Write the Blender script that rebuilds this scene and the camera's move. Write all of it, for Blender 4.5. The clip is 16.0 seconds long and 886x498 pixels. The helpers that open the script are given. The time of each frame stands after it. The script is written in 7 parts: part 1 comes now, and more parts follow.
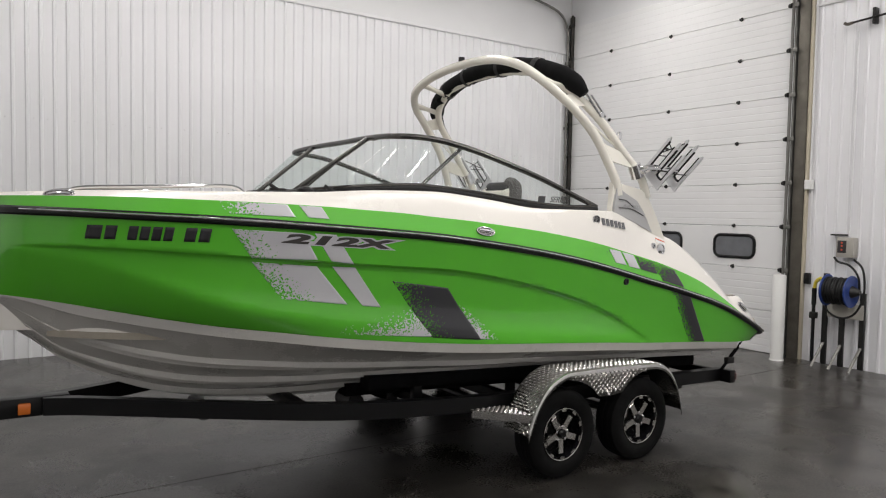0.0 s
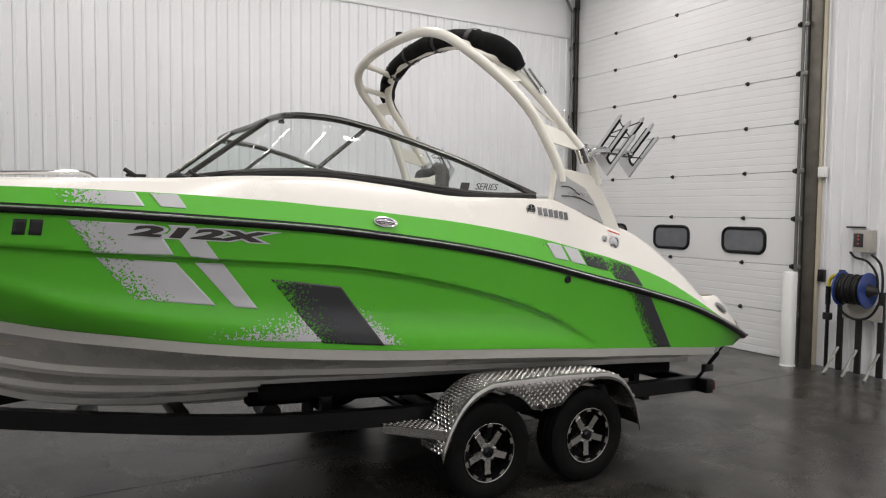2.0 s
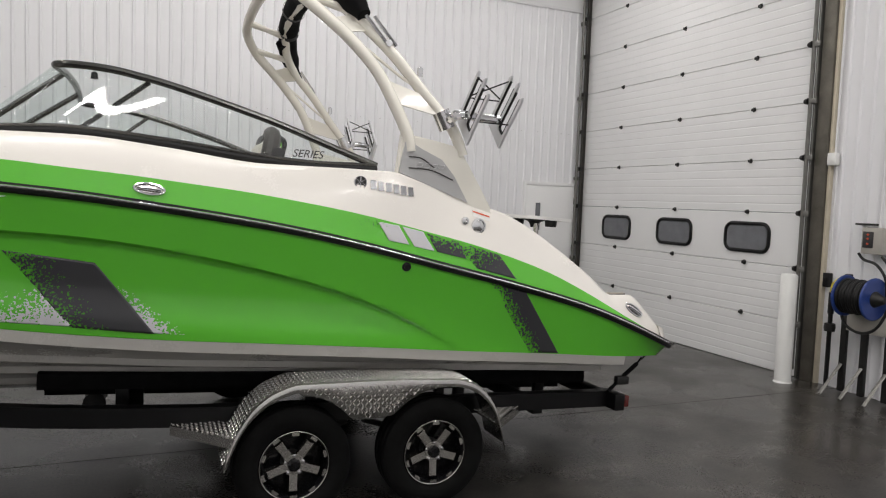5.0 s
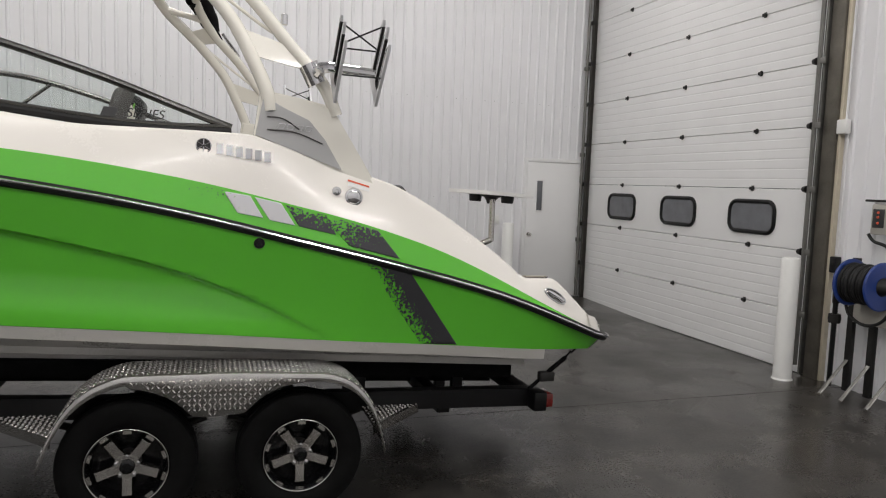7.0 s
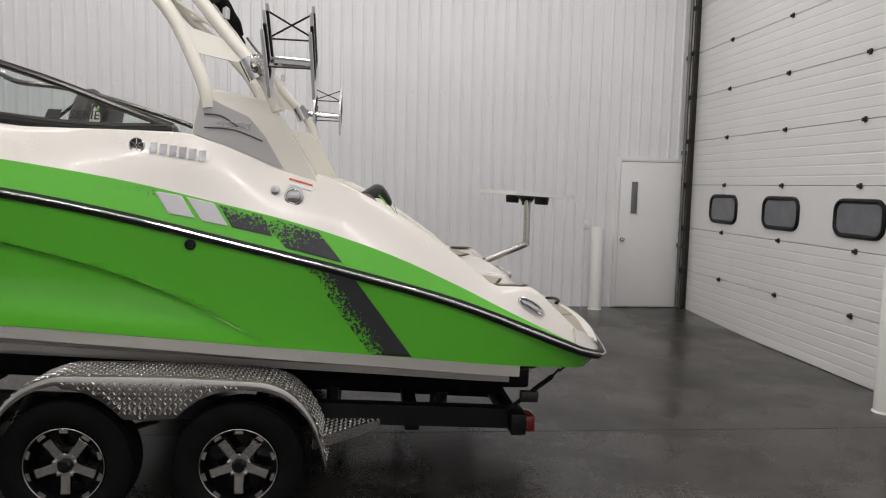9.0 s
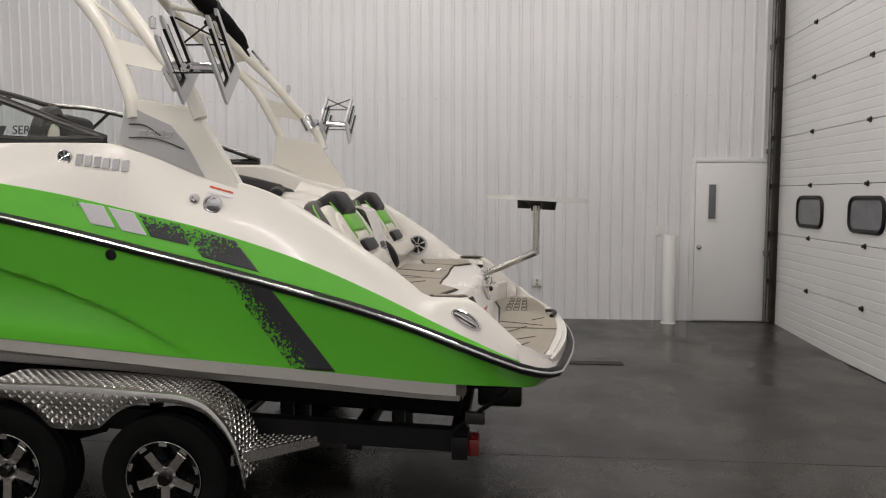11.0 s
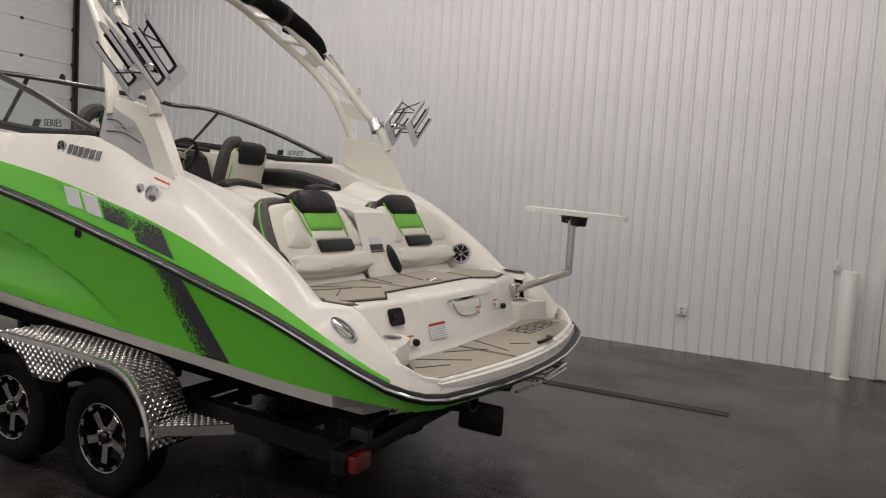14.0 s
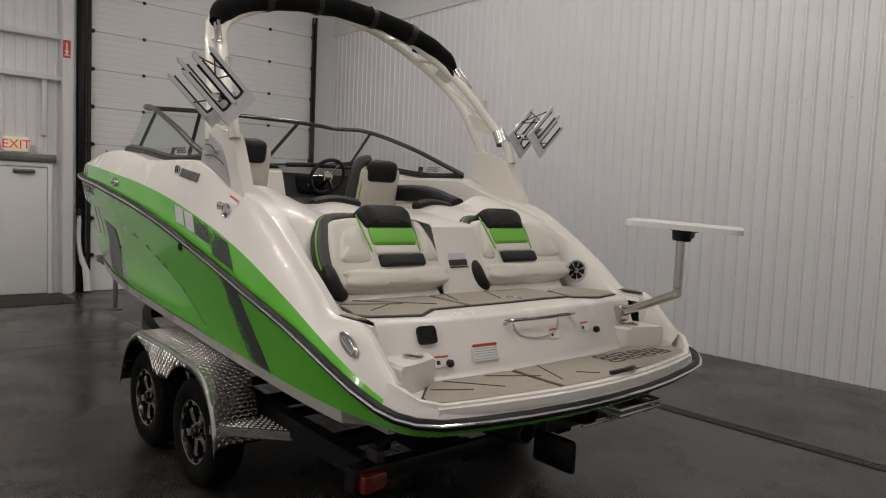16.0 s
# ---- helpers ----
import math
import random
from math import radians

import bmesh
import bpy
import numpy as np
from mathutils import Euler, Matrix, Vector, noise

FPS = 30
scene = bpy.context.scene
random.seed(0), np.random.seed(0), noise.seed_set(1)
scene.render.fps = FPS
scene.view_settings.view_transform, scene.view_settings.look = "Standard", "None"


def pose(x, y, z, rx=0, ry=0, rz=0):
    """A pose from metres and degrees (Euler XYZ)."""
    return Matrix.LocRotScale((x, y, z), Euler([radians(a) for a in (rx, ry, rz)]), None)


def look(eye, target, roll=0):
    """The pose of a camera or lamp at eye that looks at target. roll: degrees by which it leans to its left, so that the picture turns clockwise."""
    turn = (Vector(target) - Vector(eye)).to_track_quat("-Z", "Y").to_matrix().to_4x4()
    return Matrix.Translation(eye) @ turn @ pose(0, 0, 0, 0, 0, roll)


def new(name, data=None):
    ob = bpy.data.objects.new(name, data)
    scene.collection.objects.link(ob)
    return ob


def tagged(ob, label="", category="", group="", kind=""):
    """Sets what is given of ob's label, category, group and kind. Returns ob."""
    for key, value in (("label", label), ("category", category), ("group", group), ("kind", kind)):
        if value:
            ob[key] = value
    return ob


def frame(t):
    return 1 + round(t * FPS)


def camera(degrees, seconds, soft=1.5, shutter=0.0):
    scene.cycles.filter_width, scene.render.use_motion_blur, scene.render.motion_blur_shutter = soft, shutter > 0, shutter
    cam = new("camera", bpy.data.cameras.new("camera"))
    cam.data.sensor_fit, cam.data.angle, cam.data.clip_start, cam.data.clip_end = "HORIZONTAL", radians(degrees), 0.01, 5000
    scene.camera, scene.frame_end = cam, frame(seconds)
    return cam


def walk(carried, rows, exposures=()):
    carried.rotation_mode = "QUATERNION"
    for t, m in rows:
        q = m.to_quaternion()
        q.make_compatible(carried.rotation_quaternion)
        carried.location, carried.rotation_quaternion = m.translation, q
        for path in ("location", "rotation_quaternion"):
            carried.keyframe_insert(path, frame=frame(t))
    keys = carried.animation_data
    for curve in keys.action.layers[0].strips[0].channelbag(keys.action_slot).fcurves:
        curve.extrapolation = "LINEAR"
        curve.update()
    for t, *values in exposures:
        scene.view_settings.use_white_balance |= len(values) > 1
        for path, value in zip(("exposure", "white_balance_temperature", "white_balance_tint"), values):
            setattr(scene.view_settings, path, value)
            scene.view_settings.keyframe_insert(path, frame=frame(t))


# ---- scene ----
cam = camera(64.1, 16.0, 1.15)
PATH = [
    (0, (-0.063, -0.148, 1.911), (1.051, 1.511, 1.812), 1.02),
    (0.5, (0.214, -0.177, 1.878), (1.316, 1.489, 1.778), 1.33),
    (1, (0.444, -0.130, 1.861), (1.521, 1.550, 1.737), 0.65),
    (1.5, (0.722, -0.108, 1.877), (1.756, 1.598, 1.755), 0.67),
    (2, (1.008, -0.139, 1.869), (2.008, 1.591, 1.762), 0.60),
    (2.5, (1.289, -0.201, 1.857), (2.214, 1.568, 1.729), 1.14),
    (3, (1.535, -0.172, 1.830), (2.447, 1.605, 1.704), 1.35),
    (3.5, (1.846, -0.137, 1.834), (2.734, 1.650, 1.701), 1.37),
    (4, (2.146, -0.171, 1.824), (3.019, 1.626, 1.733), 1.58),
    (4.5, (2.463, -0.217, 1.815), (3.277, 1.607, 1.718), 2.22),
    (4.7, (2.564, -0.212, 1.806), (3.366, 1.617, 1.694), 2.23),
    (6.8, (3.803, -0.082, 1.740), (4.437, 1.805, 1.556), 1.95),
    (7, (3.882, -0.028, 1.742), (4.506, 1.863, 1.559), 2.05),
    (7.5, (4.186, 0.042, 1.757), (4.773, 1.944, 1.572), 2.28),
    (8, (4.480, 0.016, 1.748), (4.917, 1.960, 1.570), 2.30),
    (8.5, (4.754, 0.000, 1.745), (5.011, 1.976, 1.567), 2.05),
    (9, (4.979, 0.084, 1.731), (5.175, 2.066, 1.551), 1.40),
    (9.5, (5.239, 0.181, 1.753), (5.388, 2.168, 1.585), 1.14),
    (10, (5.516, 0.186, 1.728), (5.569, 2.178, 1.574), 0.72),
    (10.2, (5.581, 0.212, 1.681), (5.596, 2.206, 1.531), 0.06),
    (12.3, (6.814, 0.526, 1.740), (6.272, 2.441, 1.549), 2.69),
    (12.5, (6.899, 0.562, 1.735), (6.311, 2.463, 1.537), 2.63),
    (13, (7.097, 0.712, 1.741), (6.403, 2.577, 1.536), 2.94),
    (13.5, (7.363, 0.894, 1.773), (6.549, 2.713, 1.609), 3.17),
    (14, (7.626, 1.034, 1.744), (6.718, 2.810, 1.592), 3.47),
    (14.5, (7.904, 1.197, 1.759), (6.834, 2.877, 1.582), 3.66),
    (15, (8.039, 1.431, 1.755), (6.868, 3.042, 1.568), 3.08),
    (15.5, (8.172, 1.693, 1.790), (6.865, 3.197, 1.618), 2.84),
    (16, (8.413, 1.903, 1.782), (6.915, 3.220, 1.638), 2.39),
]
EXPOSURE = [(0, 0.10, 6560, 10), (4.5, 0.0, 6560, 10), (7, -0.08, 6560, 10), (9, -0.12, 6600, 11), (10, -0.17, 6680, 11), (13, -0.28, 6880, 12), (15, -0.34, 6880, 12), (16, -0.58, 6880, 12)]
walk(cam, [(t, look(eye, target, roll)) for t, eye, target, roll in PATH], EXPOSURE)

# ---- world and large lights ----
world = bpy.data.worlds.new("world")
scene.world = world
world.use_nodes = True
world.node_tree.nodes["Background"].inputs[0].default_value = (0.75, 0.85, 1.0, 1)
world.node_tree.nodes["Background"].inputs[1].default_value = 0.05

YC = 4.915                      # centreline of boat and trailer
WALL_N, WALL_E, WALL_W, WALL_S, CEIL = 9.80, 9.45, -4.20, -4.6, 6.2
LAMP_X, LAMP_Y, LAMP_WATTS = (-1.6, 1.4, 4.4, 7.4), (-2.2, 2.4, 7.4), (81, 61, 51)


# ---- materials ----
def material(name, color, rough=0.5, metal=0.0, vary=0.12, scale=6.0, fine=90.0, bump=0.0, coat=0.0, tint=None, random_hue=0.0, rough_vary=0.1, spec=0.5):
    m = bpy.data.materials.new(name)
    m.use_nodes = True
    n, l = m.node_tree.nodes, m.node_tree.links
    bsdf = n["Principled BSDF"]
    co = n.new("ShaderNodeTexCoord")
    big, small = n.new("ShaderNodeTexNoise"), n.new("ShaderNodeTexNoise")
    big.inputs["Scale"].default_value, small.inputs["Scale"].default_value = scale, fine
    big.inputs["Detail"].default_value, small.inputs["Detail"].default_value = 5, 3
    l.new(co.outputs["Object"], big.inputs["Vector"])
    l.new(co.outputs["Object"], small.inputs["Vector"])
    add = n.new("ShaderNodeMath")
    add.operation = "MULTIPLY_ADD"
    l.new(small.outputs["Fac"], add.inputs[0])
    add.inputs[1].default_value = 0.35
    l.new(big.outputs["Fac"], add.inputs[2])
    ramp = n.new("ShaderNodeMapRange")
    ramp.inputs["From Min"].default_value, ramp.inputs["From Max"].default_value = 0.4, 0.95
    l.new(add.outputs[0], ramp.inputs["Value"])
    mix = n.new("ShaderNodeMix")
    mix.data_type = "RGBA"
    dark = tint or tuple(c * (1 - vary) for c in color)
    mix.inputs["A"].default_value, mix.inputs["B"].default_value = (*dark, 1), (*color, 1)
    l.new(ramp.outputs[0], mix.inputs["Factor"])
    out = mix.outputs["Result"]
    if random_hue:
        info, hsv, rng = n.new("ShaderNodeObjectInfo"), n.new("ShaderNodeHueSaturation"), n.new("ShaderNodeMapRange")
        rng.inputs["To Min"].default_value, rng.inputs["To Max"].default_value = 1 - random_hue, 1 + random_hue
        l.new(info.outputs["Random"], rng.inputs["Value"])
        l.new(rng.outputs[0], hsv.inputs["Value"])
        l.new(out, hsv.inputs["Color"])
        out = hsv.outputs["Color"]
    l.new(out, bsdf.inputs["Base Color"])
    rr = n.new("ShaderNodeMapRange")
    rr.inputs["To Min"].default_value, rr.inputs["To Max"].default_value = max(0.02, rough * (1 + rough_vary)), max(0.02, rough * (1 - rough_vary))
    l.new(ramp.outputs[0], rr.inputs["Value"])
    l.new(rr.outputs[0], bsdf.inputs["Roughness"])
    bsdf.inputs["Metallic"].default_value = metal
    bsdf.inputs["Specular IOR Level"].default_value = spec
    bsdf.inputs["Coat Weight"].default_value = coat
    bsdf.inputs["Coat Roughness"].default_value = 0.04
    if bump:
        b = n.new("ShaderNodeBump")
        b.inputs["Strength"].default_value, b.inputs["Distance"].default_value = bump, 0.004
        l.new(add.outputs[0], b.inputs["Height"])
        l.new(b.outputs[0], bsdf.inputs["Normal"])
    return m


def glass_material(name, color, rough=0.0, clear=0.85):
    m = bpy.data.materials.new(name)
    m.use_nodes = True
    n, l = m.node_tree.nodes, m.node_tree.links
    n.remove(n["Principled BSDF"])
    tr, gl, mx = n.new("ShaderNodeBsdfTransparent"), n.new("ShaderNodeBsdfGlossy"), n.new("ShaderNodeMixShader")
    tr.inputs["Color"].default_value = (*color, 1)
    gl.inputs["Roughness"].default_value = rough
    mx.inputs[0].default_value = 0.035
    l.new(tr.outputs[0], mx.inputs[1])
    l.new(gl.outputs[0], mx.inputs[2])
    l.new(mx.outputs[0], n["Material Output"].inputs[0])
    return m


def emissive(name, color, strength):
    m = bpy.data.materials.new(name)
    m.use_nodes = True
    b = m.node_tree.nodes["Principled BSDF"]
    b.inputs["Base Color"].default_value = (*color, 1)
    b.inputs["Emission Color"].default_value = (*color, 1)
    b.inputs["Emission Strength"].default_value = strength
    return m


def splatter(name, color, rough, scale=72.0, edge=0.0):
    """Vinyl that breaks up into specks where the map's u runs to 0 (and v to 0, by edge)."""
    m = material(name, color, rough, vary=0.06, coat=0.4)
    n, l = m.node_tree.nodes, m.node_tree.links
    bsdf, out = n["Principled BSDF"], n["Material Output"]
    uv, sep = n.new("ShaderNodeUVMap"), n.new("ShaderNodeSeparateXYZ")
    l.new(uv.outputs[0], sep.inputs[0])
    co, vor, noi = n.new("ShaderNodeTexCoord"), n.new("ShaderNodeTexVoronoi"), n.new("ShaderNodeTexNoise")
    vor.inputs["Scale"].default_value, noi.inputs["Scale"].default_value, noi.inputs["Detail"].default_value = scale * 1.7, scale, 4
    l.new(co.outputs["Object"], vor.inputs["Vector"])
    l.new(co.outputs["Object"], noi.inputs["Vector"])
    bw = n.new("ShaderNodeSeparateColor")
    l.new(vor.outputs["Color"], bw.inputs[0])
    mixv = n.new("ShaderNodeMath")
    mixv.operation = "MULTIPLY_ADD"
    mixv.inputs[1].default_value, mixv.inputs[2].default_value = 0.45, -0.05
    l.new(bw.outputs[0], mixv.inputs[0])
    s = n.new("ShaderNodeMath")
    s.operation = "ADD"
    l.new(mixv.outputs[0], s.inputs[0])
    half = n.new("ShaderNodeMath")
    half.operation = "MULTIPLY"
    half.inputs[1].default_value = 0.9
    l.new(noi.outputs["Fac"], half.inputs[0])
    l.new(half.outputs[0], s.inputs[1])
    gt = n.new("ShaderNodeMath")
    gt.operation = "LESS_THAN"
    l.new(s.outputs[0], gt.inputs[0])
    l.new(sep.outputs[0], gt.inputs[1])
    tr, mx = n.new("ShaderNodeBsdfTransparent"), n.new("ShaderNodeMixShader")
    l.new(gt.outputs[0], mx.inputs[0])
    l.new(tr.outputs[0], mx.inputs[1])
    l.new(bsdf.outputs[0], mx.inputs[2])
    l.new(mx.outputs[0], out.inputs[0])
    return m


M = {}
M["green"] = material("green_gelcoat", (0.112, 0.54, 0.034), 0.2, vary=0.05, scale=2, coat=0.6)
M["gel"] = material("white_gelcoat", (0.80, 0.77, 0.72), 0.26, vary=0.03, scale=3, coat=0.18)
# the same white gelcoat, darkened to carry the shade under the hull
M["gel_shade"] = material("white_gelcoat_in_shade", (0.50, 0.487, 0.457), 0.28, vary=0.06, scale=3, coat=0.3)
M["tower"] = material("cream_powder_coat", (0.78, 0.755, 0.68), 0.22, vary=0.04, coat=0.4)
M["black"] = material("black_plastic", (0.007, 0.007, 0.0075), 0.4, vary=0.3, bump=0.05, spec=0.3)
M["rubber"] = material("tyre_rubber", (0.004, 0.004, 0.004), 0.8, vary=0.3, scale=12, bump=0.3, spec=0.15)
M["chrome"] = material("chrome", (0.72, 0.72, 0.73), 0.1, metal=1.0, vary=0.05)
M["steel"] = material("brushed_steel", (0.6, 0.58, 0.55), 0.25, metal=1.0, vary=0.1)
M["alu"] = material("diamond_plate_aluminium", (0.56, 0.55, 0.53), 0.22, metal=1.0, vary=0.15, scale=9)
M["gloss_black"] = material("gloss_black_paint", (0.006, 0.006, 0.007), 0.15, vary=0.3, spec=0.3)
M["frame_paint"] = material("black_trailer_paint", (0.004, 0.004, 0.0045), 0.36, vary=0.3, scale=5, spec=0.3)
M["ws_frame"] = material("grey_anodised_frame", (0.09, 0.088, 0.085), 0.22, metal=0.85, vary=0.1)
M["canvas"] = material("black_canvas", (0.006, 0.006, 0.0065), 0.9, vary=0.4, scale=15, fine=260, bump=0.5, spec=0.15)
M["vinyl"] = material("off_white_vinyl", (0.70, 0.67, 0.60), 0.42, vary=0.05, scale=8, fine=300, bump=0.12)
M["vinyl_black"] = material("black_vinyl", (0.013, 0.013, 0.014), 0.45, vary=0.3, fine=300, bump=0.15, spec=0.3)
M["vinyl_grey"] = material("charcoal_vinyl", (0.055, 0.05, 0.046), 0.5, vary=0.2, fine=300, bump=0.15)
M["vinyl_green"] = material("lime_vinyl", (0.16, 0.50, 0.05), 0.45, vary=0.08, fine=300, bump=0.1)
M["mat"] = material("taupe_foam_deck", (0.36, 0.325, 0.27), 0.8, vary=0.12, scale=30, fine=240, bump=0.2)
M["groove"] = material("dark_foam_groove", (0.05, 0.045, 0.04), 0.8, vary=0.2)
M["silver"] = material("silver_vinyl", (0.62, 0.62, 0.64), 0.35, vary=0.06, coat=0.3)
M["grey_panel"] = material("grey_tower_panel", (0.42, 0.42, 0.42), 0.4, vary=0.06, coat=0.2)
M["charcoal"] = material("charcoal_vinyl_film", (0.035, 0.036, 0.04), 0.4, vary=0.1, coat=0.2)
M["splash_silver"] = splatter("silver_splash_film", (0.62, 0.62, 0.64), 0.35)
M["splash_dark"] = splatter("charcoal_splash_film", (0.035, 0.036, 0.04), 0.4)
M["glass"] = glass_material("clear_windscreen", (0.95, 0.97, 0.965))
M["frost"] = material("clouded_acrylic", (0.16, 0.165, 0.18), 0.2, vary=0.25, scale=7, coat=0.3)
M["steel_worn"] = material("worn_cast_iron", (0.045, 0.04, 0.034), 0.5, metal=0.3, vary=0.4, scale=8)
M["machined"] = material("machined_alloy", (0.62, 0.60, 0.57), 0.22, metal=1.0, vary=0.15, scale=20)
M["red"] = material("red_lens", (0.13, 0.004, 0.003), 0.15, vary=0.2, coat=0.6)
M["amber"] = material("amber_lens", (0.65, 0.16, 0.02), 0.2, vary=0.1, coat=0.4)
M["label_white"] = material("white_label", (0.8, 0.8, 0.79), 0.5, vary=0.04)
M["label_red"] = material("red_print", (0.62, 0.09, 0.04), 0.5, vary=0.04)
M["ink"] = material("dark_print", (0.03, 0.03, 0.032), 0.5, vary=0.1)
M["badge_grey"] = material("dark_chrome_badge", (0.20, 0.20, 0.21), 0.25, metal=0.7, vary=0.1)
M["wall"] = material("white_steel_liner", (0.80, 0.80, 0.82), 0.32, vary=0.05, scale=1.5, coat=0.1)
M["wall_flat"] = material("white_flat_liner", (0.78, 0.78, 0.79), 0.5, vary=0.05, scale=1.5)
M["door"] = material("white_door_paint", (0.80, 0.80, 0.80), 0.38, vary=0.05, scale=2, fine=60, bump=0.04)
M["galv"] = material("galvanised_track", (0.24, 0.235, 0.22), 0.42, metal=0.75, vary=0.35, scale=7)
M["jamb"] = material("weathered_steel_jamb", (0.17, 0.155, 0.13), 0.5, metal=0.5, vary=0.5, scale=5)
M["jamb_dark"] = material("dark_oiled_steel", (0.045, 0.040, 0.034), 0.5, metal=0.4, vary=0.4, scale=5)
M["dark_iron"] = material("dark_iron", (0.03, 0.029, 0.028), 0.5, metal=0.5, vary=0.3)
M["blue"] = material("blue_reel_paint", (0.015, 0.045, 0.22), 0.35, vary=0.2, coat=0.2)
M["hose"] = material("black_hose", (0.012, 0.012, 0.012), 0.5, vary=0.3, spec=0.3)
M["yellow"] = material("yellow_grip", (0.75, 0.6, 0.05), 0.5)
M["grey_box"] = material("beige_steel_box", (0.42, 0.40, 0.36), 0.5, vary=0.15)
M["cream"] = material("cream_wood_trim", (0.62, 0.56, 0.44), 0.6, vary=0.15)
M["plastic_white"] = material("white_plastic", (0.78, 0.78, 0.76), 0.35, vary=0.04)
M["doormat"] = material("brown_door_mat", (0.05, 0.042, 0.035), 0.95, vary=0.3, scale=20, fine=300, bump=0.6)
M["lamp"] = emissive("lamp_diffuser", (1, 0.98, 0.95), 6.0)
M["sign"] = emissive("exit_sign_face", (0.75, 0.68, 0.5), 0.35)
M["sign_red"] = emissive("exit_sign_letters", (0.7, 0.03, 0.02), 0.5)


def concrete():
    m = material("sealed_concrete", (0.056, 0.051, 0.045), 0.29, vary=0.55, scale=1.1, fine=55, bump=0.05, rough_vary=0.55, spec=0.56)
    n, l = m.node_tree.nodes, m.node_tree.links
    bsdf = n["Principled BSDF"]
    src = bsdf.inputs["Base Color"].links[0].from_socket
    co = n["Texture Coordinate"]
    st = n.new("ShaderNodeTexNoise")
    st.inputs["Scale"].default_value, st.inputs["Detail"].default_value, st.inputs["Roughness"].default_value = 3.2, 8, 0.7
    l.new(co.outputs["Object"], st.inputs["Vector"])
    r = n.new("ShaderNodeMapRange")
    r.inputs["From Min"].default_value, r.inputs["From Max"].default_value, r.inputs["To Min"].default_value = 0.46, 0.64, 1.14
    r.inputs["To Max"].default_value = 0.50
    l.new(st.outputs["Fac"], r.inputs["Value"])
    mx = n.new("ShaderNodeMix")
    mx.data_type, mx.blend_type = "RGBA", "MULTIPLY"
    mx.inputs["Factor"].default_value = 1
    l.new(src, mx.inputs["A"])
    l.new(r.outputs[0], mx.inputs["B"])
    # ragged dark ellipse under the boat: stains and the boat's shade, painted together
    sep = n.new("ShaderNodeSeparateXYZ")
    l.new(co.outputs["Object"], sep.inputs[0])
    terms = []
    for axis, centre, radius in ((0, -0.2, 3.3), (1, 1.35, 1.75)):
        a = n.new("ShaderNodeMath")
        a.operation = "SUBTRACT"
        l.new(sep.outputs[axis], a.inputs[0])
        a.inputs[1].default_value = centre
        d = n.new("ShaderNodeMath")
        d.operation = "DIVIDE"
        l.new(a.outputs[0], d.inputs[0])
        d.inputs[1].default_value = radius
        q = n.new("ShaderNodeMath")
        q.operation = "POWER"
        l.new(d.outputs[0], q.inputs[0])
        q.inputs[1].default_value = 2
        terms.append(q)
    under_boat = n.new("ShaderNodeMath")
    under_boat.operation = "ADD"
    l.new(terms[0].outputs[0], under_boat.inputs[0])
    l.new(terms[1].outputs[0], under_boat.inputs[1])
    ragged = n.new("ShaderNodeMath")
    ragged.operation = "MULTIPLY_ADD"
    l.new(st.outputs["Fac"], ragged.inputs[0])
    ragged.inputs[1].default_value = -2.6
    l.new(under_boat.outputs[0], ragged.inputs[2])
    stain_shade = n.new("ShaderNodeMapRange")
    stain_shade.inputs["From Min"].default_value, stain_shade.inputs["From Max"].default_value = -0.75, -0.15
    stain_shade.inputs["To Min"].default_value, stain_shade.inputs["To Max"].default_value = 0.5, 1.0
    l.new(ragged.outputs[0], stain_shade.inputs["Value"])
    mx2 = n.new("ShaderNodeMix")
    mx2.data_type, mx2.blend_type = "RGBA", "MULTIPLY"
    mx2.inputs["Factor"].default_value = 1
    l.new(mx.outputs["Result"], mx2.inputs["A"])
    l.new(stain_shade.outputs[0], mx2.inputs["B"])
    l.new(mx2.outputs["Result"], bsdf.inputs["Base Color"])
    return m


M["floor"] = concrete()


# ---- mesh tools; every shape is given in world metres ----
def thing(name, at, label, category, group="", kind=""):
    ob = new(name)
    ob.empty_display_size = 0.2
    ob.location = at
    return tagged(ob, label, category, group, kind)


def base_of(ob):
    v = Vector()
    while ob:
        v += ob.location
        ob = ob.parent
    return v


def mesh_of(name, bm, mat, shift, sharp=32):
    bmesh.ops.recalc_face_normals(bm, faces=bm.faces[:])
    bm.transform(Matrix.Translation(-shift))
    me = bpy.data.meshes.new(name)
    bm.to_mesh(me)
    bm.free()
    for m in (mat if isinstance(mat, (list, tuple)) else [mat]):
        me.materials.append(m)
    me.shade_smooth()
    me.set_sharp_from_angle(angle=radians(sharp))
    return me


def part(name, bm, mat, parent, label="", sharp=32):
    ob = new(name, mesh_of(name, bm, mat, base_of(parent), sharp))
    ob.parent = parent
    return tagged(ob, label)


def solid(name, bm, mat, at, label, category, group="", kind="", sharp=32):
    ob = new(name, mesh_of(name, bm, mat, Vector(at), sharp))
    ob.location = at
    return tagged(ob, label, category, group, kind)


def box(bm, lo, hi, bevel=0.0, m=None, segments=2):
    made = bmesh.ops.create_cube(bm, size=1)["verts"]
    for v in made:
        v.co = Vector([(a + b) / 2 + c * (b - a) for a, b, c in zip(lo, hi, v.co)])
    if bevel:
        es = list({e for v in made for e in v.link_edges})
        made = list({v for f in bmesh.ops.bevel(bm, geom=es, offset=bevel, segments=segments, affect="EDGES", profile=0.5)["faces"] for v in f.verts} | {v for v in made if v.is_valid})
    if m:
        bmesh.ops.transform(bm, matrix=m, verts=made)
    return bm


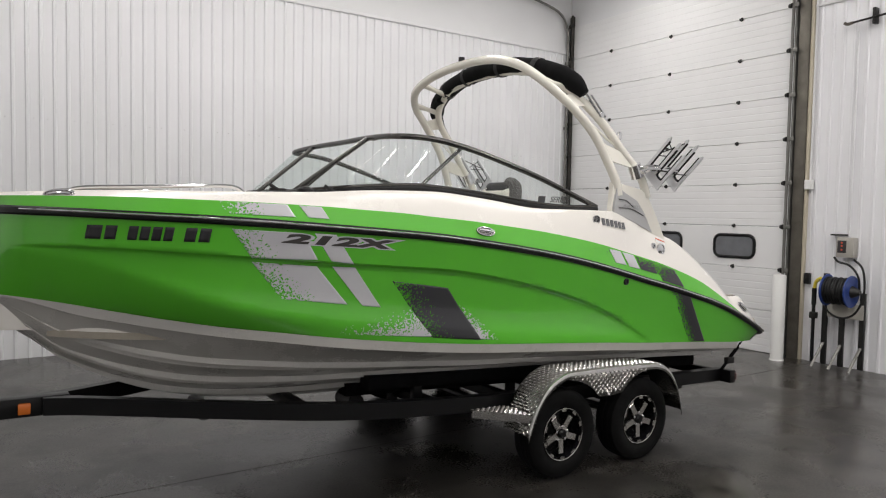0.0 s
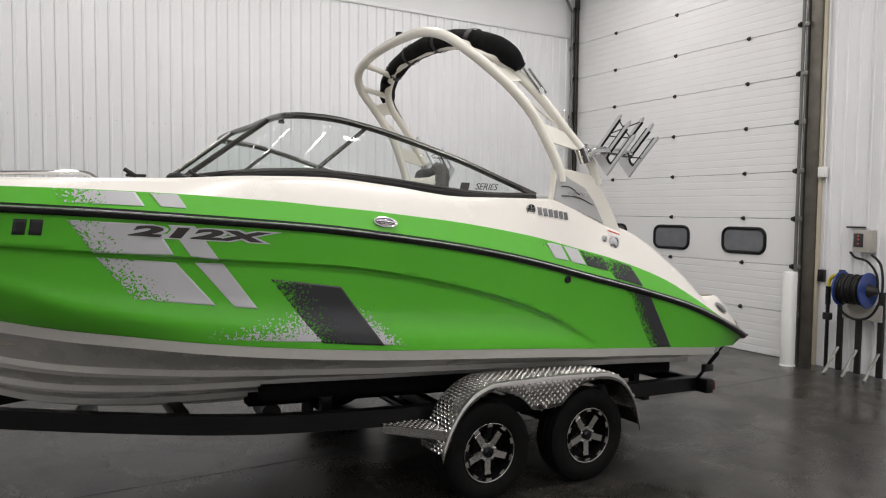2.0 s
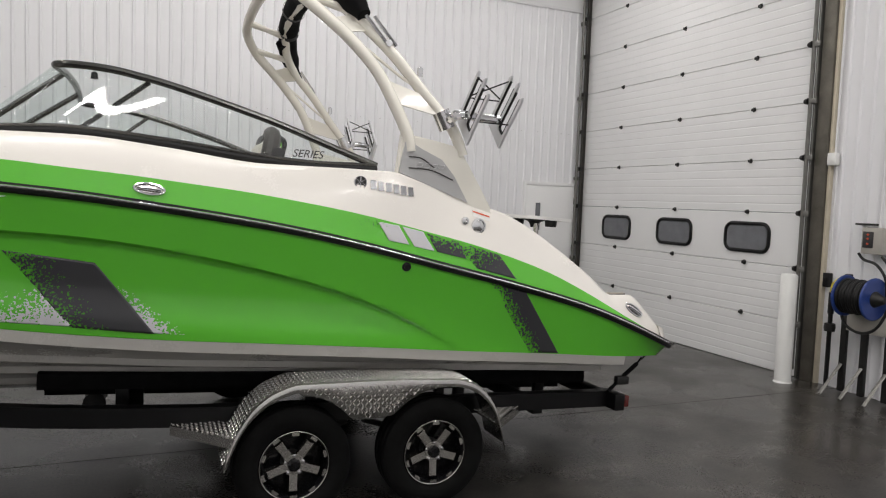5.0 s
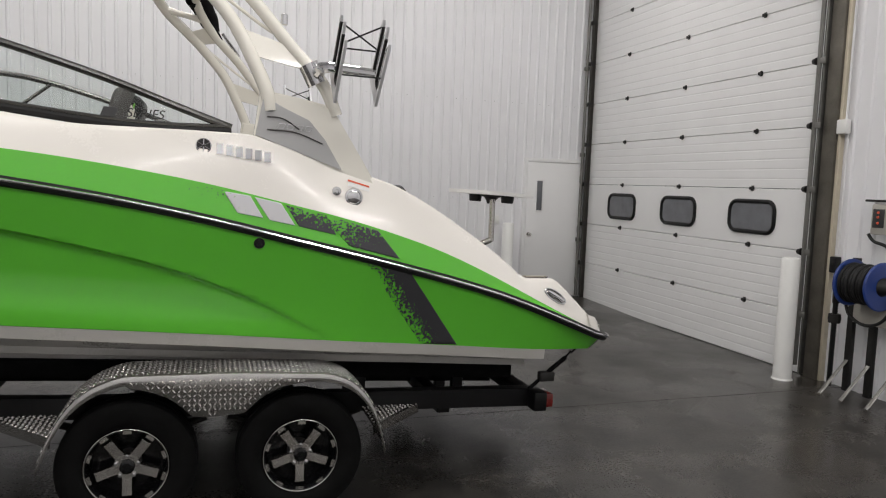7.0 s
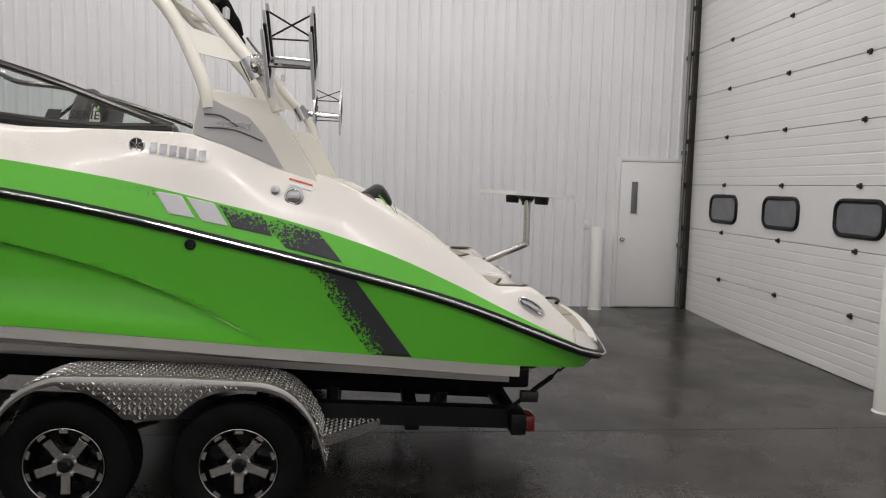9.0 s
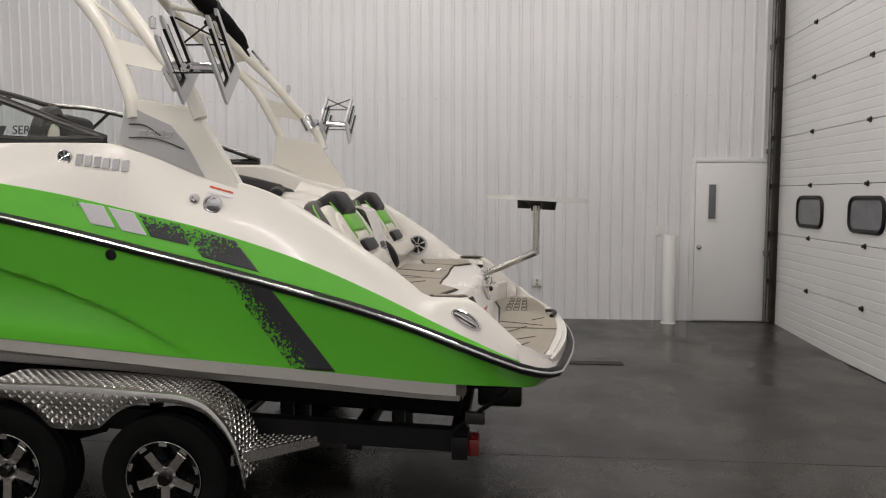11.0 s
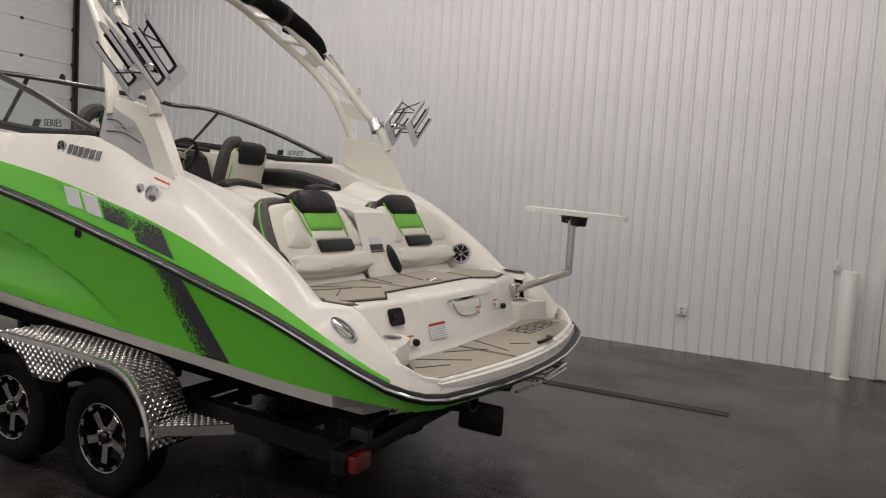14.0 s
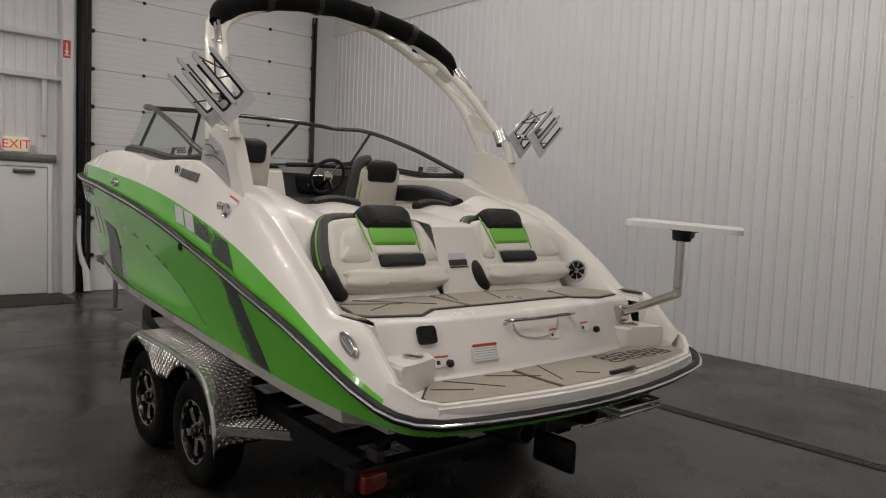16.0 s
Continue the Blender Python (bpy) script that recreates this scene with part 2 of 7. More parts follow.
def boxed(lo, hi, bevel=0.0, m=None, segments=2):
    return box(bmesh.new(), lo, hi, bevel, m, segments)


def pchip(table):
    xs, ys = np.array([p[0] for p in table], float), np.array([p[1] for p in table], float)
    h, d = np.diff(xs), np.diff(ys) / np.diff(xs)
    s = np.zeros(len(xs))
    s[0], s[-1] = d[0], d[-1]
    for i in range(1, len(xs) - 1):
        if d[i - 1] * d[i] > 0:
            w1, w2 = 2 * h[i] + h[i - 1], h[i] + 2 * h[i - 1]
            s[i] = (w1 + w2) / (w1 / d[i - 1] + w2 / d[i])

    def f(x):
        x = min(max(x, xs[0]), xs[-1])
        i = min(max(int(np.searchsorted(xs, x)) - 1, 0), len(h) - 1)
        t = (x - xs[i]) / h[i]
        return float((1 + 2 * t) * (1 - t) ** 2 * ys[i] + t * (1 - t) ** 2 * h[i] * s[i] + t * t * (3 - 2 * t) * ys[i + 1] + t * t * (t - 1) * h[i] * s[i + 1])
    return f


def spline(points, steps=8, closed=False):
    p = [Vector(q) for q in points]
    out, n = [], len(p)
    for i in range(n if closed else n - 1):
        g = (lambda k: p[k % n]) if closed else (lambda k: p[min(max(k, 0), n - 1)])
        a, b, c, d = g(i - 1), g(i), g(i + 1), g(i + 2)
        for k in range(steps):
            t = k / steps
            out.append(0.5 * (2 * b + (c - a) * t + (2 * a - 5 * b + 4 * c - d) * t * t + (3 * b - 3 * c + d - a) * t ** 3))
    if not closed:
        out.append(p[-1])
    return out


def tube(bm, pts, r, n=10, closed=False, flat=1.0, up=None, caps=True):
    """A round bar along pts; r a number or one for each point; flat squeezes it along its second axis."""
    pts = [Vector(p) for p in pts]
    count = len(pts)
    rs = r if isinstance(r, (list, tuple)) else [r] * count
    rings, ref = [], None
    for i, p in enumerate(pts):
        a, b = pts[(i - 1) % count if closed else max(i - 1, 0)], pts[(i + 1) % count if closed else min(i + 1, count - 1)]
        t = (b - a).normalized()
        if up is not None:
            ref = Vector(up)
        elif ref is None:
            ref = Vector((0, 0, 1)) if abs(t.z) < 0.9 else Vector((1, 0, 0))
        s = t.cross(ref).normalized()
        ref2 = s.cross(t).normalized()
        if up is None:
            ref = ref2
        rings.append([bm.verts.new(p + rs[i] * (math.cos(2 * math.pi * k / n) * s + flat * math.sin(2 * math.pi * k / n) * ref2)) for k in range(n)])
    for i in range(count if closed else count - 1):
        A, B = rings[i], rings[(i + 1) % count]
        for k in range(n):
            bm.faces.new((A[k], A[(k + 1) % n], B[(k + 1) % n], B[k]))
    if caps and not closed:
        bm.faces.new(rings[0])
        bm.faces.new(rings[-1])
    return bm


def tubed(pts, r, n=10, **kw):
    return tube(bmesh.new(), pts, r, n, **kw)


def loft(bm, rows, close=False):
    vs = [[bm.verts.new(p) for p in row] for row in rows]
    for a, b in zip(vs, vs[1:]):
        for k in range(len(a) - (0 if close else 1)):
            q = (k + 1) % len(a)
            if len({tuple(a[k].co), tuple(a[q].co), tuple(b[q].co), tuple(b[k].co)}) == 4:
                bm.faces.new((a[k], a[q], b[q], b[k]))
    return vs


def weld(bm, d=0.0006):
    bmesh.ops.remove_doubles(bm, verts=bm.verts[:], dist=d)
    return bm


def lathe(bm, profile, at, axis="y", n=32, caps=True):
    """profile: (along, radius) pairs; turned about an axis through at."""
    rings = []
    for a, r in profile:
        ring = []
        for k in range(n):
            c, s = r * math.cos(2 * math.pi * k / n), r * math.sin(2 * math.pi * k / n)
            ring.append(Vector(at) + Vector({"y": (c, a, s), "x": (a, c, s), "z": (c, s, a)}[axis]))
        rings.append(ring)
    vs = loft(bm, rings, close=True)
    for ring in (vs[0], vs[-1]):
        if caps and len(ring) > 2 and (ring[0].co - ring[1].co).length > 1e-5:
            bm.faces.new(ring)
    return bm


def lathed(profile, at, axis="y", n=32, caps=True):
    return lathe(bmesh.new(), profile, at, axis, n, caps)


def slab(bm, outline, direction):
    """A plate from a flat outline, pushed along direction."""
    d = Vector(direction)
    a, b = [bm.verts.new(Vector(p)) for p in outline], [bm.verts.new(Vector(p) + d) for p in outline]
    bm.faces.new(a)
    bm.faces.new(b[::-1])
    for k in range(len(a)):
        q = (k + 1) % len(a)
        bm.faces.new((a[k], b[k], b[q], a[q]))
    return bm


def slabbed(outline, direction):
    return slab(bmesh.new(), outline, direction)


def rounded(cx, cz, w, h, r, n=5):
    """A rounded rectangle as (a, b) pairs."""
    out = []
    for sx, sz, a0 in ((1, 1, 0), (-1, 1, 90), (-1, -1, 180), (1, -1, 270)):
        for k in range(n + 1):
            a = radians(a0 + 90 * k / n)
            out.append((cx + sx * (w / 2 - r) + r * math.cos(a), cz + sz * (h / 2 - r) + r * math.sin(a)))
    return out


def lettering(name, text, size, m, mat, parent, depth=0.002, label="", shear=0.0):
    cu = bpy.data.curves.new(name, "FONT")
    cu.body, cu.size, cu.extrude, cu.shear, cu.align_x, cu.align_y = text, size, depth, shear, "CENTER", "CENTER"
    tmp = bpy.data.objects.new(name, cu)
    scene.collection.objects.link(tmp)
    me = bpy.data.meshes.new_from_object(tmp)
    bpy.data.objects.remove(tmp)
    me.transform(Matrix.Translation(-base_of(parent)) @ m)
    me.materials.clear()
    me.materials.append(mat)
    ob = new(name, me)
    ob.parent = parent
    return tagged(ob, label)


# ---- the hall ----


def floor_z(y):
    """The slab falls to the trench drain: it rises a little from there to the ribbed wall."""
    return 0.06 * min(max((y - 7.65) / 2.15, 0), 1)


floor_bm = bmesh.new()
fx, fy = (WALL_W - 0.3, WALL_E + 0.3), (WALL_S - 0.3, 7.65, WALL_N, WALL_N + 0.3)
top_rows = loft(floor_bm, [[Vector((x, y, floor_z(y))) for y in fy] for x in fx])
low_rows = loft(floor_bm, [[Vector((x, y, -0.2)) for y in fy] for x in fx])
for k in (0, 1):
    floor_bm.faces.new(top_rows[k] + low_rows[k][::-1])
for k in (0, -1):
    floor_bm.faces.new((top_rows[0][k], top_rows[1][k], low_rows[1][k], low_rows[0][k]))
solid("floor", floor_bm, M["floor"], (3, 3, 0), "dark grey sealed concrete floor with stains, saw cuts and painted shade under the boat", "floor", kind="structure")
solid("ceiling", boxed((WALL_W - 0.3, WALL_S - 0.3, CEIL), (WALL_E + 0.3, WALL_N + 0.3, CEIL + 0.15)), M["wall_flat"], (3, 3, CEIL),
      "white flat ceiling of the hall", "ceiling", kind="structure")

PITCH = 0.1475


def ribbed(a0, a1, z0, z1, place):
    """Steel liner sheet with narrow raised ribs at an even pitch; place(a, depth, z)."""
    bm, prof = bmesh.new(), []
    a = a0
    while a < a1:
        for da, d in ((0, 0), (0.014, 0.017), (0.036, 0.017), (0.050, 0)):
            if a + da <= a1:
                prof.append((a + da, d))
        a += PITCH
    prof.append((a1, 0))
    front = [[place(p, d, z) for p, d in prof] for z in (z0, z1)]
    back = [[place(p, -0.15, z) for p in (a0, a1)] for z in (z0, z1)]
    vs = loft(bm, front)
    bs = loft(bm, back)
    for row, b in zip(vs, bs):
        bm.faces.new(row + b[::-1])
    for k in (0, -1):
        bm.faces.new((vs[0][k], vs[1][k], bs[1][k], bs[0][k]))
    return bm


RIB_TOP = 4.96
wall_n = solid("wall_north", ribbed(WALL_W, WALL_E, 0, RIB_TOP, lambda a, d, z: Vector((a, WALL_N - d, z))), M["wall"], (3, WALL_N, 0),
               "white ribbed steel liner wall, slightly glossy", "wall", kind="structure", sharp=20)
solid("wall_north_upper", boxed((WALL_W, WALL_N - 0.004, RIB_TOP), (WALL_E, WALL_N + 0.15, CEIL)), M["wall_flat"], (3, WALL_N, RIB_TOP),
      "smooth white wall band above the ribbed liner", "wall", kind="structure")
solid("trim", boxed((WALL_W, WALL_N - 0.028, RIB_TOP - 0.02), (WALL_E, WALL_N - 0.004, RIB_TOP + 0.025), 0.004), M["wall_flat"], (3, WALL_N, RIB_TOP),
      "white metal closure strip on top of the ribbed liner", "trim", kind="structure")
solid("wall_south", ribbed(WALL_W, WALL_E, 0, CEIL, lambda a, d, z: Vector((a, WALL_S + d, z))), M["wall"], (3, WALL_S, 0), "white ribbed steel liner wall", "wall", kind="structure", sharp=20)

# rows of screw heads in the liner's flats
b = bmesh.new()
for z in (1.56, 2.98):
    k = 0
    while WALL_W + 0.09 + k * PITCH < WALL_E - 0.2:
        if k % 3 != 1:
            x = WALL_W + 0.09 + k * PITCH
            lathe(b, [(0.0, 0.006), (-0.003, 0.0055), (-0.004, 0.002)], (x, WALL_N, z), "y", 6)
        k += 1
tagged(part("screw_heads", b, M["grey_panel"], wall_n), kind="stuff")

# east wall with the overhead door's opening, west wall with a second one
DOOR_Y0, DOOR_Y1, DOOR_TOP = 5.36, 9.68, 5.44
solid("wall_east", ribbed(WALL_S, DOOR_Y0 - 0.22, 0, CEIL, lambda a, d, z: Vector((WALL_E - d, a, z))), M["wall"], (WALL_E, 3, 0), "white ribbed steel liner wall beside the overhead door", "wall", kind="structure", sharp=20)
solid("wall_east_upper", boxed((WALL_E - 0.004, DOOR_Y0 - 0.22, DOOR_TOP), (WALL_E + 0.15, WALL_N, CEIL)), M["wall_flat"], (WALL_E, 7, DOOR_TOP), "smooth white wall above the overhead door", "wall", kind="structure")
W2_Y0, W2_Y1, W2_TOP = 5.20, 9.28, 5.02
solid("wall_west", ribbed(WALL_S, W2_Y0 - 0.2, 0, CEIL, lambda a, d, z: Vector((WALL_W + d, a, z))), M["wall"], (WALL_W, 3, 0), "white ribbed steel liner wall with the exit door", "wall", kind="structure", sharp=20)
solid("wall_west_side", boxed((WALL_W - 0.15, W2_Y1 + 0.06, 0), (WALL_W + 0.004, WALL_N, CEIL)), M["wall_flat"], (WALL_W, 9.3, 0), "white wall strip beside the second overhead door", "wall", kind="structure")
solid("wall_west_upper", boxed((WALL_W - 0.15, W2_Y0 - 0.2, W2_TOP), (WALL_W + 0.004, W2_Y1 + 0.06, CEIL)), M["wall_flat"], (WALL_W, 7, W2_TOP), "white wall above the second overhead door", "wall", kind="structure")


def sectional_door(name, x, s, y0, y1, top, windows, label):
    """Sectional overhead door; s: +1 when its inner face looks to -x."""
    d = thing(name, (x, (y0 + y1) / 2, 0), label, "overhead door", kind="structure")
    h, k = 0.605, 0
    z = 0.0
    cols = [6.20, 7.46, 8.74] if s > 0 else [6.04, 8.36]
    while z < top - 0.05:
        z1 = min(z + h, top)
        bm, rows, a = bmesh.new(), [], z + 0.004
        prof = [(a, 0.006), (a + 0.006, 0.0)]
        for g in range(1, 6):
            c = z + g * h / 6
            if c < z1 - 0.03:
                prof += [(c - 0.010, 0.0), (c - 0.004, 0.0025), (c + 0.004, 0.0025), (c + 0.010, 0.0)]
        prof += [(z1 - 0.006, 0.0), (z1 - 0.001, 0.006)]
        holes = windows and k == 2
        spans = [(y0, y1)]
        if holes:
            prof = [(a, 0.006), (a + 0.006, 0.0), (z1 - 0.006, 0.0), (z1 - 0.001, 0.006)]
        front = [[Vector((x + s * dd, y, zz)) for zz, dd in prof] for y in (y0, y1)]
        back = [[Vector((x + s * 0.05, y, zz)) for zz in (prof[0][0], prof[-1][0])] for y in (y0, y1)]
        vs, bs = loft(bm, front), loft(bm, back)
        for row, b in zip(vs, bs):
            bm.faces.new(row + b[::-1])
        for q in (0, -1):
            bm.faces.new((vs[0][q], vs[1][q], bs[1][q], bs[0][q]))
        sec = part("panel", bm, M["door"], d, sharp=15)
        if k:
            for c in cols:
                hb = boxed((min(x - s * 0.028, x), c - 0.028, z - 0.017), (max(x - s * 0.028, x), c + 0.028, z + 0.017), 0.007)
                box(hb, (x - s * 0.004 - 0.004, c - 0.018, z - 0.028), (x - s * 0.004 + 0.004, c + 0.018, z + 0.028), 0.002)
                part("hinge", hb, M["dark_iron"], d, "dark steel hinge")
        if holes:
            for c in (cols[0] - 0.01, cols[1], cols[2]):
                ring = rounded(c, (z + z1) / 2, 0.66, 0.325, 0.10)
                fr = bmesh.new()
                tube(fr, [Vector((x - s * 0.004, a_, b_)) for a_, b_ in ring], 0.024, 8, closed=True)
                w = part("window", fr, M["black"], d, "black rubber window frame")
                part("pane", slabbed([Vector((x - s * 0.008, a_, b_)) for a_, b_ in rounded(c, (z + z1) / 2, 0.65, 0.315, 0.095)], (s * 0.006, 0, 0)), M["frost"], w, "clouded grey acrylic pane")
        z, k = z1, k + 1
    return d


east = sectional_door("door_1", WALL_E - 0.03, 1, DOOR_Y0, DOOR_Y1, DOOR_TOP, True, "closed white sectional overhead door with three small windows")
west = sectional_door("door_2", WALL_W + 0.03, -1, W2_Y0, W2_Y1, W2_TOP, False, "closed white sectional overhead door behind the bow")


def door_track(x, y, s, top, label, name="door_track", mat="galv"):
    """Vertical angle track with rollers; s: the side (along y) on which the door lies."""
    t = thing(name, (x, y, 0), label, "door track", kind="structure")
    bm = boxed((x - 0.035, y - 0.012, 0.02), (x + 0.03, y + 0.012, top), 0.003)
    part("angle", bm, M[mat], t)
    part("rail", tubed([(x - 0.05, y + s * 0.035, 0.1), (x - 0.05, y + s * 0.035, top)], 0.021, 8), M[mat], t)
    z = 0.605
    while z < top - 0.1:
        rb = boxed((x - 0.062, y - 0.045, z - 0.03), (x - 0.040, y + 0.05, z + 0.03), 0.005)
        part("bracket", rb, M[mat], t)
        part("roller", lathed([(0, 0.008), (0.0, 0.036), (0.04, 0.026), (0.05, 0.008)], (x - 0.055, y + s * 0.06, z), "y", 12), M["dark_iron"], t, "dark roller")
        z += 0.605
    return t


door_track(WALL_E - 0.06, DOOR_Y0 - 0.03, 1, DOOR_TOP + 0.2, "galvanised steel door track with rollers and brackets")
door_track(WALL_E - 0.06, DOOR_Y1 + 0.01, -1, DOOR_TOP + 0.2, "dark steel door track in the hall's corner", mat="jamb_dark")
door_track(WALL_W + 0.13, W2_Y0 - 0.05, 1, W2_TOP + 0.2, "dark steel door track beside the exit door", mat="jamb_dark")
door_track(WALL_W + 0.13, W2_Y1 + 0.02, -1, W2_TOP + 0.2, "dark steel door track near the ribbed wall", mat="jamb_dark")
solid("jamb", boxed((WALL_E - 0.07, DOOR_Y0 - 0.21, 0), (WALL_E + 0.1, DOOR_Y0 - 0.06, CEIL), 0.006), M["jamb"], (WALL_E, DOOR_Y0 - 0.13, 0), "weathered grey steel door jamb", "door jamb", kind="structure")
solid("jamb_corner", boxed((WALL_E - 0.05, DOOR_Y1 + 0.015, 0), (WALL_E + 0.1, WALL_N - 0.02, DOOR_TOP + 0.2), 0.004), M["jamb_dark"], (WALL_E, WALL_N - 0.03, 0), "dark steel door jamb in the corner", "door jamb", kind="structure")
solid("jamb_trim", boxed((WALL_E - 0.045, DOOR_Y0 - 0.25, 0), (WALL_E + 0.1, DOOR_Y0 - 0.212, CEIL), 0.004), M["cream"], (WALL_E, DOOR_Y0 - 0.23, 0), "cream wooden trim board beside the jamb", "trim", kind="structure")
solid("jamb_west", boxed((WALL_W - 0.1, W2_Y0 - 0.18, 0), (WALL_W + 0.10, W2_Y0 - 0.08, CEIL), 0.006), M["frame_paint"], (WALL_W, W2_Y0 - 0.13, 0), "black steel door jamb", "door jamb", kind="structure")
solid("post_west", boxed((WALL_W + 0.004, W2_Y0 - 0.44, 0), (WALL_W + 0.22, W2_Y0 - 0.29, CEIL), 0.008), M["wall_flat"], (WALL_W, W2_Y0 - 0.3, 0), "white square steel post beside the exit door", "post", kind="structure")
solid("jamb_west_far", boxed((WALL_W - 0.1, W2_Y1 + 0.0, 0), (WALL_W + 0.09, W2_Y1 + 0.055, W2_TOP + 0.1), 0.006), M["frame_paint"], (WALL_W, W2_Y1 + 0.03, 0), "black steel door jamb", "door jamb", kind="structure")

# ceiling lamps, out of view, whose light fills the hall
for lx in LAMP_X:
    for ly, watts in zip(LAMP_Y, LAMP_WATTS):
        lt = thing("ceiling_light", (lx, ly, CEIL - 0.1), "long white strip light on the ceiling", "ceiling light", "ceiling strip lights")
        part("housing", boxed((lx - 1.2, ly - 0.12, CEIL - 0.07), (lx + 1.2, ly + 0.12, CEIL - 0.001), 0.01), M["wall_flat"], lt)
        part("diffuser", boxed((lx - 1.17, ly - 0.10, CEIL - 0.085), (lx + 1.17, ly + 0.10, CEIL - 0.071), 0.004), M["lamp"], lt)
        la = bpy.data.lights.new("strip_lamp", "AREA")
        la.shape, la.size, la.size_y, la.energy, la.color = "RECTANGLE", 2.3, 0.2, watts * (0.42 if lx < 0 else 1.0), (1.0, 0.97, 0.945)
        lo = new("strip_lamp", la)
        lo.matrix_world = pose(lx, ly, CEIL - 0.10)

# ---- the boat: its lines ----
RAIL_V = pchip([(-0.02, 0), (0.06, 0.19), (0.326, 0.454), (0.6, 0.66), (0.85, 0.815), (1.1, 0.945), (1.4, 1.055), (1.68, 1.14), (2.0, 1.205), (2.35, 1.255), (2.75, 1.29), (3.2, 1.305), (3.7, 1.312), (5.0, 1.31), (5.36, 1.29), (5.9, 1.24), (6.05, 1.20)])
RAIL_Z = pchip([(-0.02, 1.838), (0.3, 1.834), (0.6, 1.826), (0.9, 1.818), (1.25, 1.805), (1.7, 1.782), (2.0, 1.765), (2.37, 1.74), (2.75, 1.7), (3.2, 1.643), (3.5, 1.596), (3.82, 1.535), (4.26, 1.437), (4.8, 1.315), (5.36, 1.168), (5.97, 0.944), (6.05, 0.912)])
FULL_V = pchip([(-0.02, 0), (0.06, 0.10), (0.33, 0.37), (0.6, 0.57), (0.87, 0.735), (1.14, 0.88), (1.43, 0.98), (1.74, 1.065), (2.07, 1.13), (2.44, 1.18), (2.86, 1.215), (3.33, 1.235), (3.86, 1.25), (4.46, 1.25), (5.15, 1.245), (5.68, 1.20), (6.05, 1.12)])
CHINE_V = pchip([(-0.02, 0), (0.06, 0.04), (0.33, 0.235), (0.6, 0.42), (0.87, 0.60), (1.14, 0.78), (1.43, 0.925), (1.74, 1.045), (2.07, 1.125), (2.44, 1.18), (2.86, 1.215), (3.33, 1.235), (3.86, 1.25), (4.46, 1.25), (5.15, 1.245), (5.68, 1.20), (6.05, 1.12)])
KNUCKLE_Z = pchip([(-0.02, 1.62), (0.35, 1.58), (0.6, 1.50), (0.87, 1.40), (1.14, 1.31), (1.43, 1.25), (1.74, 1.21), (2.44, 1.15), (6.05, 1.0)])
CHINE_Z = pchip([(-0.02, 1.32), (0.33, 1.27), (0.6, 1.225), (0.87, 1.185), (1.14, 1.155), (1.43, 1.13), (1.74, 1.10), (2.07, 1.07), (2.44, 1.04), (2.86, 1.01), (3.33, 0.985), (3.86, 0.955), (4.46, 0.913), (5.15, 0.87), (5.68, 0.825), (6.05, 0.80)])
KEEL_Z = pchip([(-0.02, 1.30), (0.073, 1.17), (0.22, 1.05), (0.42, 0.905), (0.7, 0.75), (1.06, 0.615), (1.45, 0.54), (1.88, 0.50), (2.3, 0.485), (3.5, 0.47), (5.8, 0.45)])
CREASE_Z = pchip([(-0.02, 1.625), (0.33, 1.629), (0.6, 1.626), (0.86, 1.615), (1.43, 1.585), (2.1, 1.55), (2.44, 1.53), (2.73, 1.495), (3.04, 1.44), (3.4, 1.36), (3.7, 1.277), (4.02, 1.155), (4.26, 1.035), (4.46, 0.92), (4.6, 0.82)])
GREEN_Z = pchip([(-0.02, 1.912), (0.3, 1.92), (0.6, 1.924), (1.1, 1.92), (1.65, 1.907), (1.88, 1.896), (2.12, 1.885), (2.37, 1.866), (2.63, 1.848), (2.9, 1.823), (3.19, 1.795), (3.5, 1.755), (3.8, 1.708), (4.245, 1.615), (4.51, 1.556), (4.9, 1.445), (5.07, 1.385), (5.36, 1.26), (5.66, 1.116), (5.99, 0.962), (6.05, 0.935)])
DECK_Z = pchip([(-0.02, 1.93), (0.335, 1.95), (0.6, 1.962), (1.27, 1.98), (1.6, 1.992), (2.0, 2.02), (2.4, 2.03), (2.8, 2.0), (3.3, 1.95), (3.8, 1.955), (4.0, 1.955), (4.2, 1.905), (4.46, 1.825), (4.77, 1.745), (4.95, 1.663), (5.2, 1.515), (5.45, 1.348), (5.53, 1.285), (5.60, 1.236), (5.79, 1.232), (5.84, 1.2), (5.93, 1.12), (6.03, 1.03), (6.05, 1.012)])
DECK_V = pchip([(-0.02, 0), (0.06, 0.10), (0.335, 0.34), (0.6, 0.54), (1.1, 0.82), (1.6, 1.0), (2.0, 1.09), (2.4, 1.13), (2.8, 1.16), (3.3, 1.19), (4.0, 1.20), (4.5, 1.17), (5.3, 1.165), (6.05, 1.13)])
INNER_V = pchip([(-0.02, 0), (0.2, 0.0), (0.335, 0.12), (0.6, 0.34), (1.1, 0.62), (1.6, 0.82), (2.0, 0.9), (2.4, 0.95), (4.0, 0.98), (4.5, 1.0), (5.0, 1.06), (5.3, 1.09), (5.6, 1.09), (6.05, 1.08)])


# the full, blunt bow: breadth added forward, and the lower lines raised with it
BOW = pchip([(-0.02, 0), (0.0, 0.12), (0.06, 0.20), (0.33, 0.25), (0.6, 0.24), (0.85, 0.21), (1.1, 0.17), (1.4, 0.13), (1.68, 0.095), (2.0, 0.065), (2.35, 0.045), (2.75, 0.03), (3.2, 0.018), (3.7, 0.008), (4.2, 0)])


def fuller(line, share):
    return lambda x: line(x) + share * BOW(x)


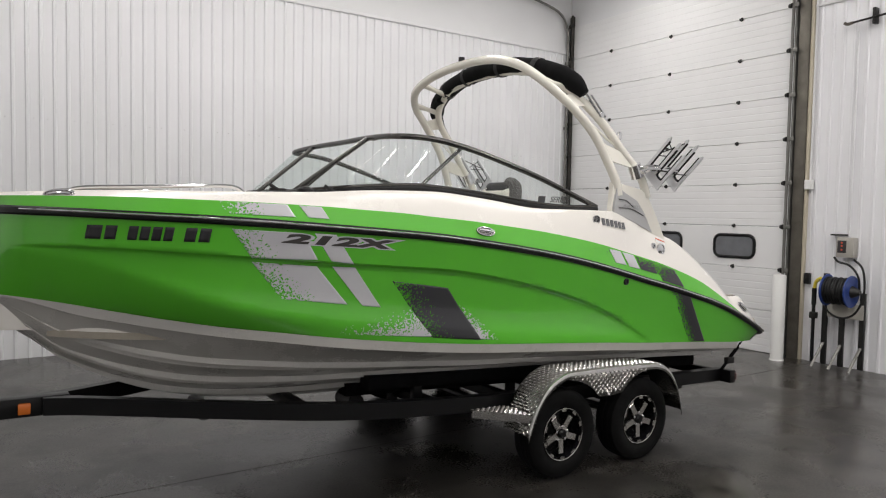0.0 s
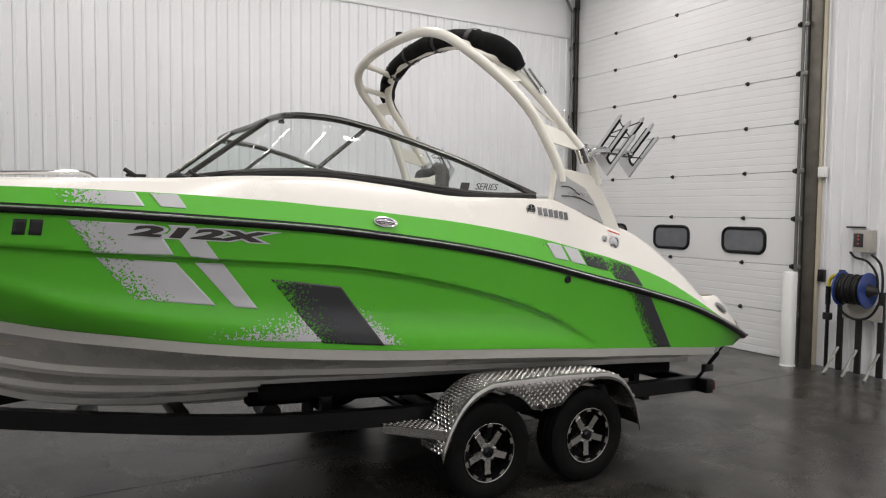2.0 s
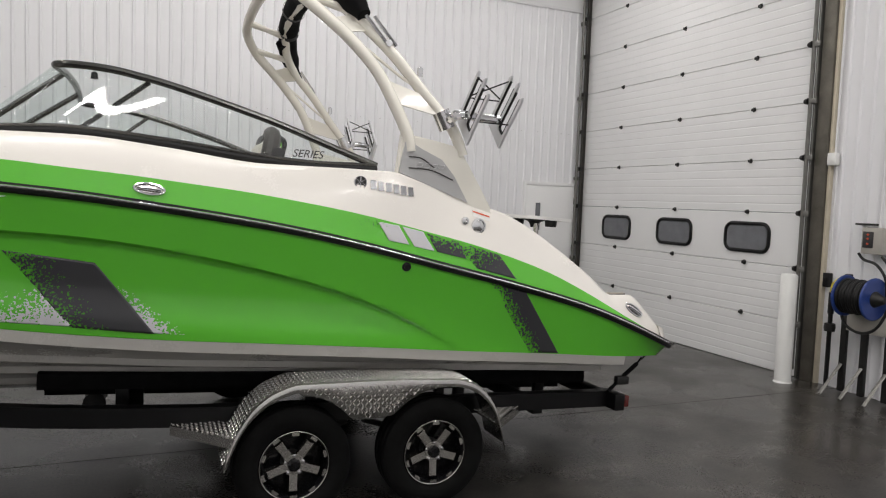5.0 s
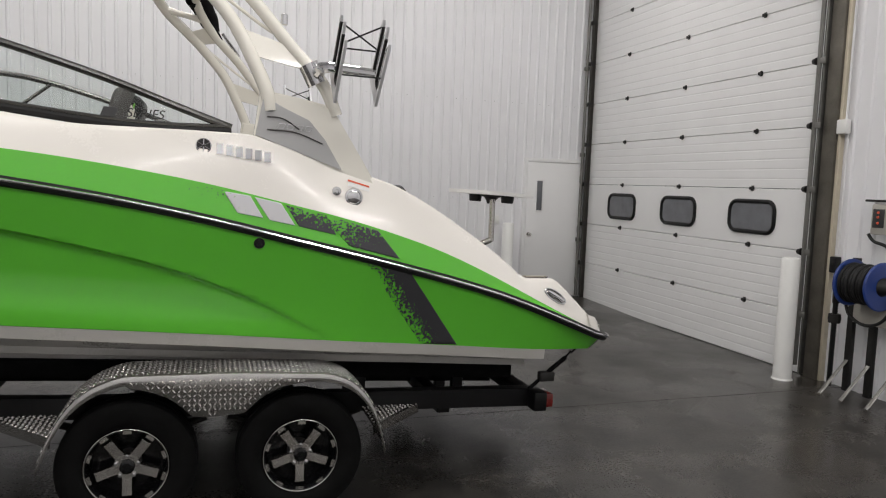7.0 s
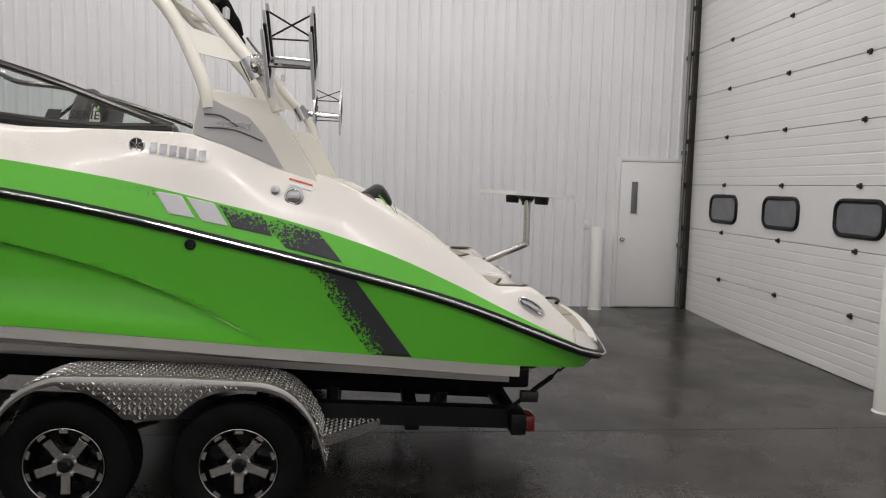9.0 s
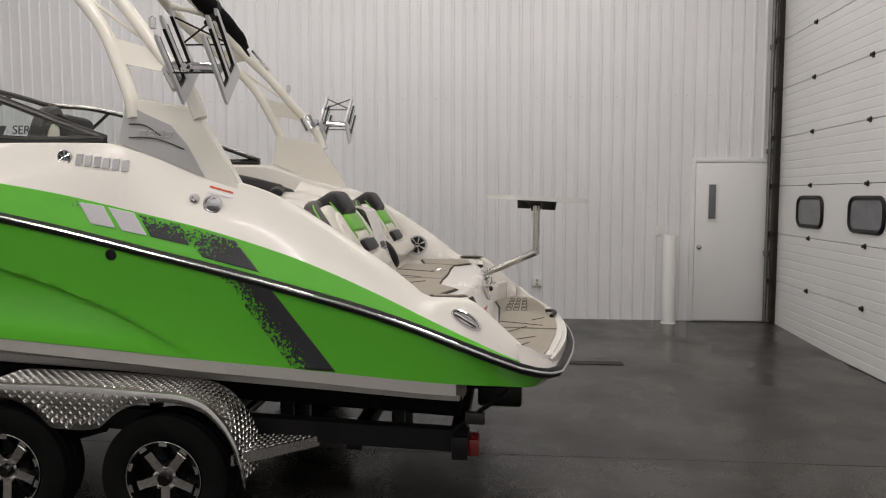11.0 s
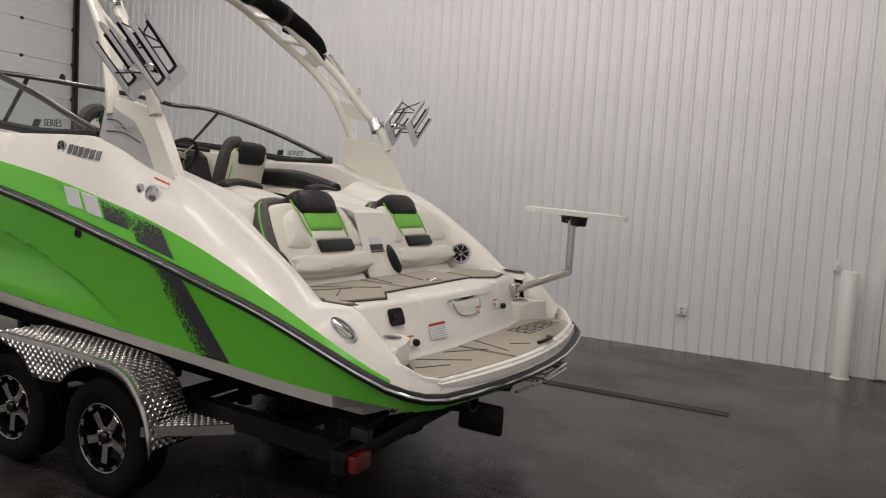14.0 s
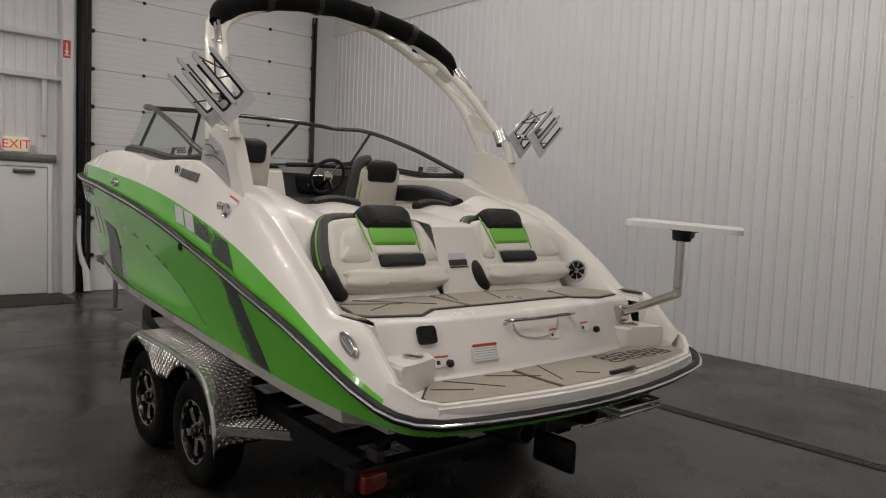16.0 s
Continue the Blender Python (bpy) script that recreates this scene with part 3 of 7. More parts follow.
def raised(line):
    return lambda x: line(x) + (1.97 - line(x)) * BOW(x) / 4.4


RAIL_V, FULL_V, CHINE_V, DECK_V, INNER_V = fuller(RAIL_V, 1.0), fuller(FULL_V, 0.85), fuller(CHINE_V, 0.6), fuller(DECK_V, 0.95), fuller(INNER_V, 0.8)
CHINE_Z, CREASE_Z, KNUCKLE_Z = raised(CHINE_Z), raised(CREASE_Z), raised(KNUCKLE_Z)
WIDE = 1.012


def port(x, v, z):
    return Vector((x, YC - WIDE * v, z))


def star(x, v, z):
    return Vector((x, YC + WIDE * v, z))


def smooth(a, b, x):
    t = min(max((x - a) / (b - a), 0), 1)
    return t * t * (3 - 2 * t)


def side_v(x, z):
    """Half breadth of the topside at x and height z: flared forward, with a step below the swept crease."""
    zc, zr = CHINE_Z(x), RAIL_Z(x)
    w = min(max((z - zc) / max(zr - zc, 0.02), 0), 1)
    v = FULL_V(x) + (RAIL_V(x) - FULL_V(x)) * (0.75 * w + 0.25 * w * w)
    zk = KNUCKLE_Z(x)
    if z < zk and FULL_V(x) > CHINE_V(x):
        v -= (FULL_V(x) - CHINE_V(x)) * (min((zk - z) / max(zk - zc, 0.02), 1)) ** 1.25
    if x < 4.6:
        deep = 0.046 * smooth(0.05, 0.6, x) * (1 - smooth(3.6, 4.5, x) * 0.35)
        v -= deep * (1 - smooth(CREASE_Z(x) - 0.016, CREASE_Z(x) + 0.004, z)) * (0.15 + 0.85 * smooth(zc, zc + 0.28, z))
    return v


def deck_v(x, z):
    """Half breadth of the deck's outer flank, between the rub rail and the deck edge."""
    zr, zg, zd = RAIL_Z(x), GREEN_Z(x), DECK_Z(x)
    a, b, c = RAIL_V(x) - 0.015, RAIL_V(x) - 0.038, DECK_V(x)
    if z <= zg:
        return a + (b - a) * min(max((z - zr) / max(zg - zr, 0.005), 0), 1)
    return b + (c - b) * min((z - zg) / max(zd - zg, 0.005), 1)


boat = thing("boat", (3.2, YC, 0.45), "green and white sport jet boat with splatter graphics on a trailer", "boat")

XS = [-0.02, 0.0, 0.03, 0.06, 0.1, 0.15, 0.2, 0.26] + [0.33 + 5.72 * k / 130 for k in range(131)]
STERN = [(6.05, 1.20, 0.912, 6.05, 1.12, 0.80), (6.12, 1.165, 0.888, 6.09, 1.09, 0.792), (6.18, 1.10, 0.868, 6.13, 1.04, 0.786), (6.235, 1.0, 0.857, 6.17, 0.95, 0.782), (6.275, 0.82, 0.852, 6.21, 0.78, 0.78),
         (6.325, 0.55, 0.85, 6.26, 0.52, 0.78), (6.36, 0.27, 0.85, 6.295, 0.26, 0.78), (6.37, 0.0, 0.85, 6.305, 0.0, 0.78)]

# topsides
bm = bmesh.new()
for side in (port, star):
    rows = []
    for x in XS:
        zc, zr, zk = CHINE_Z(x), RAIL_Z(x), CREASE_Z(x)
        levels = [zc + (zr - zc) * k / 22 for k in range(23)]
        if zc + 0.03 < zk < zr - 0.01:
            levels += [zk - 0.018, zk - 0.011, zk - 0.004, zk + 0.005]
        else:
            levels += [zc + (zr - zc) * f for f in (0.02, 0.06, 0.1, 0.15)]
        rows.append([side(x, side_v(x, z), z) for z in sorted(levels)])
    for xr, vr, zr, xc, vc, zc in STERN[1:]:
        rows.append([side(xc + (xr - xc) * k / 26, vc + (vr - vc) * k / 26, zc + (zr - zc) * k / 26) for k in range(27)])
    loft(bm, rows)
part("hull_shell", weld(bm), M["green"], boat, "lime green glossy hull sides", sharp=50)

# bottom with chine flat, strakes and keel
bm = bmesh.new()
for side in (port, star):
    rows = []
    for x in [q for q in XS if q <= 5.78]:
        vc, zc, zk = CHINE_V(x), CHINE_Z(x), KEEL_Z(x)
        drop = 0.06 * smooth(0.0, 0.5, x)
        ins = 0.02 * smooth(0.0, 0.5, x)
        prof = [(vc, zc), (vc - ins * 0.5, zc - drop), (vc - ins * 2.2, zc - drop - 0.006)]
        a, b = prof[-1]
        step = 0.040 * smooth(0.05, 0.9, x)
        for f0, f1 in ((0.0, 0.2), (0.2, 0.42), (0.42, 0.68), (0.68, 1.0)):
            for f in (f0 + 0.05, (f0 + f1) / 2, f1):
                bow = 0.10 * math.sin(math.pi * f) * (1 - smooth(0.6, 2.6, x)) * smooth(0.0, 0.4, x)
                q = (f - f0) / (f1 - f0)
                zz = b + (zk - b) * f - bow - (step * (1 - q) if f0 > 0 else 0)
                prof.append((a * (1 - f), zz))
            if f1 < 1:
                v1, z1 = prof[-1]
                prof += [(v1 + 0.003, z1 - step * 0.9), (v1 - 0.03 * step / 0.036, z1 - step)]
        rows.append([side(x, v, z) for v, z in prof])
    loft(bm, rows)
    last = [v for v in rows[-1]]
    bm.faces.new([bm.verts.new(p) for p in last + [side(5.78, 0, CHINE_Z(5.78))]])
part("hull_bottom", weld(bm), M["gel_shade"], boat, "warm white stepped hull bottom, its shade put into the colour", sharp=24)
bm = bmesh.new()
ring = [(x, CHINE_V(x) - 0.004, CHINE_Z(x) + 0.002) for x in (5.70, 5.8, 5.9, 6.0)] + [(xc, vc - 0.004, zc + 0.002) for _, _, _, xc, vc, zc in STERN]
slab(bm, [port(*p) for p in ring] + [star(*p) for p in ring[::-1][1:]], (0, 0, 0.02))
part("platform_underside", bm, M["gel_shade"], boat)

# rub rail: black fender with a chrome insert
PATH_RAIL = [(x, RAIL_V(x), RAIL_Z(x)) for x in XS[1::2] if x < 6.05] + [(a, b, c) for a, b, c, *_ in STERN]
loop = [port(a, b + 0.004, c) for a, b, c in PATH_RAIL] + [star(a, b + 0.004, c) for a, b, c in PATH_RAIL[::-1][1:]]
part("rub_rail", tubed(loop, 0.0225, 10, flat=1.15, up=(0, 0, 1)), M["black"], boat, "black rubber rub rail")
loop = [port(a + (0.02 if a > 6.1 else 0), b + (0.0275 if b > 0.1 else 0.012), c + 0.006) for a, b, c in PATH_RAIL]
loop += [star(p.x, YC - p.y, p.z) for p in loop[::-1][1:]]
part("rail_insert", tubed(loop, 0.0076, 8, up=(0, 0, 1)), M["chrome"], boat, "polished chrome strip in the rub rail")

# deck flank: green band, then white coaming that rolls over into the cockpit
for name, mat, lab in (("deck_band", M["green"], "lime green deck band above the rub rail"), ("coaming", M["gel"], "glossy warm white deck and coaming")):
    bm = bmesh.new()
    for side in (port, star):
        rows = []
        for x in [q for q in XS if q <= 6.05]:
            zr, zg, zd = RAIL_Z(x), GREEN_Z(x), DECK_Z(x)
            if name == "deck_band":
                rows.append([side(x, deck_v(x, zr + (zg - zr) * k / 6), zr + (zg - zr) * k / 6) for k in range(7)])
            else:
                vg, vd, vi = deck_v(x, zg), DECK_V(x), INNER_V(x)
                fz = 1.18 if x > 4.45 else 1.12
                fz = min(fz, zd - 0.02)
                if x > 5.8:
                    fz = 0.91
                line = [(vg, zg)]
                for k in range(1, 6):
                    f = k / 6
                    line.append((vg + (vd - vg) * f + 0.004 * math.sin(math.pi * f), zg + (zd - zg) * f))
                line += [(vd + 0.002, zd - 0.007), (vd - 0.008, zd), ((vd + vi) / 2, zd - 0.006), (vi + 0.012, zd - 0.014), (vi, zd - 0.03), (vi - 0.03, (zd + fz) / 2), (vi - 0.05, fz)]
                rows.append([side(x, max(v, 0), z) for v, z in line])
        loft(bm, rows)
        if name == "coaming":
            # the flank's tail sweeps down to the platform edge
            tail = []
            for i, (xr, vr, zr, *_r) in enumerate(STERN):
                f = i / (len(STERN) - 1)
                top = 0.932 + 0.085 * (1 - smooth(0.0, 0.42, f))
                inn = 0.04 + 0.012 * (1 - f)
                nx, nv = (1, 0) if i > 4 else (0.35 + 0.12 * i, 0.9 - 0.15 * i)
                tail.append([side(xr - nx * d, max(vr - nv * d, 0), z) for d, z in
                             ((0.012, zr), (0.018, zr + 0.02), (0.03, zr + 0.045), (0.045, top - 0.02), (inn, top), (inn + 0.03, top + 0.002), (inn + 0.05, 0.926), (inn + 0.10, 0.920), (inn + 0.14, 0.917), (inn + 0.2, 0.914), (inn + 0.2, 0.90), (inn + 0.2, 0.89), (inn + 0.2, 0.88))])
            loft(bm, [rows[-1]] + tail)
    part(name, weld(bm), mat, boat, lab, sharp=28)

# cockpit sole, aft platforms and transom step
bm = bmesh.new()
cols = [0.3 + 4.5 * k / 40 for k in range(41)]
slab(bm, [port(x, max(INNER_V(x) - 0.04, 0.02), 1.13) for x in cols] + [star(x, max(INNER_V(x) - 0.04, 0.02), 1.13) for x in cols[::-1]], (0, 0, -0.04))
part("cockpit_sole", bm, M["mat"], boat, "taupe foam cockpit floor")
bm = bmesh.new()
arc = lambda v: 0.10 * (1 - (v / 1.05) ** 2)
VS = [-1.02 + 2.04 * k / 24 for k in range(25)]
rows = [[Vector((x0 + (arc(v) * k if k else 0), YC - v, z)) for v in VS] for x0, z, k in
        ((4.42, 1.17, 0), (4.42, 1.21, 0), (5.68, 1.21, 1), (5.705, 1.205, 1), (5.72, 1.187, 1), (5.80, 0.96, 1), (5.82, 0.93, 1), (5.845, 0.922, 1), (6.185, 0.922, 1.45), (6.20, 0.92, 1.5), (6.20, 0.885, 1.5))]
loft(bm, rows)
part("aft_moulding", bm, M["gel"], boat, "glossy warm white aft platform moulding", sharp=40)


def mat_panel(name, outline, z, parent=None, inset=0.012):
    g = part(name, slabbed([Vector((x, YC - v, z)) for x, v in outline], (0, 0, 0.005)), M["groove"], boat, "dark edge line of the foam deck mat")
    cx, cv = sum(p[0] for p in outline) / len(outline), sum(p[1] for p in outline) / len(outline)
    shr = []
    n = len(outline)
    for i, (x, v) in enumerate(outline):
        d = Vector((cx - x, cv - v)).normalized() * inset * 1.3
        shr.append((x + d.x, v + d.y))
    part("foam_mat", slabbed([Vector((x, YC - v, z + 0.002)) for x, v in shr], (0, 0, 0.009)), M["mat"], g, "taupe foam deck mat")
    return g


for sg in (1, -1):
    mat_panel("deck_tongue", [(5.60, sg * 1.097), (5.61, sg * 1.148), (5.75, sg * 1.148), (5.785, sg * 1.097)], 1.232)
xe = lambda v: 5.66 + arc(v)
mat_panel("upper_mat", [(5.22, 0.30), (5.22, 0.96), (5.45, 1.0), (5.56, 1.04), (5.64, 0.98), (xe(0.72), 0.72), (xe(0.5) - 0.14, 0.55), (xe(0.3) - 0.16, 0.30)], 1.212)
mat_panel("upper_mat", [(5.23, 0.29), (xe(0.29) - 0.16, 0.29), (xe(0.0) - 0.16, 0.0), (xe(0.3) - 0.16, -0.35), (xe(0.5) - 0.14, -0.55), (5.36, -0.60), (5.23, -0.55)], 1.212)
mat_panel("upper_mat", [(5.37, -0.61), (xe(0.5) - 0.12, -0.56), (xe(0.72), -0.72), (5.66, -0.98), (5.56, -1.04), (5.42, -1.0), (5.3, -0.95)], 1.212)
xl = lambda v: 6.165 + 1.30 * arc(v)
mat_panel("lower_mat", [(5.93, 0.30), (5.90, 0.62), (5.885, 0.82), (6.07, 1.01), (6.15, 1.04)] + [(xl(v), v) for v in (0.9, 0.7, 0.5, 0.30)], 0.924)
mat_panel("lower_mat", [(5.93, 0.29), (xl(0.29), 0.29)] + [(xl(v), v) for v in (0.1, -0.1)] + [(xl(0.2) - 0.03, -0.14), (xl(0.3) - 0.03, -0.36), (xl(0.4), -0.40)] + [(xl(v), v) for v in (-0.6, -0.8, -0.95, -1.05)] + [(6.02, -1.06), (5.885, -0.82), (5.92, -0.5)], 0.924)
for pts in (((5.2, 0.85), (5.5, 0.45)), ((5.3, 0.95), (5.42, 0.62)), ((5.4, 0.7), (5.52, 0.9)), ((5.2, 0.15), (5.45, 0.25)), ((5.18, -0.2), (5.5, -0.05))):
    (xa, va), (xb, vb) = pts
    part("mat_groove", tubed([Vector((xa, YC - va, 1.224)), Vector((xb, YC - vb, 1.224))], 0.003, 6), M["groove"], boat)
for pts in (((5.92, 0.75), (6.14, 0.55)), ((5.94, 0.1), (6.2, 0.2)), ((6.0, 0.9), (6.1, 0.72)), ((6.14, 0.02), (6.22, -0.08)), ((5.95, 0.5), (6.1, 0.25))):
    (xa, va), (xb, vb) = pts
    part("mat_groove", tubed([Vector((xa, YC - va, 0.936)), Vector((xb, YC - vb, 0.936))], 0.003, 6), M["groove"], boat)
# outlined model mark on the platform mat, as plain slanted frames
for i in range(4):
    v0 = -0.34 - 0.15 * i
    x0, x1 = 5.98 + 0.012 * (i - 1), 6.13 + 0.004 * i
    q = [(x0, v0), (x0, v0 - 0.11), (x1, v0 - 0.13), (x1, v0 - 0.02)]
    b = bmesh.new()
    for k in range(3):
        xx0, xx1 = x0 + (x1 - x0) * k / 3 + 0.006, x0 + (x1 - x0) * (k + 1) / 3 - 0.012
        tube(b, [Vector((xx0, YC - v0 + 0.006 * k, 0.936)), Vector((xx0, YC - v0 + 0.11 + 0.006 * k, 0.936)), Vector((xx1, YC - v0 + 0.115 + 0.006 * k, 0.936)), Vector((xx1, YC - v0 + 0.006 + 0.006 * k, 0.936))], 0.0028, 6, closed=True)
    part("platform_mark", b, M["groove"], boat)


# ---- windscreen ----
WS_TOP = [(2.30, 0, 2.42), (2.29, 0.4, 2.42), (2.275, 0.7, 2.41), (2.28, 0.88, 2.398), (2.36, 0.955, 2.396), (2.5, 0.985, 2.39), (2.64, 1.0, 2.372), (2.89, 1.03, 2.318), (3.34, 1.07, 2.192), (3.7, 1.095, 2.068), (3.95, 1.10, 1.985)]
WS_BASE = [(1.70, 0, 1.98), (1.73, 0.3, 1.988), (1.78, 0.6, 2.002), (1.87, 0.85, 2.015), (1.98, 0.97, 2.027), (2.17, 1.03, 2.042), (2.4, 1.055, 2.05), (2.8, 1.09, 2.022), (3.27, 1.105, 1.975), (3.6, 1.11, 1.957), (3.95, 1.10, 1.968)]
windscreen = part("windscreen", tubed(spline([port(*p) for p in WS_TOP]), 0.02, 10), M["ws_frame"], boat, "grey anodised windscreen frame")
for side in (port, star):
    top, low = spline([side(*p) for p in WS_TOP], 9), spline([side(*p) for p in WS_BASE], 9)
    if side is star:
        part("top_rail", tubed(top, 0.02, 10), M["ws_frame"], windscreen)
    part("base_rail", tubed([p + Vector((0, 0, 0.0)) for p in low], 0.022, 10), M["black"], windscreen, "black windscreen base moulding")
    part("base_trim", tubed([p + Vector((0, -0.010 if side is port else 0.010, 0.024)) for p in low], 0.010, 8), M["ws_frame"], windscreen)
    part("mullion", tubed([low[11], top[11]], 0.017, 8), M["ws_frame"], windscreen)
    part("strut", tubed([side(2.39, 1.01, 2.06), side(2.725, 0.995, 2.34)], 0.013, 8), M["ws_frame"], windscreen)
    bm = bmesh.new()
    loft(bm, [[a.lerp(b, f) for f in (0, 0.25, 0.5, 0.75, 1)] for a, b in zip(low, top)])
    g = part("pane", bm, M["glass"], windscreen, "clear wrap-round windscreen pane")
    md = g.modifiers.new("thickness", "SOLIDIFY")
    md.thickness, md.offset = 0.005, 0
    g.visible_shadow = False
front_top = [port(2.425, 0.3, 2.413)] * 10
for side in (port, star):
    yaw = 0 if side is port else 180
    my = YC - 1.124 if side is port else YC + 1.124
    lettering("series_mark", "SERIES", 0.062, pose(3.545, my, 2.022, 90 - (14 if side is port else -14) * (-1 if side is port else -1), 0, 0), M["ink"], windscreen, 0.001, "black lettering on the pane", 0.25)
    part("series_badge", slabbed([side(3.345, 1.108, 2.000), side(3.41, 1.108, 2.000), side(3.425, 1.102, 2.045), side(3.36, 1.102, 2.045)], (0, 0.003, 0)), M["ink"], windscreen)
# steel knob and wiper on the front frame, latches on the foredeck
part("knob", lathed([(0, 0.005), (0, 0.022), (0.035, 0.018), (0.045, 0.004)], front_top[8] + Vector((0, 0, 0.012)), "z", 12), M["black"], windscreen)
for x, v in ((1.45, 0.93), (1.75, 1.06)):
    b = boxed((x - 0.05, YC - v - 0.012, 1.995), (x + 0.05, YC - v + 0.012, 2.012), 0.005)
    tube(b, [port(x, v, 2.0), port(x - 0.06, v, 2.035)], 0.011, 8)
    part("deck_latch", b, M["black"], boat, "black deck latch")
b = bmesh.new()
lathe(b, [(0, 0.002), (0, 0.055), (0.03, 0.052), (0.045, 0.035), (0.05, 0.002)], (1.67, YC - 0.83, 1.985), "z", 20)
part("horn_cover", b, M["black"], boat, "black domed deck fitting")

# bow grab rails
for side in (port, star):
    b = tubed(spline([side(0.38, 0.35, 1.915), side(0.43, 0.39, 1.972), side(0.7, 0.58, 1.99), side(1.0, 0.75, 2.005), side(1.2, 0.83, 2.01), side(1.27, 0.85, 1.975)], 6), 0.0125, 8)
    part("bow_rail", b, M["chrome"], boat, "polished stainless bow grab rail")
    pl = bmesh.new()
    lathe(pl, [(0, 0.001), (0, 0.03), (0.01, 0.02)], side(0.38, 0.35, 1.905), "z", 12)
    part("rail_foot", pl, M["chrome"], boat)


# ---- tower ----
T_FRONT = [(4.135, 1.15, 2.08), (4.115, 1.145, 2.18), (4.045, 1.115, 2.337), (3.94, 1.075, 2.53), (3.80, 1.03, 2.69), (3.665, 0.975, 2.815), (3.52, 0.90, 2.94), (3.43, 0.74, 3.06), (3.43, 0.42, 3.155), (3.45, 0, 3.19)]
T_REAR = [(4.47, 1.15, 2.08), (4.42, 1.145, 2.20), (4.35, 1.135, 2.295), (4.225, 1.10, 2.43), (4.05, 1.05, 2.635), (3.88, 0.985, 2.80), (3.77, 0.86, 2.93), (3.71, 0.60, 3.06), (3.69, 0.30, 3.115), (3.69, 0, 3.13)]
for nm, row, r in (("tower", T_FRONT, 0.036), ("rear_arch", T_REAR, 0.034)):
    pts = [port(*p) for p in row] + [star(*p) for p in row[::-1][1:]]
    if nm == "tower":
        tower = part("tower", tubed(spline(pts, 7), r, 12), M["tower"], boat, "cream white powder-coated wake tower")
    else:
        part(nm, tubed(spline(pts, 7), r, 12), M["tower"], tower)
FS, RS = spline([Vector(p) for p in T_FRONT], 10), spline([Vector(p) for p in T_REAR], 10)


def at_height(line, z):
    return min(range(len(line)), key=lambda k: abs(line[k].z - z))


def web(f0, f1, r0, r1, side, name="web_plate"):
    """Plate between the two tubes, from heights f0..f1 on the front one to r0..r1 on the rear one."""
    b = bmesh.new()
    fi, ri = [at_height(FS, f0 + (f1 - f0) * k / 4) for k in range(5)], [at_height(RS, r0 + (r1 - r0) * k / 4) for k in range(5)]
    rows = []
    for d in (-0.012, 0.012):
        rows.append([side(FS[i].x, FS[i].y + d, FS[i].z) for i in fi] + [side(RS[i].x, RS[i].y + d, RS[i].z) for i in ri[::-1]])
    vs = [[b.verts.new(p) for p in row] for row in rows]
    b.faces.new(vs[0])
    b.faces.new(vs[1][::-1])
    for k in range(10):
        q = (k + 1) % 10
        b.faces.new((vs[0][k], vs[0][q], vs[1][q], vs[1][k]))
    part(name, b, M["tower"], tower)


def rung(f, r, side):
    p, q = FS[at_height(FS, f)], RS[at_height(RS, r)]
    part("rung", tubed([side(*p), side(*p.lerp(q, 0.5)), side(*q)], [0.028, 0.020, 0.028], 10), M["tower"], tower)


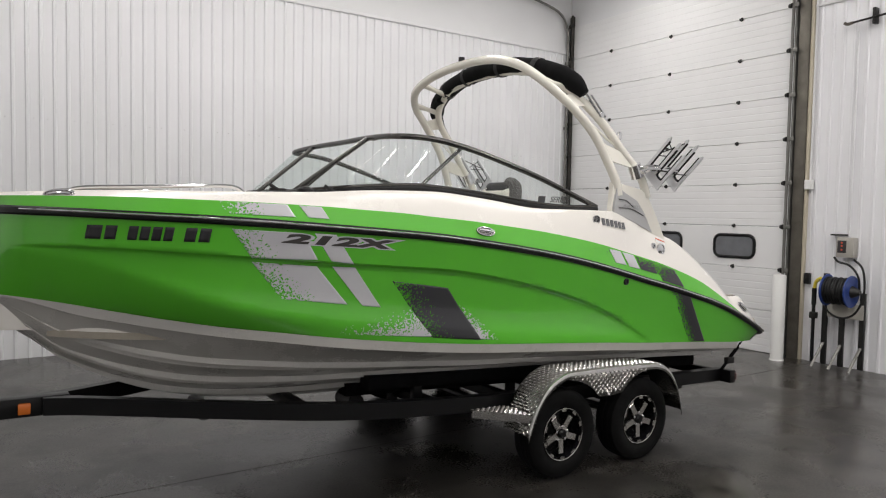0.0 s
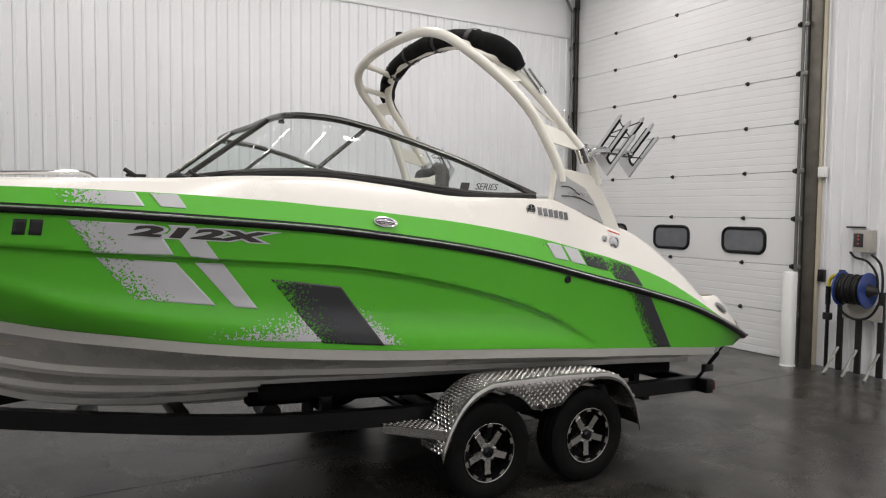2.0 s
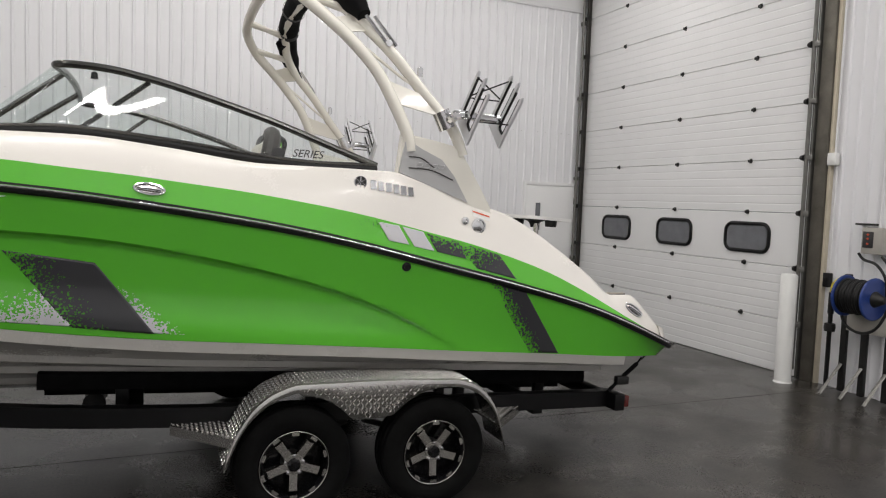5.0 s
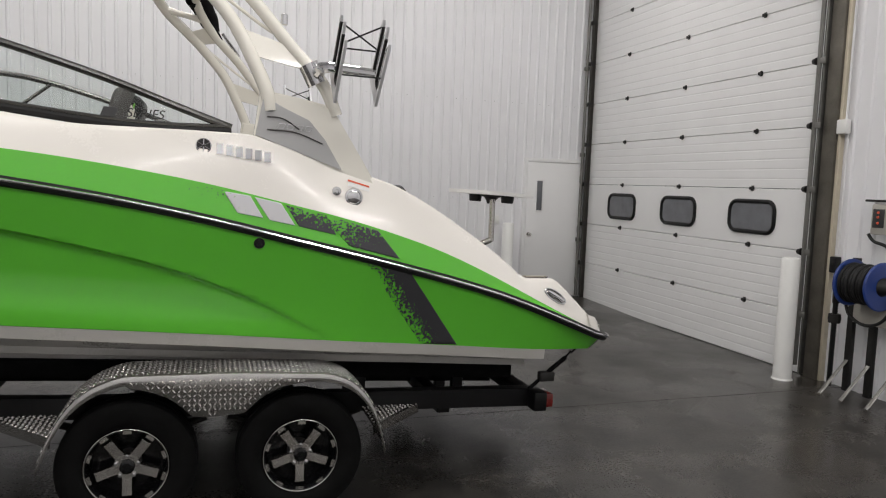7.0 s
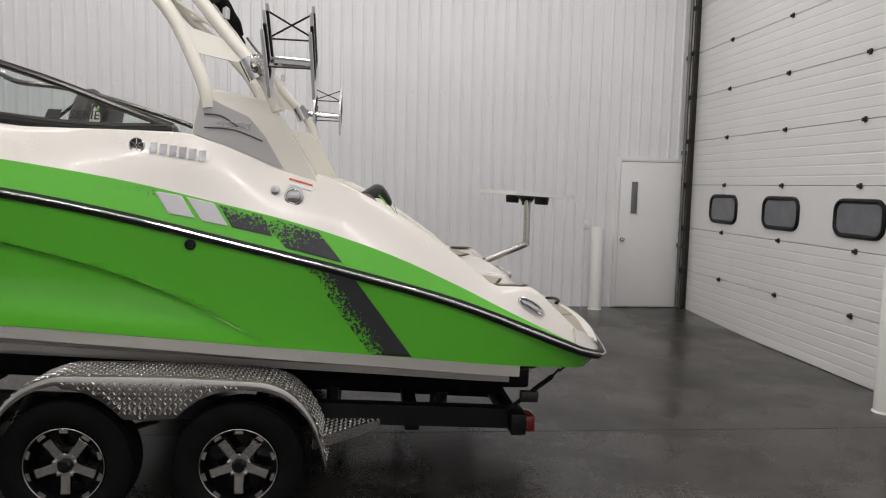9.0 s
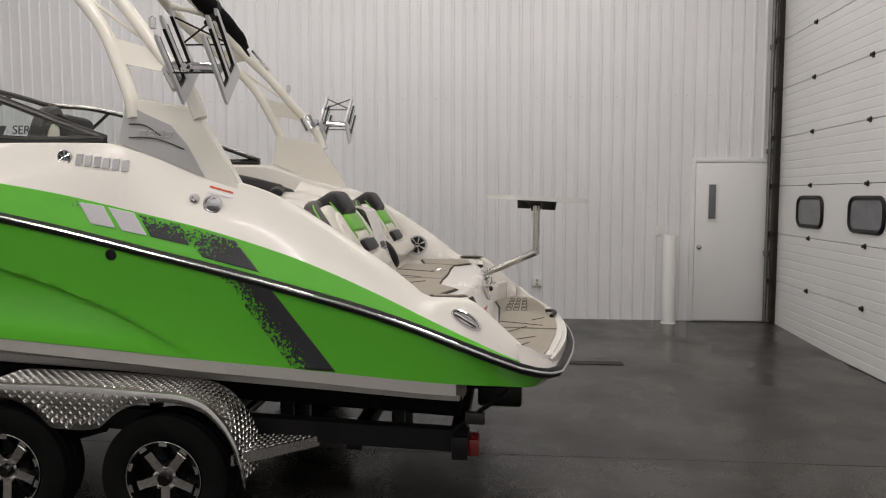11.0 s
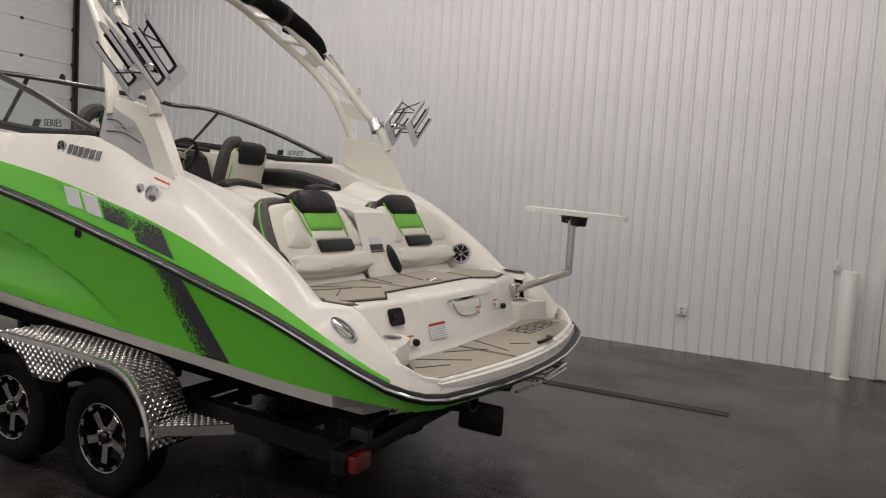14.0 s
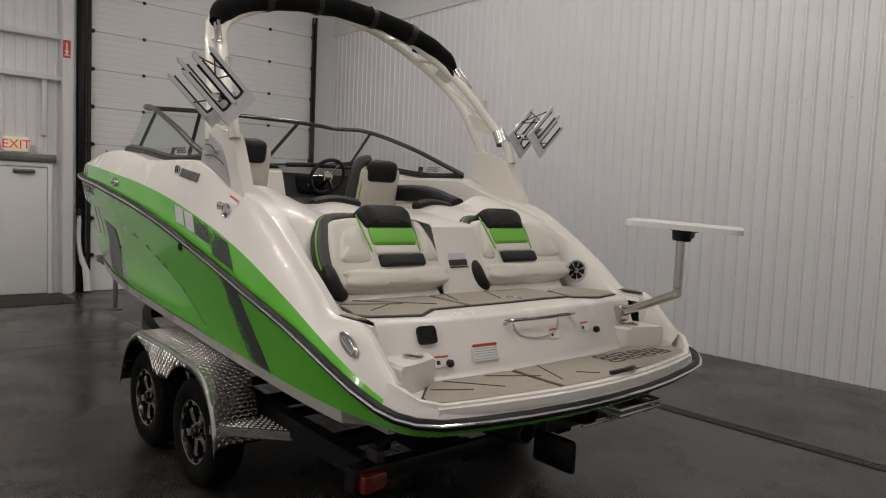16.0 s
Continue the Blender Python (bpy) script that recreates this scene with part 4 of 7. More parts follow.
for side in (port, star):
    web(2.35, 2.50, 2.295, 2.42, side)
    web(2.74, 2.82, 2.77, 2.87, side)
    rung(2.95, 2.91, side)
    rung(3.10, 3.04, side)
    part("tower_stay", tubed(spline([side(FS[at_height(FS, 2.72)].x + 0.03, 1.02, 2.715), side(4.07, 1.06, 2.53), side(4.16, 1.085, 2.475)], 5), 0.009, 8), M["tower"], tower)
    # moulded foot: a wide leg with an inset grey panel
    sgn = 1 if side is port else -1
    foot = [(4.055, 1.945), (4.085, 2.185), (4.25, 2.16), (4.44, 2.13), (4.475, 2.075), (4.58, 1.91), (4.72, 1.69), (4.62, 1.72), (4.50, 1.78), (4.40, 1.82)]
    b = bmesh.new()
    slab(b, [side(x, 1.185 - 0.05 * (z - 1.7), z) for x, z in foot], (0, sgn * 0.075, 0))
    es = [e for e in b.edges if abs((e.verts[0].co - e.verts[1].co).y) < 0.03]
    bmesh.ops.bevel(b, geom=es, offset=0.016, segments=3, affect="EDGES")
    part("tower_foot", b, M["tower"], tower, "cream moulded tower foot")
    b = bmesh.new()
    pan = [(4.065, 1.955), (4.10, 2.15), (4.20, 2.10), (4.33, 2.045), (4.41, 1.955), (4.505, 1.80)]
    slab(b, [side(x, 1.192 - 0.05 * (z - 1.7), z) for x, z in pan], (0, sgn * 0.02, 0))
    fp = part("foot_panel", b, M["grey_panel"], tower, "light grey inset panel")
    b = bmesh.new()
    for z0, xa, xb in ((1.975, 4.12, 4.40), (2.04, 4.12, 4.28)):
        tube(b, spline([side(xa, 1.195 - 0.05 * (z0 - 1.7), z0 + 0.01), side((xa + xb) / 2, 1.195 - 0.05 * (z0 - 1.7), z0 + 0.004), side(xb, 1.195 - 0.05 * (z0 - 1.75), z0 - 0.045)], 5), 0.0035, 6)
    part("panel_line", b, M["vinyl_grey"], fp)
    b = bmesh.new()
    for k in range(4):
        tube(b, [side(4.17 + 0.045 * k, 1.182, 1.995 - 0.002 * k), side(4.20 + 0.045 * k, 1.182, 1.995 - 0.002 * k), side(4.21 + 0.045 * k, 1.182, 2.018 - 0.002 * k), side(4.18 + 0.045 * k, 1.182, 2.018 - 0.002 * k)], 0.002, 6, closed=True)
    part("panel_mark", b, M["silver"], fp)
    b = bmesh.new()
    lathe(b, [(0, 0.001), (0, 0.018), (0.05, 0.018), (0.06, 0.001)], RS[at_height(RS, 2.50)] * 1, "z", 12)
    for v in b.verts:
        v.co = side(v.co.x + 0.04, v.co.y, v.co.z + 0.02)
    part("tower_light", b, M["chrome"], tower)

# rolled black canvas on top of the arch, with its stainless end brackets
C = [(3.86, 1.02, 2.85), (3.815, 0.965, 2.93), (3.77, 0.85, 3.015), (3.735, 0.65, 3.09), (3.71, 0.4, 3.145), (3.70, 0.2, 3.165), (3.70, 0, 3.175)]
pts = spline([port(*p) for p in C] + [star(*p) for p in C[::-1][1:]], 9)
rs = [(0.045 + 0.03 * smooth(0, 10, min(i, len(pts) - 1 - i))) * (1 + 0.10 * noise.noise(p * 7)) for i, p in enumerate(pts)]
part("rolled_canopy", tubed(pts, rs, 14), M["canvas"], tower, "rolled black canvas sun canopy")
for side in (port, star):
    b = bmesh.new()
    for d in (0, 0.05):
        tube(b, [side(3.87 + d, 1.03, 2.85), side(4.00 + d, 1.065, 2.69)], 0.011, 8)
    lathe(b, [(-0.02, 0.001), (-0.02, 0.02), (0.02, 0.02), (0.02, 0.001)], side(4.0, 1.065, 2.70), "y", 12)
    part("canopy_bracket", b, M["chrome"], tower, "stainless canopy bracket")
    # canvas flap that hangs down inside the starboard leg
b = tubed(spline([star(3.70, 0.72, 3.00), star(3.76, 0.88, 2.96), star(3.83, 0.96, 2.88), star(3.89, 1.0, 2.78)], 6), [0.05] * 6 + [0.055] * 6 + [0.045] * 7, 10, flat=0.6)
part("canopy_end", b, M["canvas"], tower)
for v in (0.62, 0.2, -0.3, -0.66):
    i = min(range(len(pts)), key=lambda k: abs(pts[k].y - (YC - v)))
    b = bmesh.new()
    tube(b, [pts[i - 1] + Vector((0, 0, 0.0)), pts[i + 1]], 0.084, 14, caps=False)
    part("canopy_strap", b, M["vinyl_black"], tower)
part("mast_light", lathed([(0, 0.012), (0.03, 0.012), (0.03, 0.028), (0.065, 0.028), (0.07, 0.002)], (3.50, YC + 0.12, 3.21), "z", 14), M["black"], tower, "black all-round light")


def board_rack(side):
    sgn = -1 if side is port else 1
    b = bmesh.new()
    c = side(4.345, 1.135, 2.285)
    lathe(b, [(-0.055, 0.03), (-0.055, 0.052), (0.055, 0.052), (0.055, 0.03)], c, "z", 14)
    b.transform(Matrix.Translation(c) @ Matrix.Rotation(radians(-28), 4, "Y") @ Matrix.Translation(-c))
    tube(b, [c + Vector((0.02, sgn * 0.03, 0)), c + Vector((0.03, sgn * 0.11, 0.02)), c + Vector((0.06, sgn * 0.15, 0.02)), c + Vector((0.29, sgn * 0.16, 0.01))], [0.034, 0.03, 0.026, 0.022], 10)
    rack = part("board_rack", b, M["chrome"], tower, "polished aluminium board rack with black padded forks")
    for x in (4.435, 4.645):
        up, outw = Vector((0, sgn * 0.72, 0.69)), Vector((0, sgn * 0.69, -0.72))
        o = side(x, 1.23, 2.25)
        f = bmesh.new()
        for k in (-0.10, 0.0, 0.10):
            ln = 0.35 - abs(k) * 0.3
            a = o + outw * (k - 0.012)
            slab(f, [a, a + outw * 0.024, a + outw * 0.024 + up * (ln - 0.02), a + outw * 0.012 + up * ln, a + up * (ln - 0.02)], (0.014, 0, 0))
        a = o + outw * -0.115 + up * -0.05
        slab(f, [a, a + outw * 0.23, a + outw * 0.23 + up * 0.07, a + up * 0.07], (0.014, 0, 0))
        fork = part("fork", f, M["silver"], rack, "silver fork")
        p = bmesh.new()
        for k in (-0.05, 0.05):
            u = [o + outw * (k - 0.033) + up * 0.29, o + outw * (k - 0.033) + up * 0.06, o + outw * (k - 0.02) + up * 0.03, o + outw * (k + 0.02) + up * 0.03, o + outw * (k + 0.033) + up * 0.06, o + outw * (k + 0.033) + up * 0.29]
            tube(p, [q + Vector((0.007, 0, 0)) for q in spline(u, 4)], 0.0085, 6)
        part("padding", p, M["black"], rack, "black rubber edge padding")
    up, outw = Vector((0, sgn * 0.72, 0.69)), Vector((0, sgn * 0.69, -0.72))
    o1, o2 = side(4.442, 1.23, 2.25), side(4.652, 1.23, 2.25)
    for a, b2, s2 in ((0.28, 0.14, -0.1), (0.14, 0.28, -0.1), (0.13, 0.13, -0.1), (0.12, 0.12, 0.1)):
        part("bungee", tubed([o1 + up * a + outw * s2, o2 + up * b2 + outw * s2], 0.0045, 6), M["black"], rack, "black bungee cord")


board_rack(port)
board_rack(star)


# ---- deck fittings, graphics and marks ----
def flank(x, z, off=0.0):
    """A point on the port flank, below or above the rub rail."""
    return port(x, (side_v(x, z) if z < RAIL_Z(x) else deck_v(x, z) + (0.004 * math.sin(math.pi * min(max((z - GREEN_Z(x)) / max(DECK_Z(x) - GREEN_Z(x), 0.01), 0), 1)) if z > GREEN_Z(x) else 0)) + off, z)


def decal(name, corners, mat, both=True, label="", off=0.003, fade=None, n=26):
    """A film on the hull: corners (x, z) in order; fade: the map's u at each corner."""
    for side in ((1, -1) if both else (1,)):
        b = bmesh.new()
        uv = b.loops.layers.uv.new("UVMap")
        grid, val = [], {}
        (x0, z0), (x1, z1), (x2, z2), (x3, z3) = corners
        f = fade or (1, 1, 1, 1)
        for i in range(n + 1):
            row = []
            for j in range(n + 1):
                s, t = i / n, j / n
                w = ((1 - s) * (1 - t), s * (1 - t), s * t, (1 - s) * t)
                x, z = sum(a * q for a, q in zip(w, (x0, x1, x2, x3))), sum(a * q for a, q in zip(w, (z0, z1, z2, z3)))
                p = flank(x - (x + 0.1) * BOW(x) / 3.75, z + (max(1.97 - z, 0) * BOW(x) / 4.2 if z < 1.8 else 0), off)
                if side < 0:
                    p.y = 2 * YC - p.y
                v = b.verts.new(p)
                val[v] = sum(a * q for a, q in zip(w, f))
                row.append(v)
            grid.append(row)
        for i in range(n):
            for j in range(n):
                fc = b.faces.new((grid[i][j], grid[i + 1][j], grid[i + 1][j + 1], grid[i][j + 1]))
                for lp in fc.loops:
                    lp[uv].uv = (val[lp.vert], 0)
        ob = part(name, b, mat, boat, label, sharp=60)
        md = ob.modifiers.new("thickness", "SOLIDIFY")
        md.thickness, md.offset = 0.001, 0


S_, K_ = M["splash_silver"], M["splash_dark"]
SL, DK = "silver vinyl graphic with a speckled edge", "charcoal vinyl graphic with a speckled edge"
decal("graphic", [(1.10, 1.918), (1.47, 1.911), (1.512, 1.842), (1.16, 1.852)], S_, label=SL, fade=(0.3, 1.2, 1.2, 0.45))
decal("graphic", [(1.534, 1.909), (1.66, 1.904), (1.702, 1.836), (1.583, 1.842)], S_, label=SL, fade=(0.72, 1.1, 1.1, 0.9))
decal("graphic", [(1.174, 1.758), (1.551, 1.745), (1.645, 1.588), (1.287, 1.590)], S_, label=SL, fade=(0.62, 1.2, 1.2, 0.62))
decal("graphic", [(1.613, 1.745), (1.736, 1.74), (1.858, 1.565), (1.724, 1.580)], S_, label=SL, fade=(1.1, 1.1, 1.1, 1.1))
decal("graphic", [(1.303, 1.566), (1.661, 1.545), (1.862, 1.309), (1.474, 1.345)], S_, label=SL, fade=(0.66, 1.2, 1.1, 0.45))
decal("graphic", [(1.75, 1.545), (1.888, 1.54), (2.074, 1.287), (1.954, 1.300)], S_, label=SL, fade=(1.1, 1.1, 1.1, 1.1))
decal("graphic", [(1.90, 1.21), (2.26, 1.29), (2.43, 1.085), (1.80, 1.125)], S_, label=SL, fade=(0.22, 0.3, 0.98, 0.35))
decal("graphic", [(2.62, 1.29), (2.73, 1.26), (3.0, 1.035), (2.79, 1.05)], S_, label=SL, fade=(0.45, 0.2, 0.2, 0.95))
decal("graphic", [(2.133, 1.455), (2.524, 1.405), (2.799, 1.046), (2.425, 1.080)], K_, label=DK, fade=(0.52, 1.2, 1.2, 0.66), off=0.005)
decal("graphic", [(4.628, 1.335), (4.872, 1.275), (5.168, 0.876), (4.958, 0.886)], K_, label=DK, fade=(0.42, 1.25, 1.25, 0.5))
decal("graphic", [(3.922, 1.668), (4.044, 1.650), (4.107, 1.545), (3.986, 1.565)], S_, label=SL, fade=(0.75, 1.0, 1.0, 1.0))
decal("graphic", [(4.065, 1.645), (4.191, 1.620), (4.262, 1.512), (4.138, 1.535)], S_, label=SL, fade=(0.85, 1.1, 1.1, 1.1))
decal("graphic", [(4.215, 1.612), (4.42, 1.568), (4.47, 1.470), (4.281, 1.508)], K_, label=DK, fade=(0.55, 0.5, 0.95, 1.05))
decal("graphic", [(4.38, 1.578), (4.69, 1.496), (4.81, 1.352), (4.54, 1.415)], K_, label=DK, fade=(0.4, 0.75, 1.2, 0.72))
decal("graphic", [(3.45, 1.735), (3.92, 1.672), (3.99, 1.58), (3.74, 1.63)], K_, label=DK, fade=(0.22, 0.48, 0.3, 0.1))

# registration as plain dark bars, model mark as plain slanted shapes
xs = 0.47
for w, gap in ((0.075, 0.015), (0.055, 0.055), (0.045, 0.012), (0.045, 0.012), (0.045, 0.012), (0.045, 0.055), (0.055, 0.015), (0.055, 0.0)):
    decal("registration_bar", [(xs + 0.01, 1.756), (xs + w + 0.01, 1.756), (xs + w, 1.676), (xs, 1.676)], M["ink"], label="dark registration bar on the bow", n=4)
    xs += w + gap
for grow, off, mat_ in ((0.0085, 0.005, "silver"), (0.0, 0.0065, "vinyl_grey")):
    cu = bpy.data.curves.new("model_mark", "FONT")
    cu.body, cu.size, cu.shear, cu.align_x, cu.align_y, cu.offset, cu.space_character = "212X", 0.105, 0.2, "CENTER", "CENTER", 0.006 + grow, 1.06
    tmp = bpy.data.objects.new("model_mark", cu)
    scene.collection.objects.link(tmp)
    flat_mesh = bpy.data.meshes.new_from_object(tmp)
    bpy.data.objects.remove(tmp)
    for side in (1, -1):
        b = bmesh.new()
        b.from_mesh(flat_mesh)
        bmesh.ops.triangulate(b, faces=b.faces[:])
        bmesh.ops.subdivide_edges(b, edges=[e for e in b.edges if e.calc_length() > 0.03], cuts=2)
        for v in b.verts:
            x = 1.745 + v.co.x * 2.5 * side
            z = 1.703 + v.co.y * 0.66 - 0.05 * (x - 1.745)
            x -= (x + 0.1) * BOW(x) / 3.75
            q = flank(x, z, off)
            v.co = q if side > 0 else Vector((q.x, 2 * YC - q.y, q.z))
        part("model_mark", b, M[mat_], boat, "slanted dark model mark with a silver outline", sharp=60)

# maker's badge and plain chrome bars for the name
for side in (port, star):
    sgn = -1 if side is port else 1

    def on(x, z, o=0.0, side=side):
        p = flank(x, z, o)
        return p if side is port else Vector((p.x, 2 * YC - p.y, p.z))
    b = bmesh.new()
    lathe(b, [(0, 0.002), (0.0, 0.036), (sgn * 0.006, 0.036), (sgn * 0.008, 0.030), (sgn * 0.006, 0.028), (sgn * 0.006, 0.001)], on(3.82, 1.882, -0.001), "y", 28)
    badge = part("badge", b, M["ink"], boat, "round black badge with chrome spokes")
    b = bmesh.new()
    c = on(3.82, 1.882, 0.006)
    for a in range(6):
        d = Vector((math.cos(radians(60 * a + 30)), 0, math.sin(radians(60 * a + 30))))
        tube(b, [c + d * 0.005, c + d * 0.032], 0.003, 6)
    tube(b, [c + Vector((0.034 * math.cos(t * 0.2618), 0, 0.034 * math.sin(t * 0.2618))) for t in range(24)], 0.003, 6, closed=True)
    part("badge_ring", b, M["chrome"], badge)
    for k in range(6):
        x0 = 3.876 + k * 0.0455
        z0 = 1.899 - 0.007 * k * 0.8
        b = slabbed([on(x0 + 0.004, z0, 0.0), on(x0 + 0.036, z0, 0.0), on(x0 + 0.036, z0 - 0.052, 0.0), on(x0 + 0.004, z0 - 0.052, 0.0)], (0, sgn * 0.006, 0))
        part("name_bar", b, M["badge_grey"], boat, "plain chrome bar of the maker's name")
    # fuel cap, vent, thru-hull, warning label
    b = bmesh.new()
    c = on(4.563, 1.665, 0.006)
    lathe(b, [(-sgn * 0.004, 0.002), (-sgn * 0.004, 0.047), (sgn * 0.008, 0.045), (sgn * 0.010, 0.036), (sgn * 0.006, 0.034), (sgn * 0.009, 0.026), (sgn * 0.012, 0.002)], c, "y", 28)
    part("fuel_cap", b, M["chrome"], boat, "round chrome fuel filler cap")
    b = bmesh.new()
    lathe(b, [(-sgn * 0.004, 0.002), (-sgn * 0.004, 0.024), (sgn * 0.01, 0.022), (sgn * 0.012, 0.010), (sgn * 0.006, 0.009), (sgn * 0.006, 0.001)], on(4.473, 1.692, 0.005), "y", 20)
    part("vent", b, M["chrome"], boat, "small round chrome vent")
    b = bmesh.new()
    lathe(b, [(-sgn * 0.01, 0.001), (-sgn * 0.01, 0.028), (sgn * 0.007, 0.026), (sgn * 0.008, 0.016), (sgn * 0.003, 0.013), (sgn * 0.003, 0.001)], on(4.089, 1.42, 0.0), "y", 18)
    part("drain_fitting", b, M["black"], boat, "black through-hull drain fitting")
    b = slabbed([on(4.535, 1.755, 0.003), on(4.65, 1.725, 0.003), on(4.65, 1.695, 0.003), on(4.535, 1.722, 0.003)], (0, sgn * 0.001, 0))
    lab_ = part("warning_label", b, M["label_white"], boat, "white warning label with an orange strip")
    part("label_strip", slabbed([on(4.535, 1.756, 0.005), on(4.65, 1.726, 0.005), on(4.65, 1.717, 0.005), on(4.535, 1.746, 0.005)], (0, sgn * 0.001, 0)), M["label_red"], lab_)

    def cleat(x, z, ln, tilt, off=0.0):
        c = on(x, z, off)
        d = (on(x + 0.03, z - 0.03 * math.tan(radians(tilt)), off) - on(x - 0.03, z + 0.03 * math.tan(radians(tilt)), off)).normalized()
        o = Vector((0, sgn, 0.3)).normalized()
        b = bmesh.new()
        u = d.cross(o).normalized()
        ring = [c + d * (ln * math.cos(t * math.pi / 12)) + u * (0.026 * math.sin(t * math.pi / 12)) + o * 0.004 for t in range(24)]
        tube(b, ring, 0.007, 8, closed=True)
        tube(b, [c - d * ln * 0.78 + o * 0.008, c - d * ln * 0.3 + o * 0.016, c + d * ln * 0.3 + o * 0.016, c + d * ln * 0.78 + o * 0.008], 0.010, 10)
        cl = part("cleat", b, M["chrome"], boat, "chrome pop-up cleat")
        b = bmesh.new()
        b.faces.new([b.verts.new(c + d * (ln * math.cos(t * math.pi / 12)) * 0.97 + u * (0.024 * math.sin(t * math.pi / 12)) + o * 0.003) for t in range(24)])
        part("cleat_dish", b, M["steel"], cl)
    cleat(0.32, 1.928, 0.085, -2)
    cleat(2.735, 1.782, 0.07, 6)
    cleat(5.785, 1.135, 0.075, 30)


# ---- aft seats, helm and cockpit ----
def cushion(bm, m, w0, w1, u0, u1, n0, n1, bevel=0.03):
    b = boxed((w0, u0, n0), (w1, u1, n1), min(bevel, (n1 - n0) * 0.48, (u1 - u0) * 0.45), segments=4)
    b.transform(m)
    me = bpy.data.meshes.new("tmp")
    b.to_mesh(me)
    b.free()
    bm.from_mesh(me)
    bpy.data.meshes.remove(me)
    return bm


def frame_at(o, w, u, n):
    return Matrix(((w[0], u[0], n[0], o[0]), (w[1], u[1], n[1], o[1]), (w[2], u[2], n[2], o[2]), (0, 0, 0, 1)))


def padded(m, ring, n0, n1, puff=0.05, steps=5):
    """Upholstered pad: closed outline in (w, u), full edge that rolls over to a crowned face."""
    bm = bmesh.new()
    cw, cu = sum(p[0] for p in ring) / len(ring), sum(p[1] for p in ring) / len(ring)
    rows = [[m @ Vector((w, u, n0)) for w, u in ring]]
    for k in range(steps + 1):
        f = 0.5 * math.pi * k / steps
        inset = puff * (1 - math.cos(f))
        line = []
        for w, u in ring:
            d = math.hypot(w - cw, u - cu)
            g = max(0.0, 1 - inset / d)
            line.append(m @ Vector((cw + (w - cw) * g, cu + (u - cu) * g, n1 - puff + puff * math.sin(f))))
        rows.append(line)
    for g0 in (0.7, 0.4, 0.15):
        rows.append([m @ Vector((cw + (w - cw) * g0, cu + (u - cu) * g0, n1 + 0.012 * (1 - g0))) for w, u in ring])
    vs = loft(bm, rows, close=True)
    bm.faces.new(vs[-1])
    bmesh.ops.recalc_face_normals(bm, faces=bm.faces[:])
    return bm


def oval(pts, n=5):
    """Closed smooth outline through (w, u) points."""
    out = []
    for k in range(len(pts)):
        p0, p1, p2, p3 = (pts[(k + j - 1) % len(pts)] for j in range(4))
        for i in range(n):
            t = i / n
            out.append(tuple(0.5 * (2 * p1[c] + (p2[c] - p0[c]) * t + (2 * p0[c] - 5 * p1[c] + 4 * p2[c] - p3[c]) * t * t + (3 * p1[c] - p0[c] - 3 * p2[c] + p3[c]) * t ** 3) for c in (0, 1)))
    return out


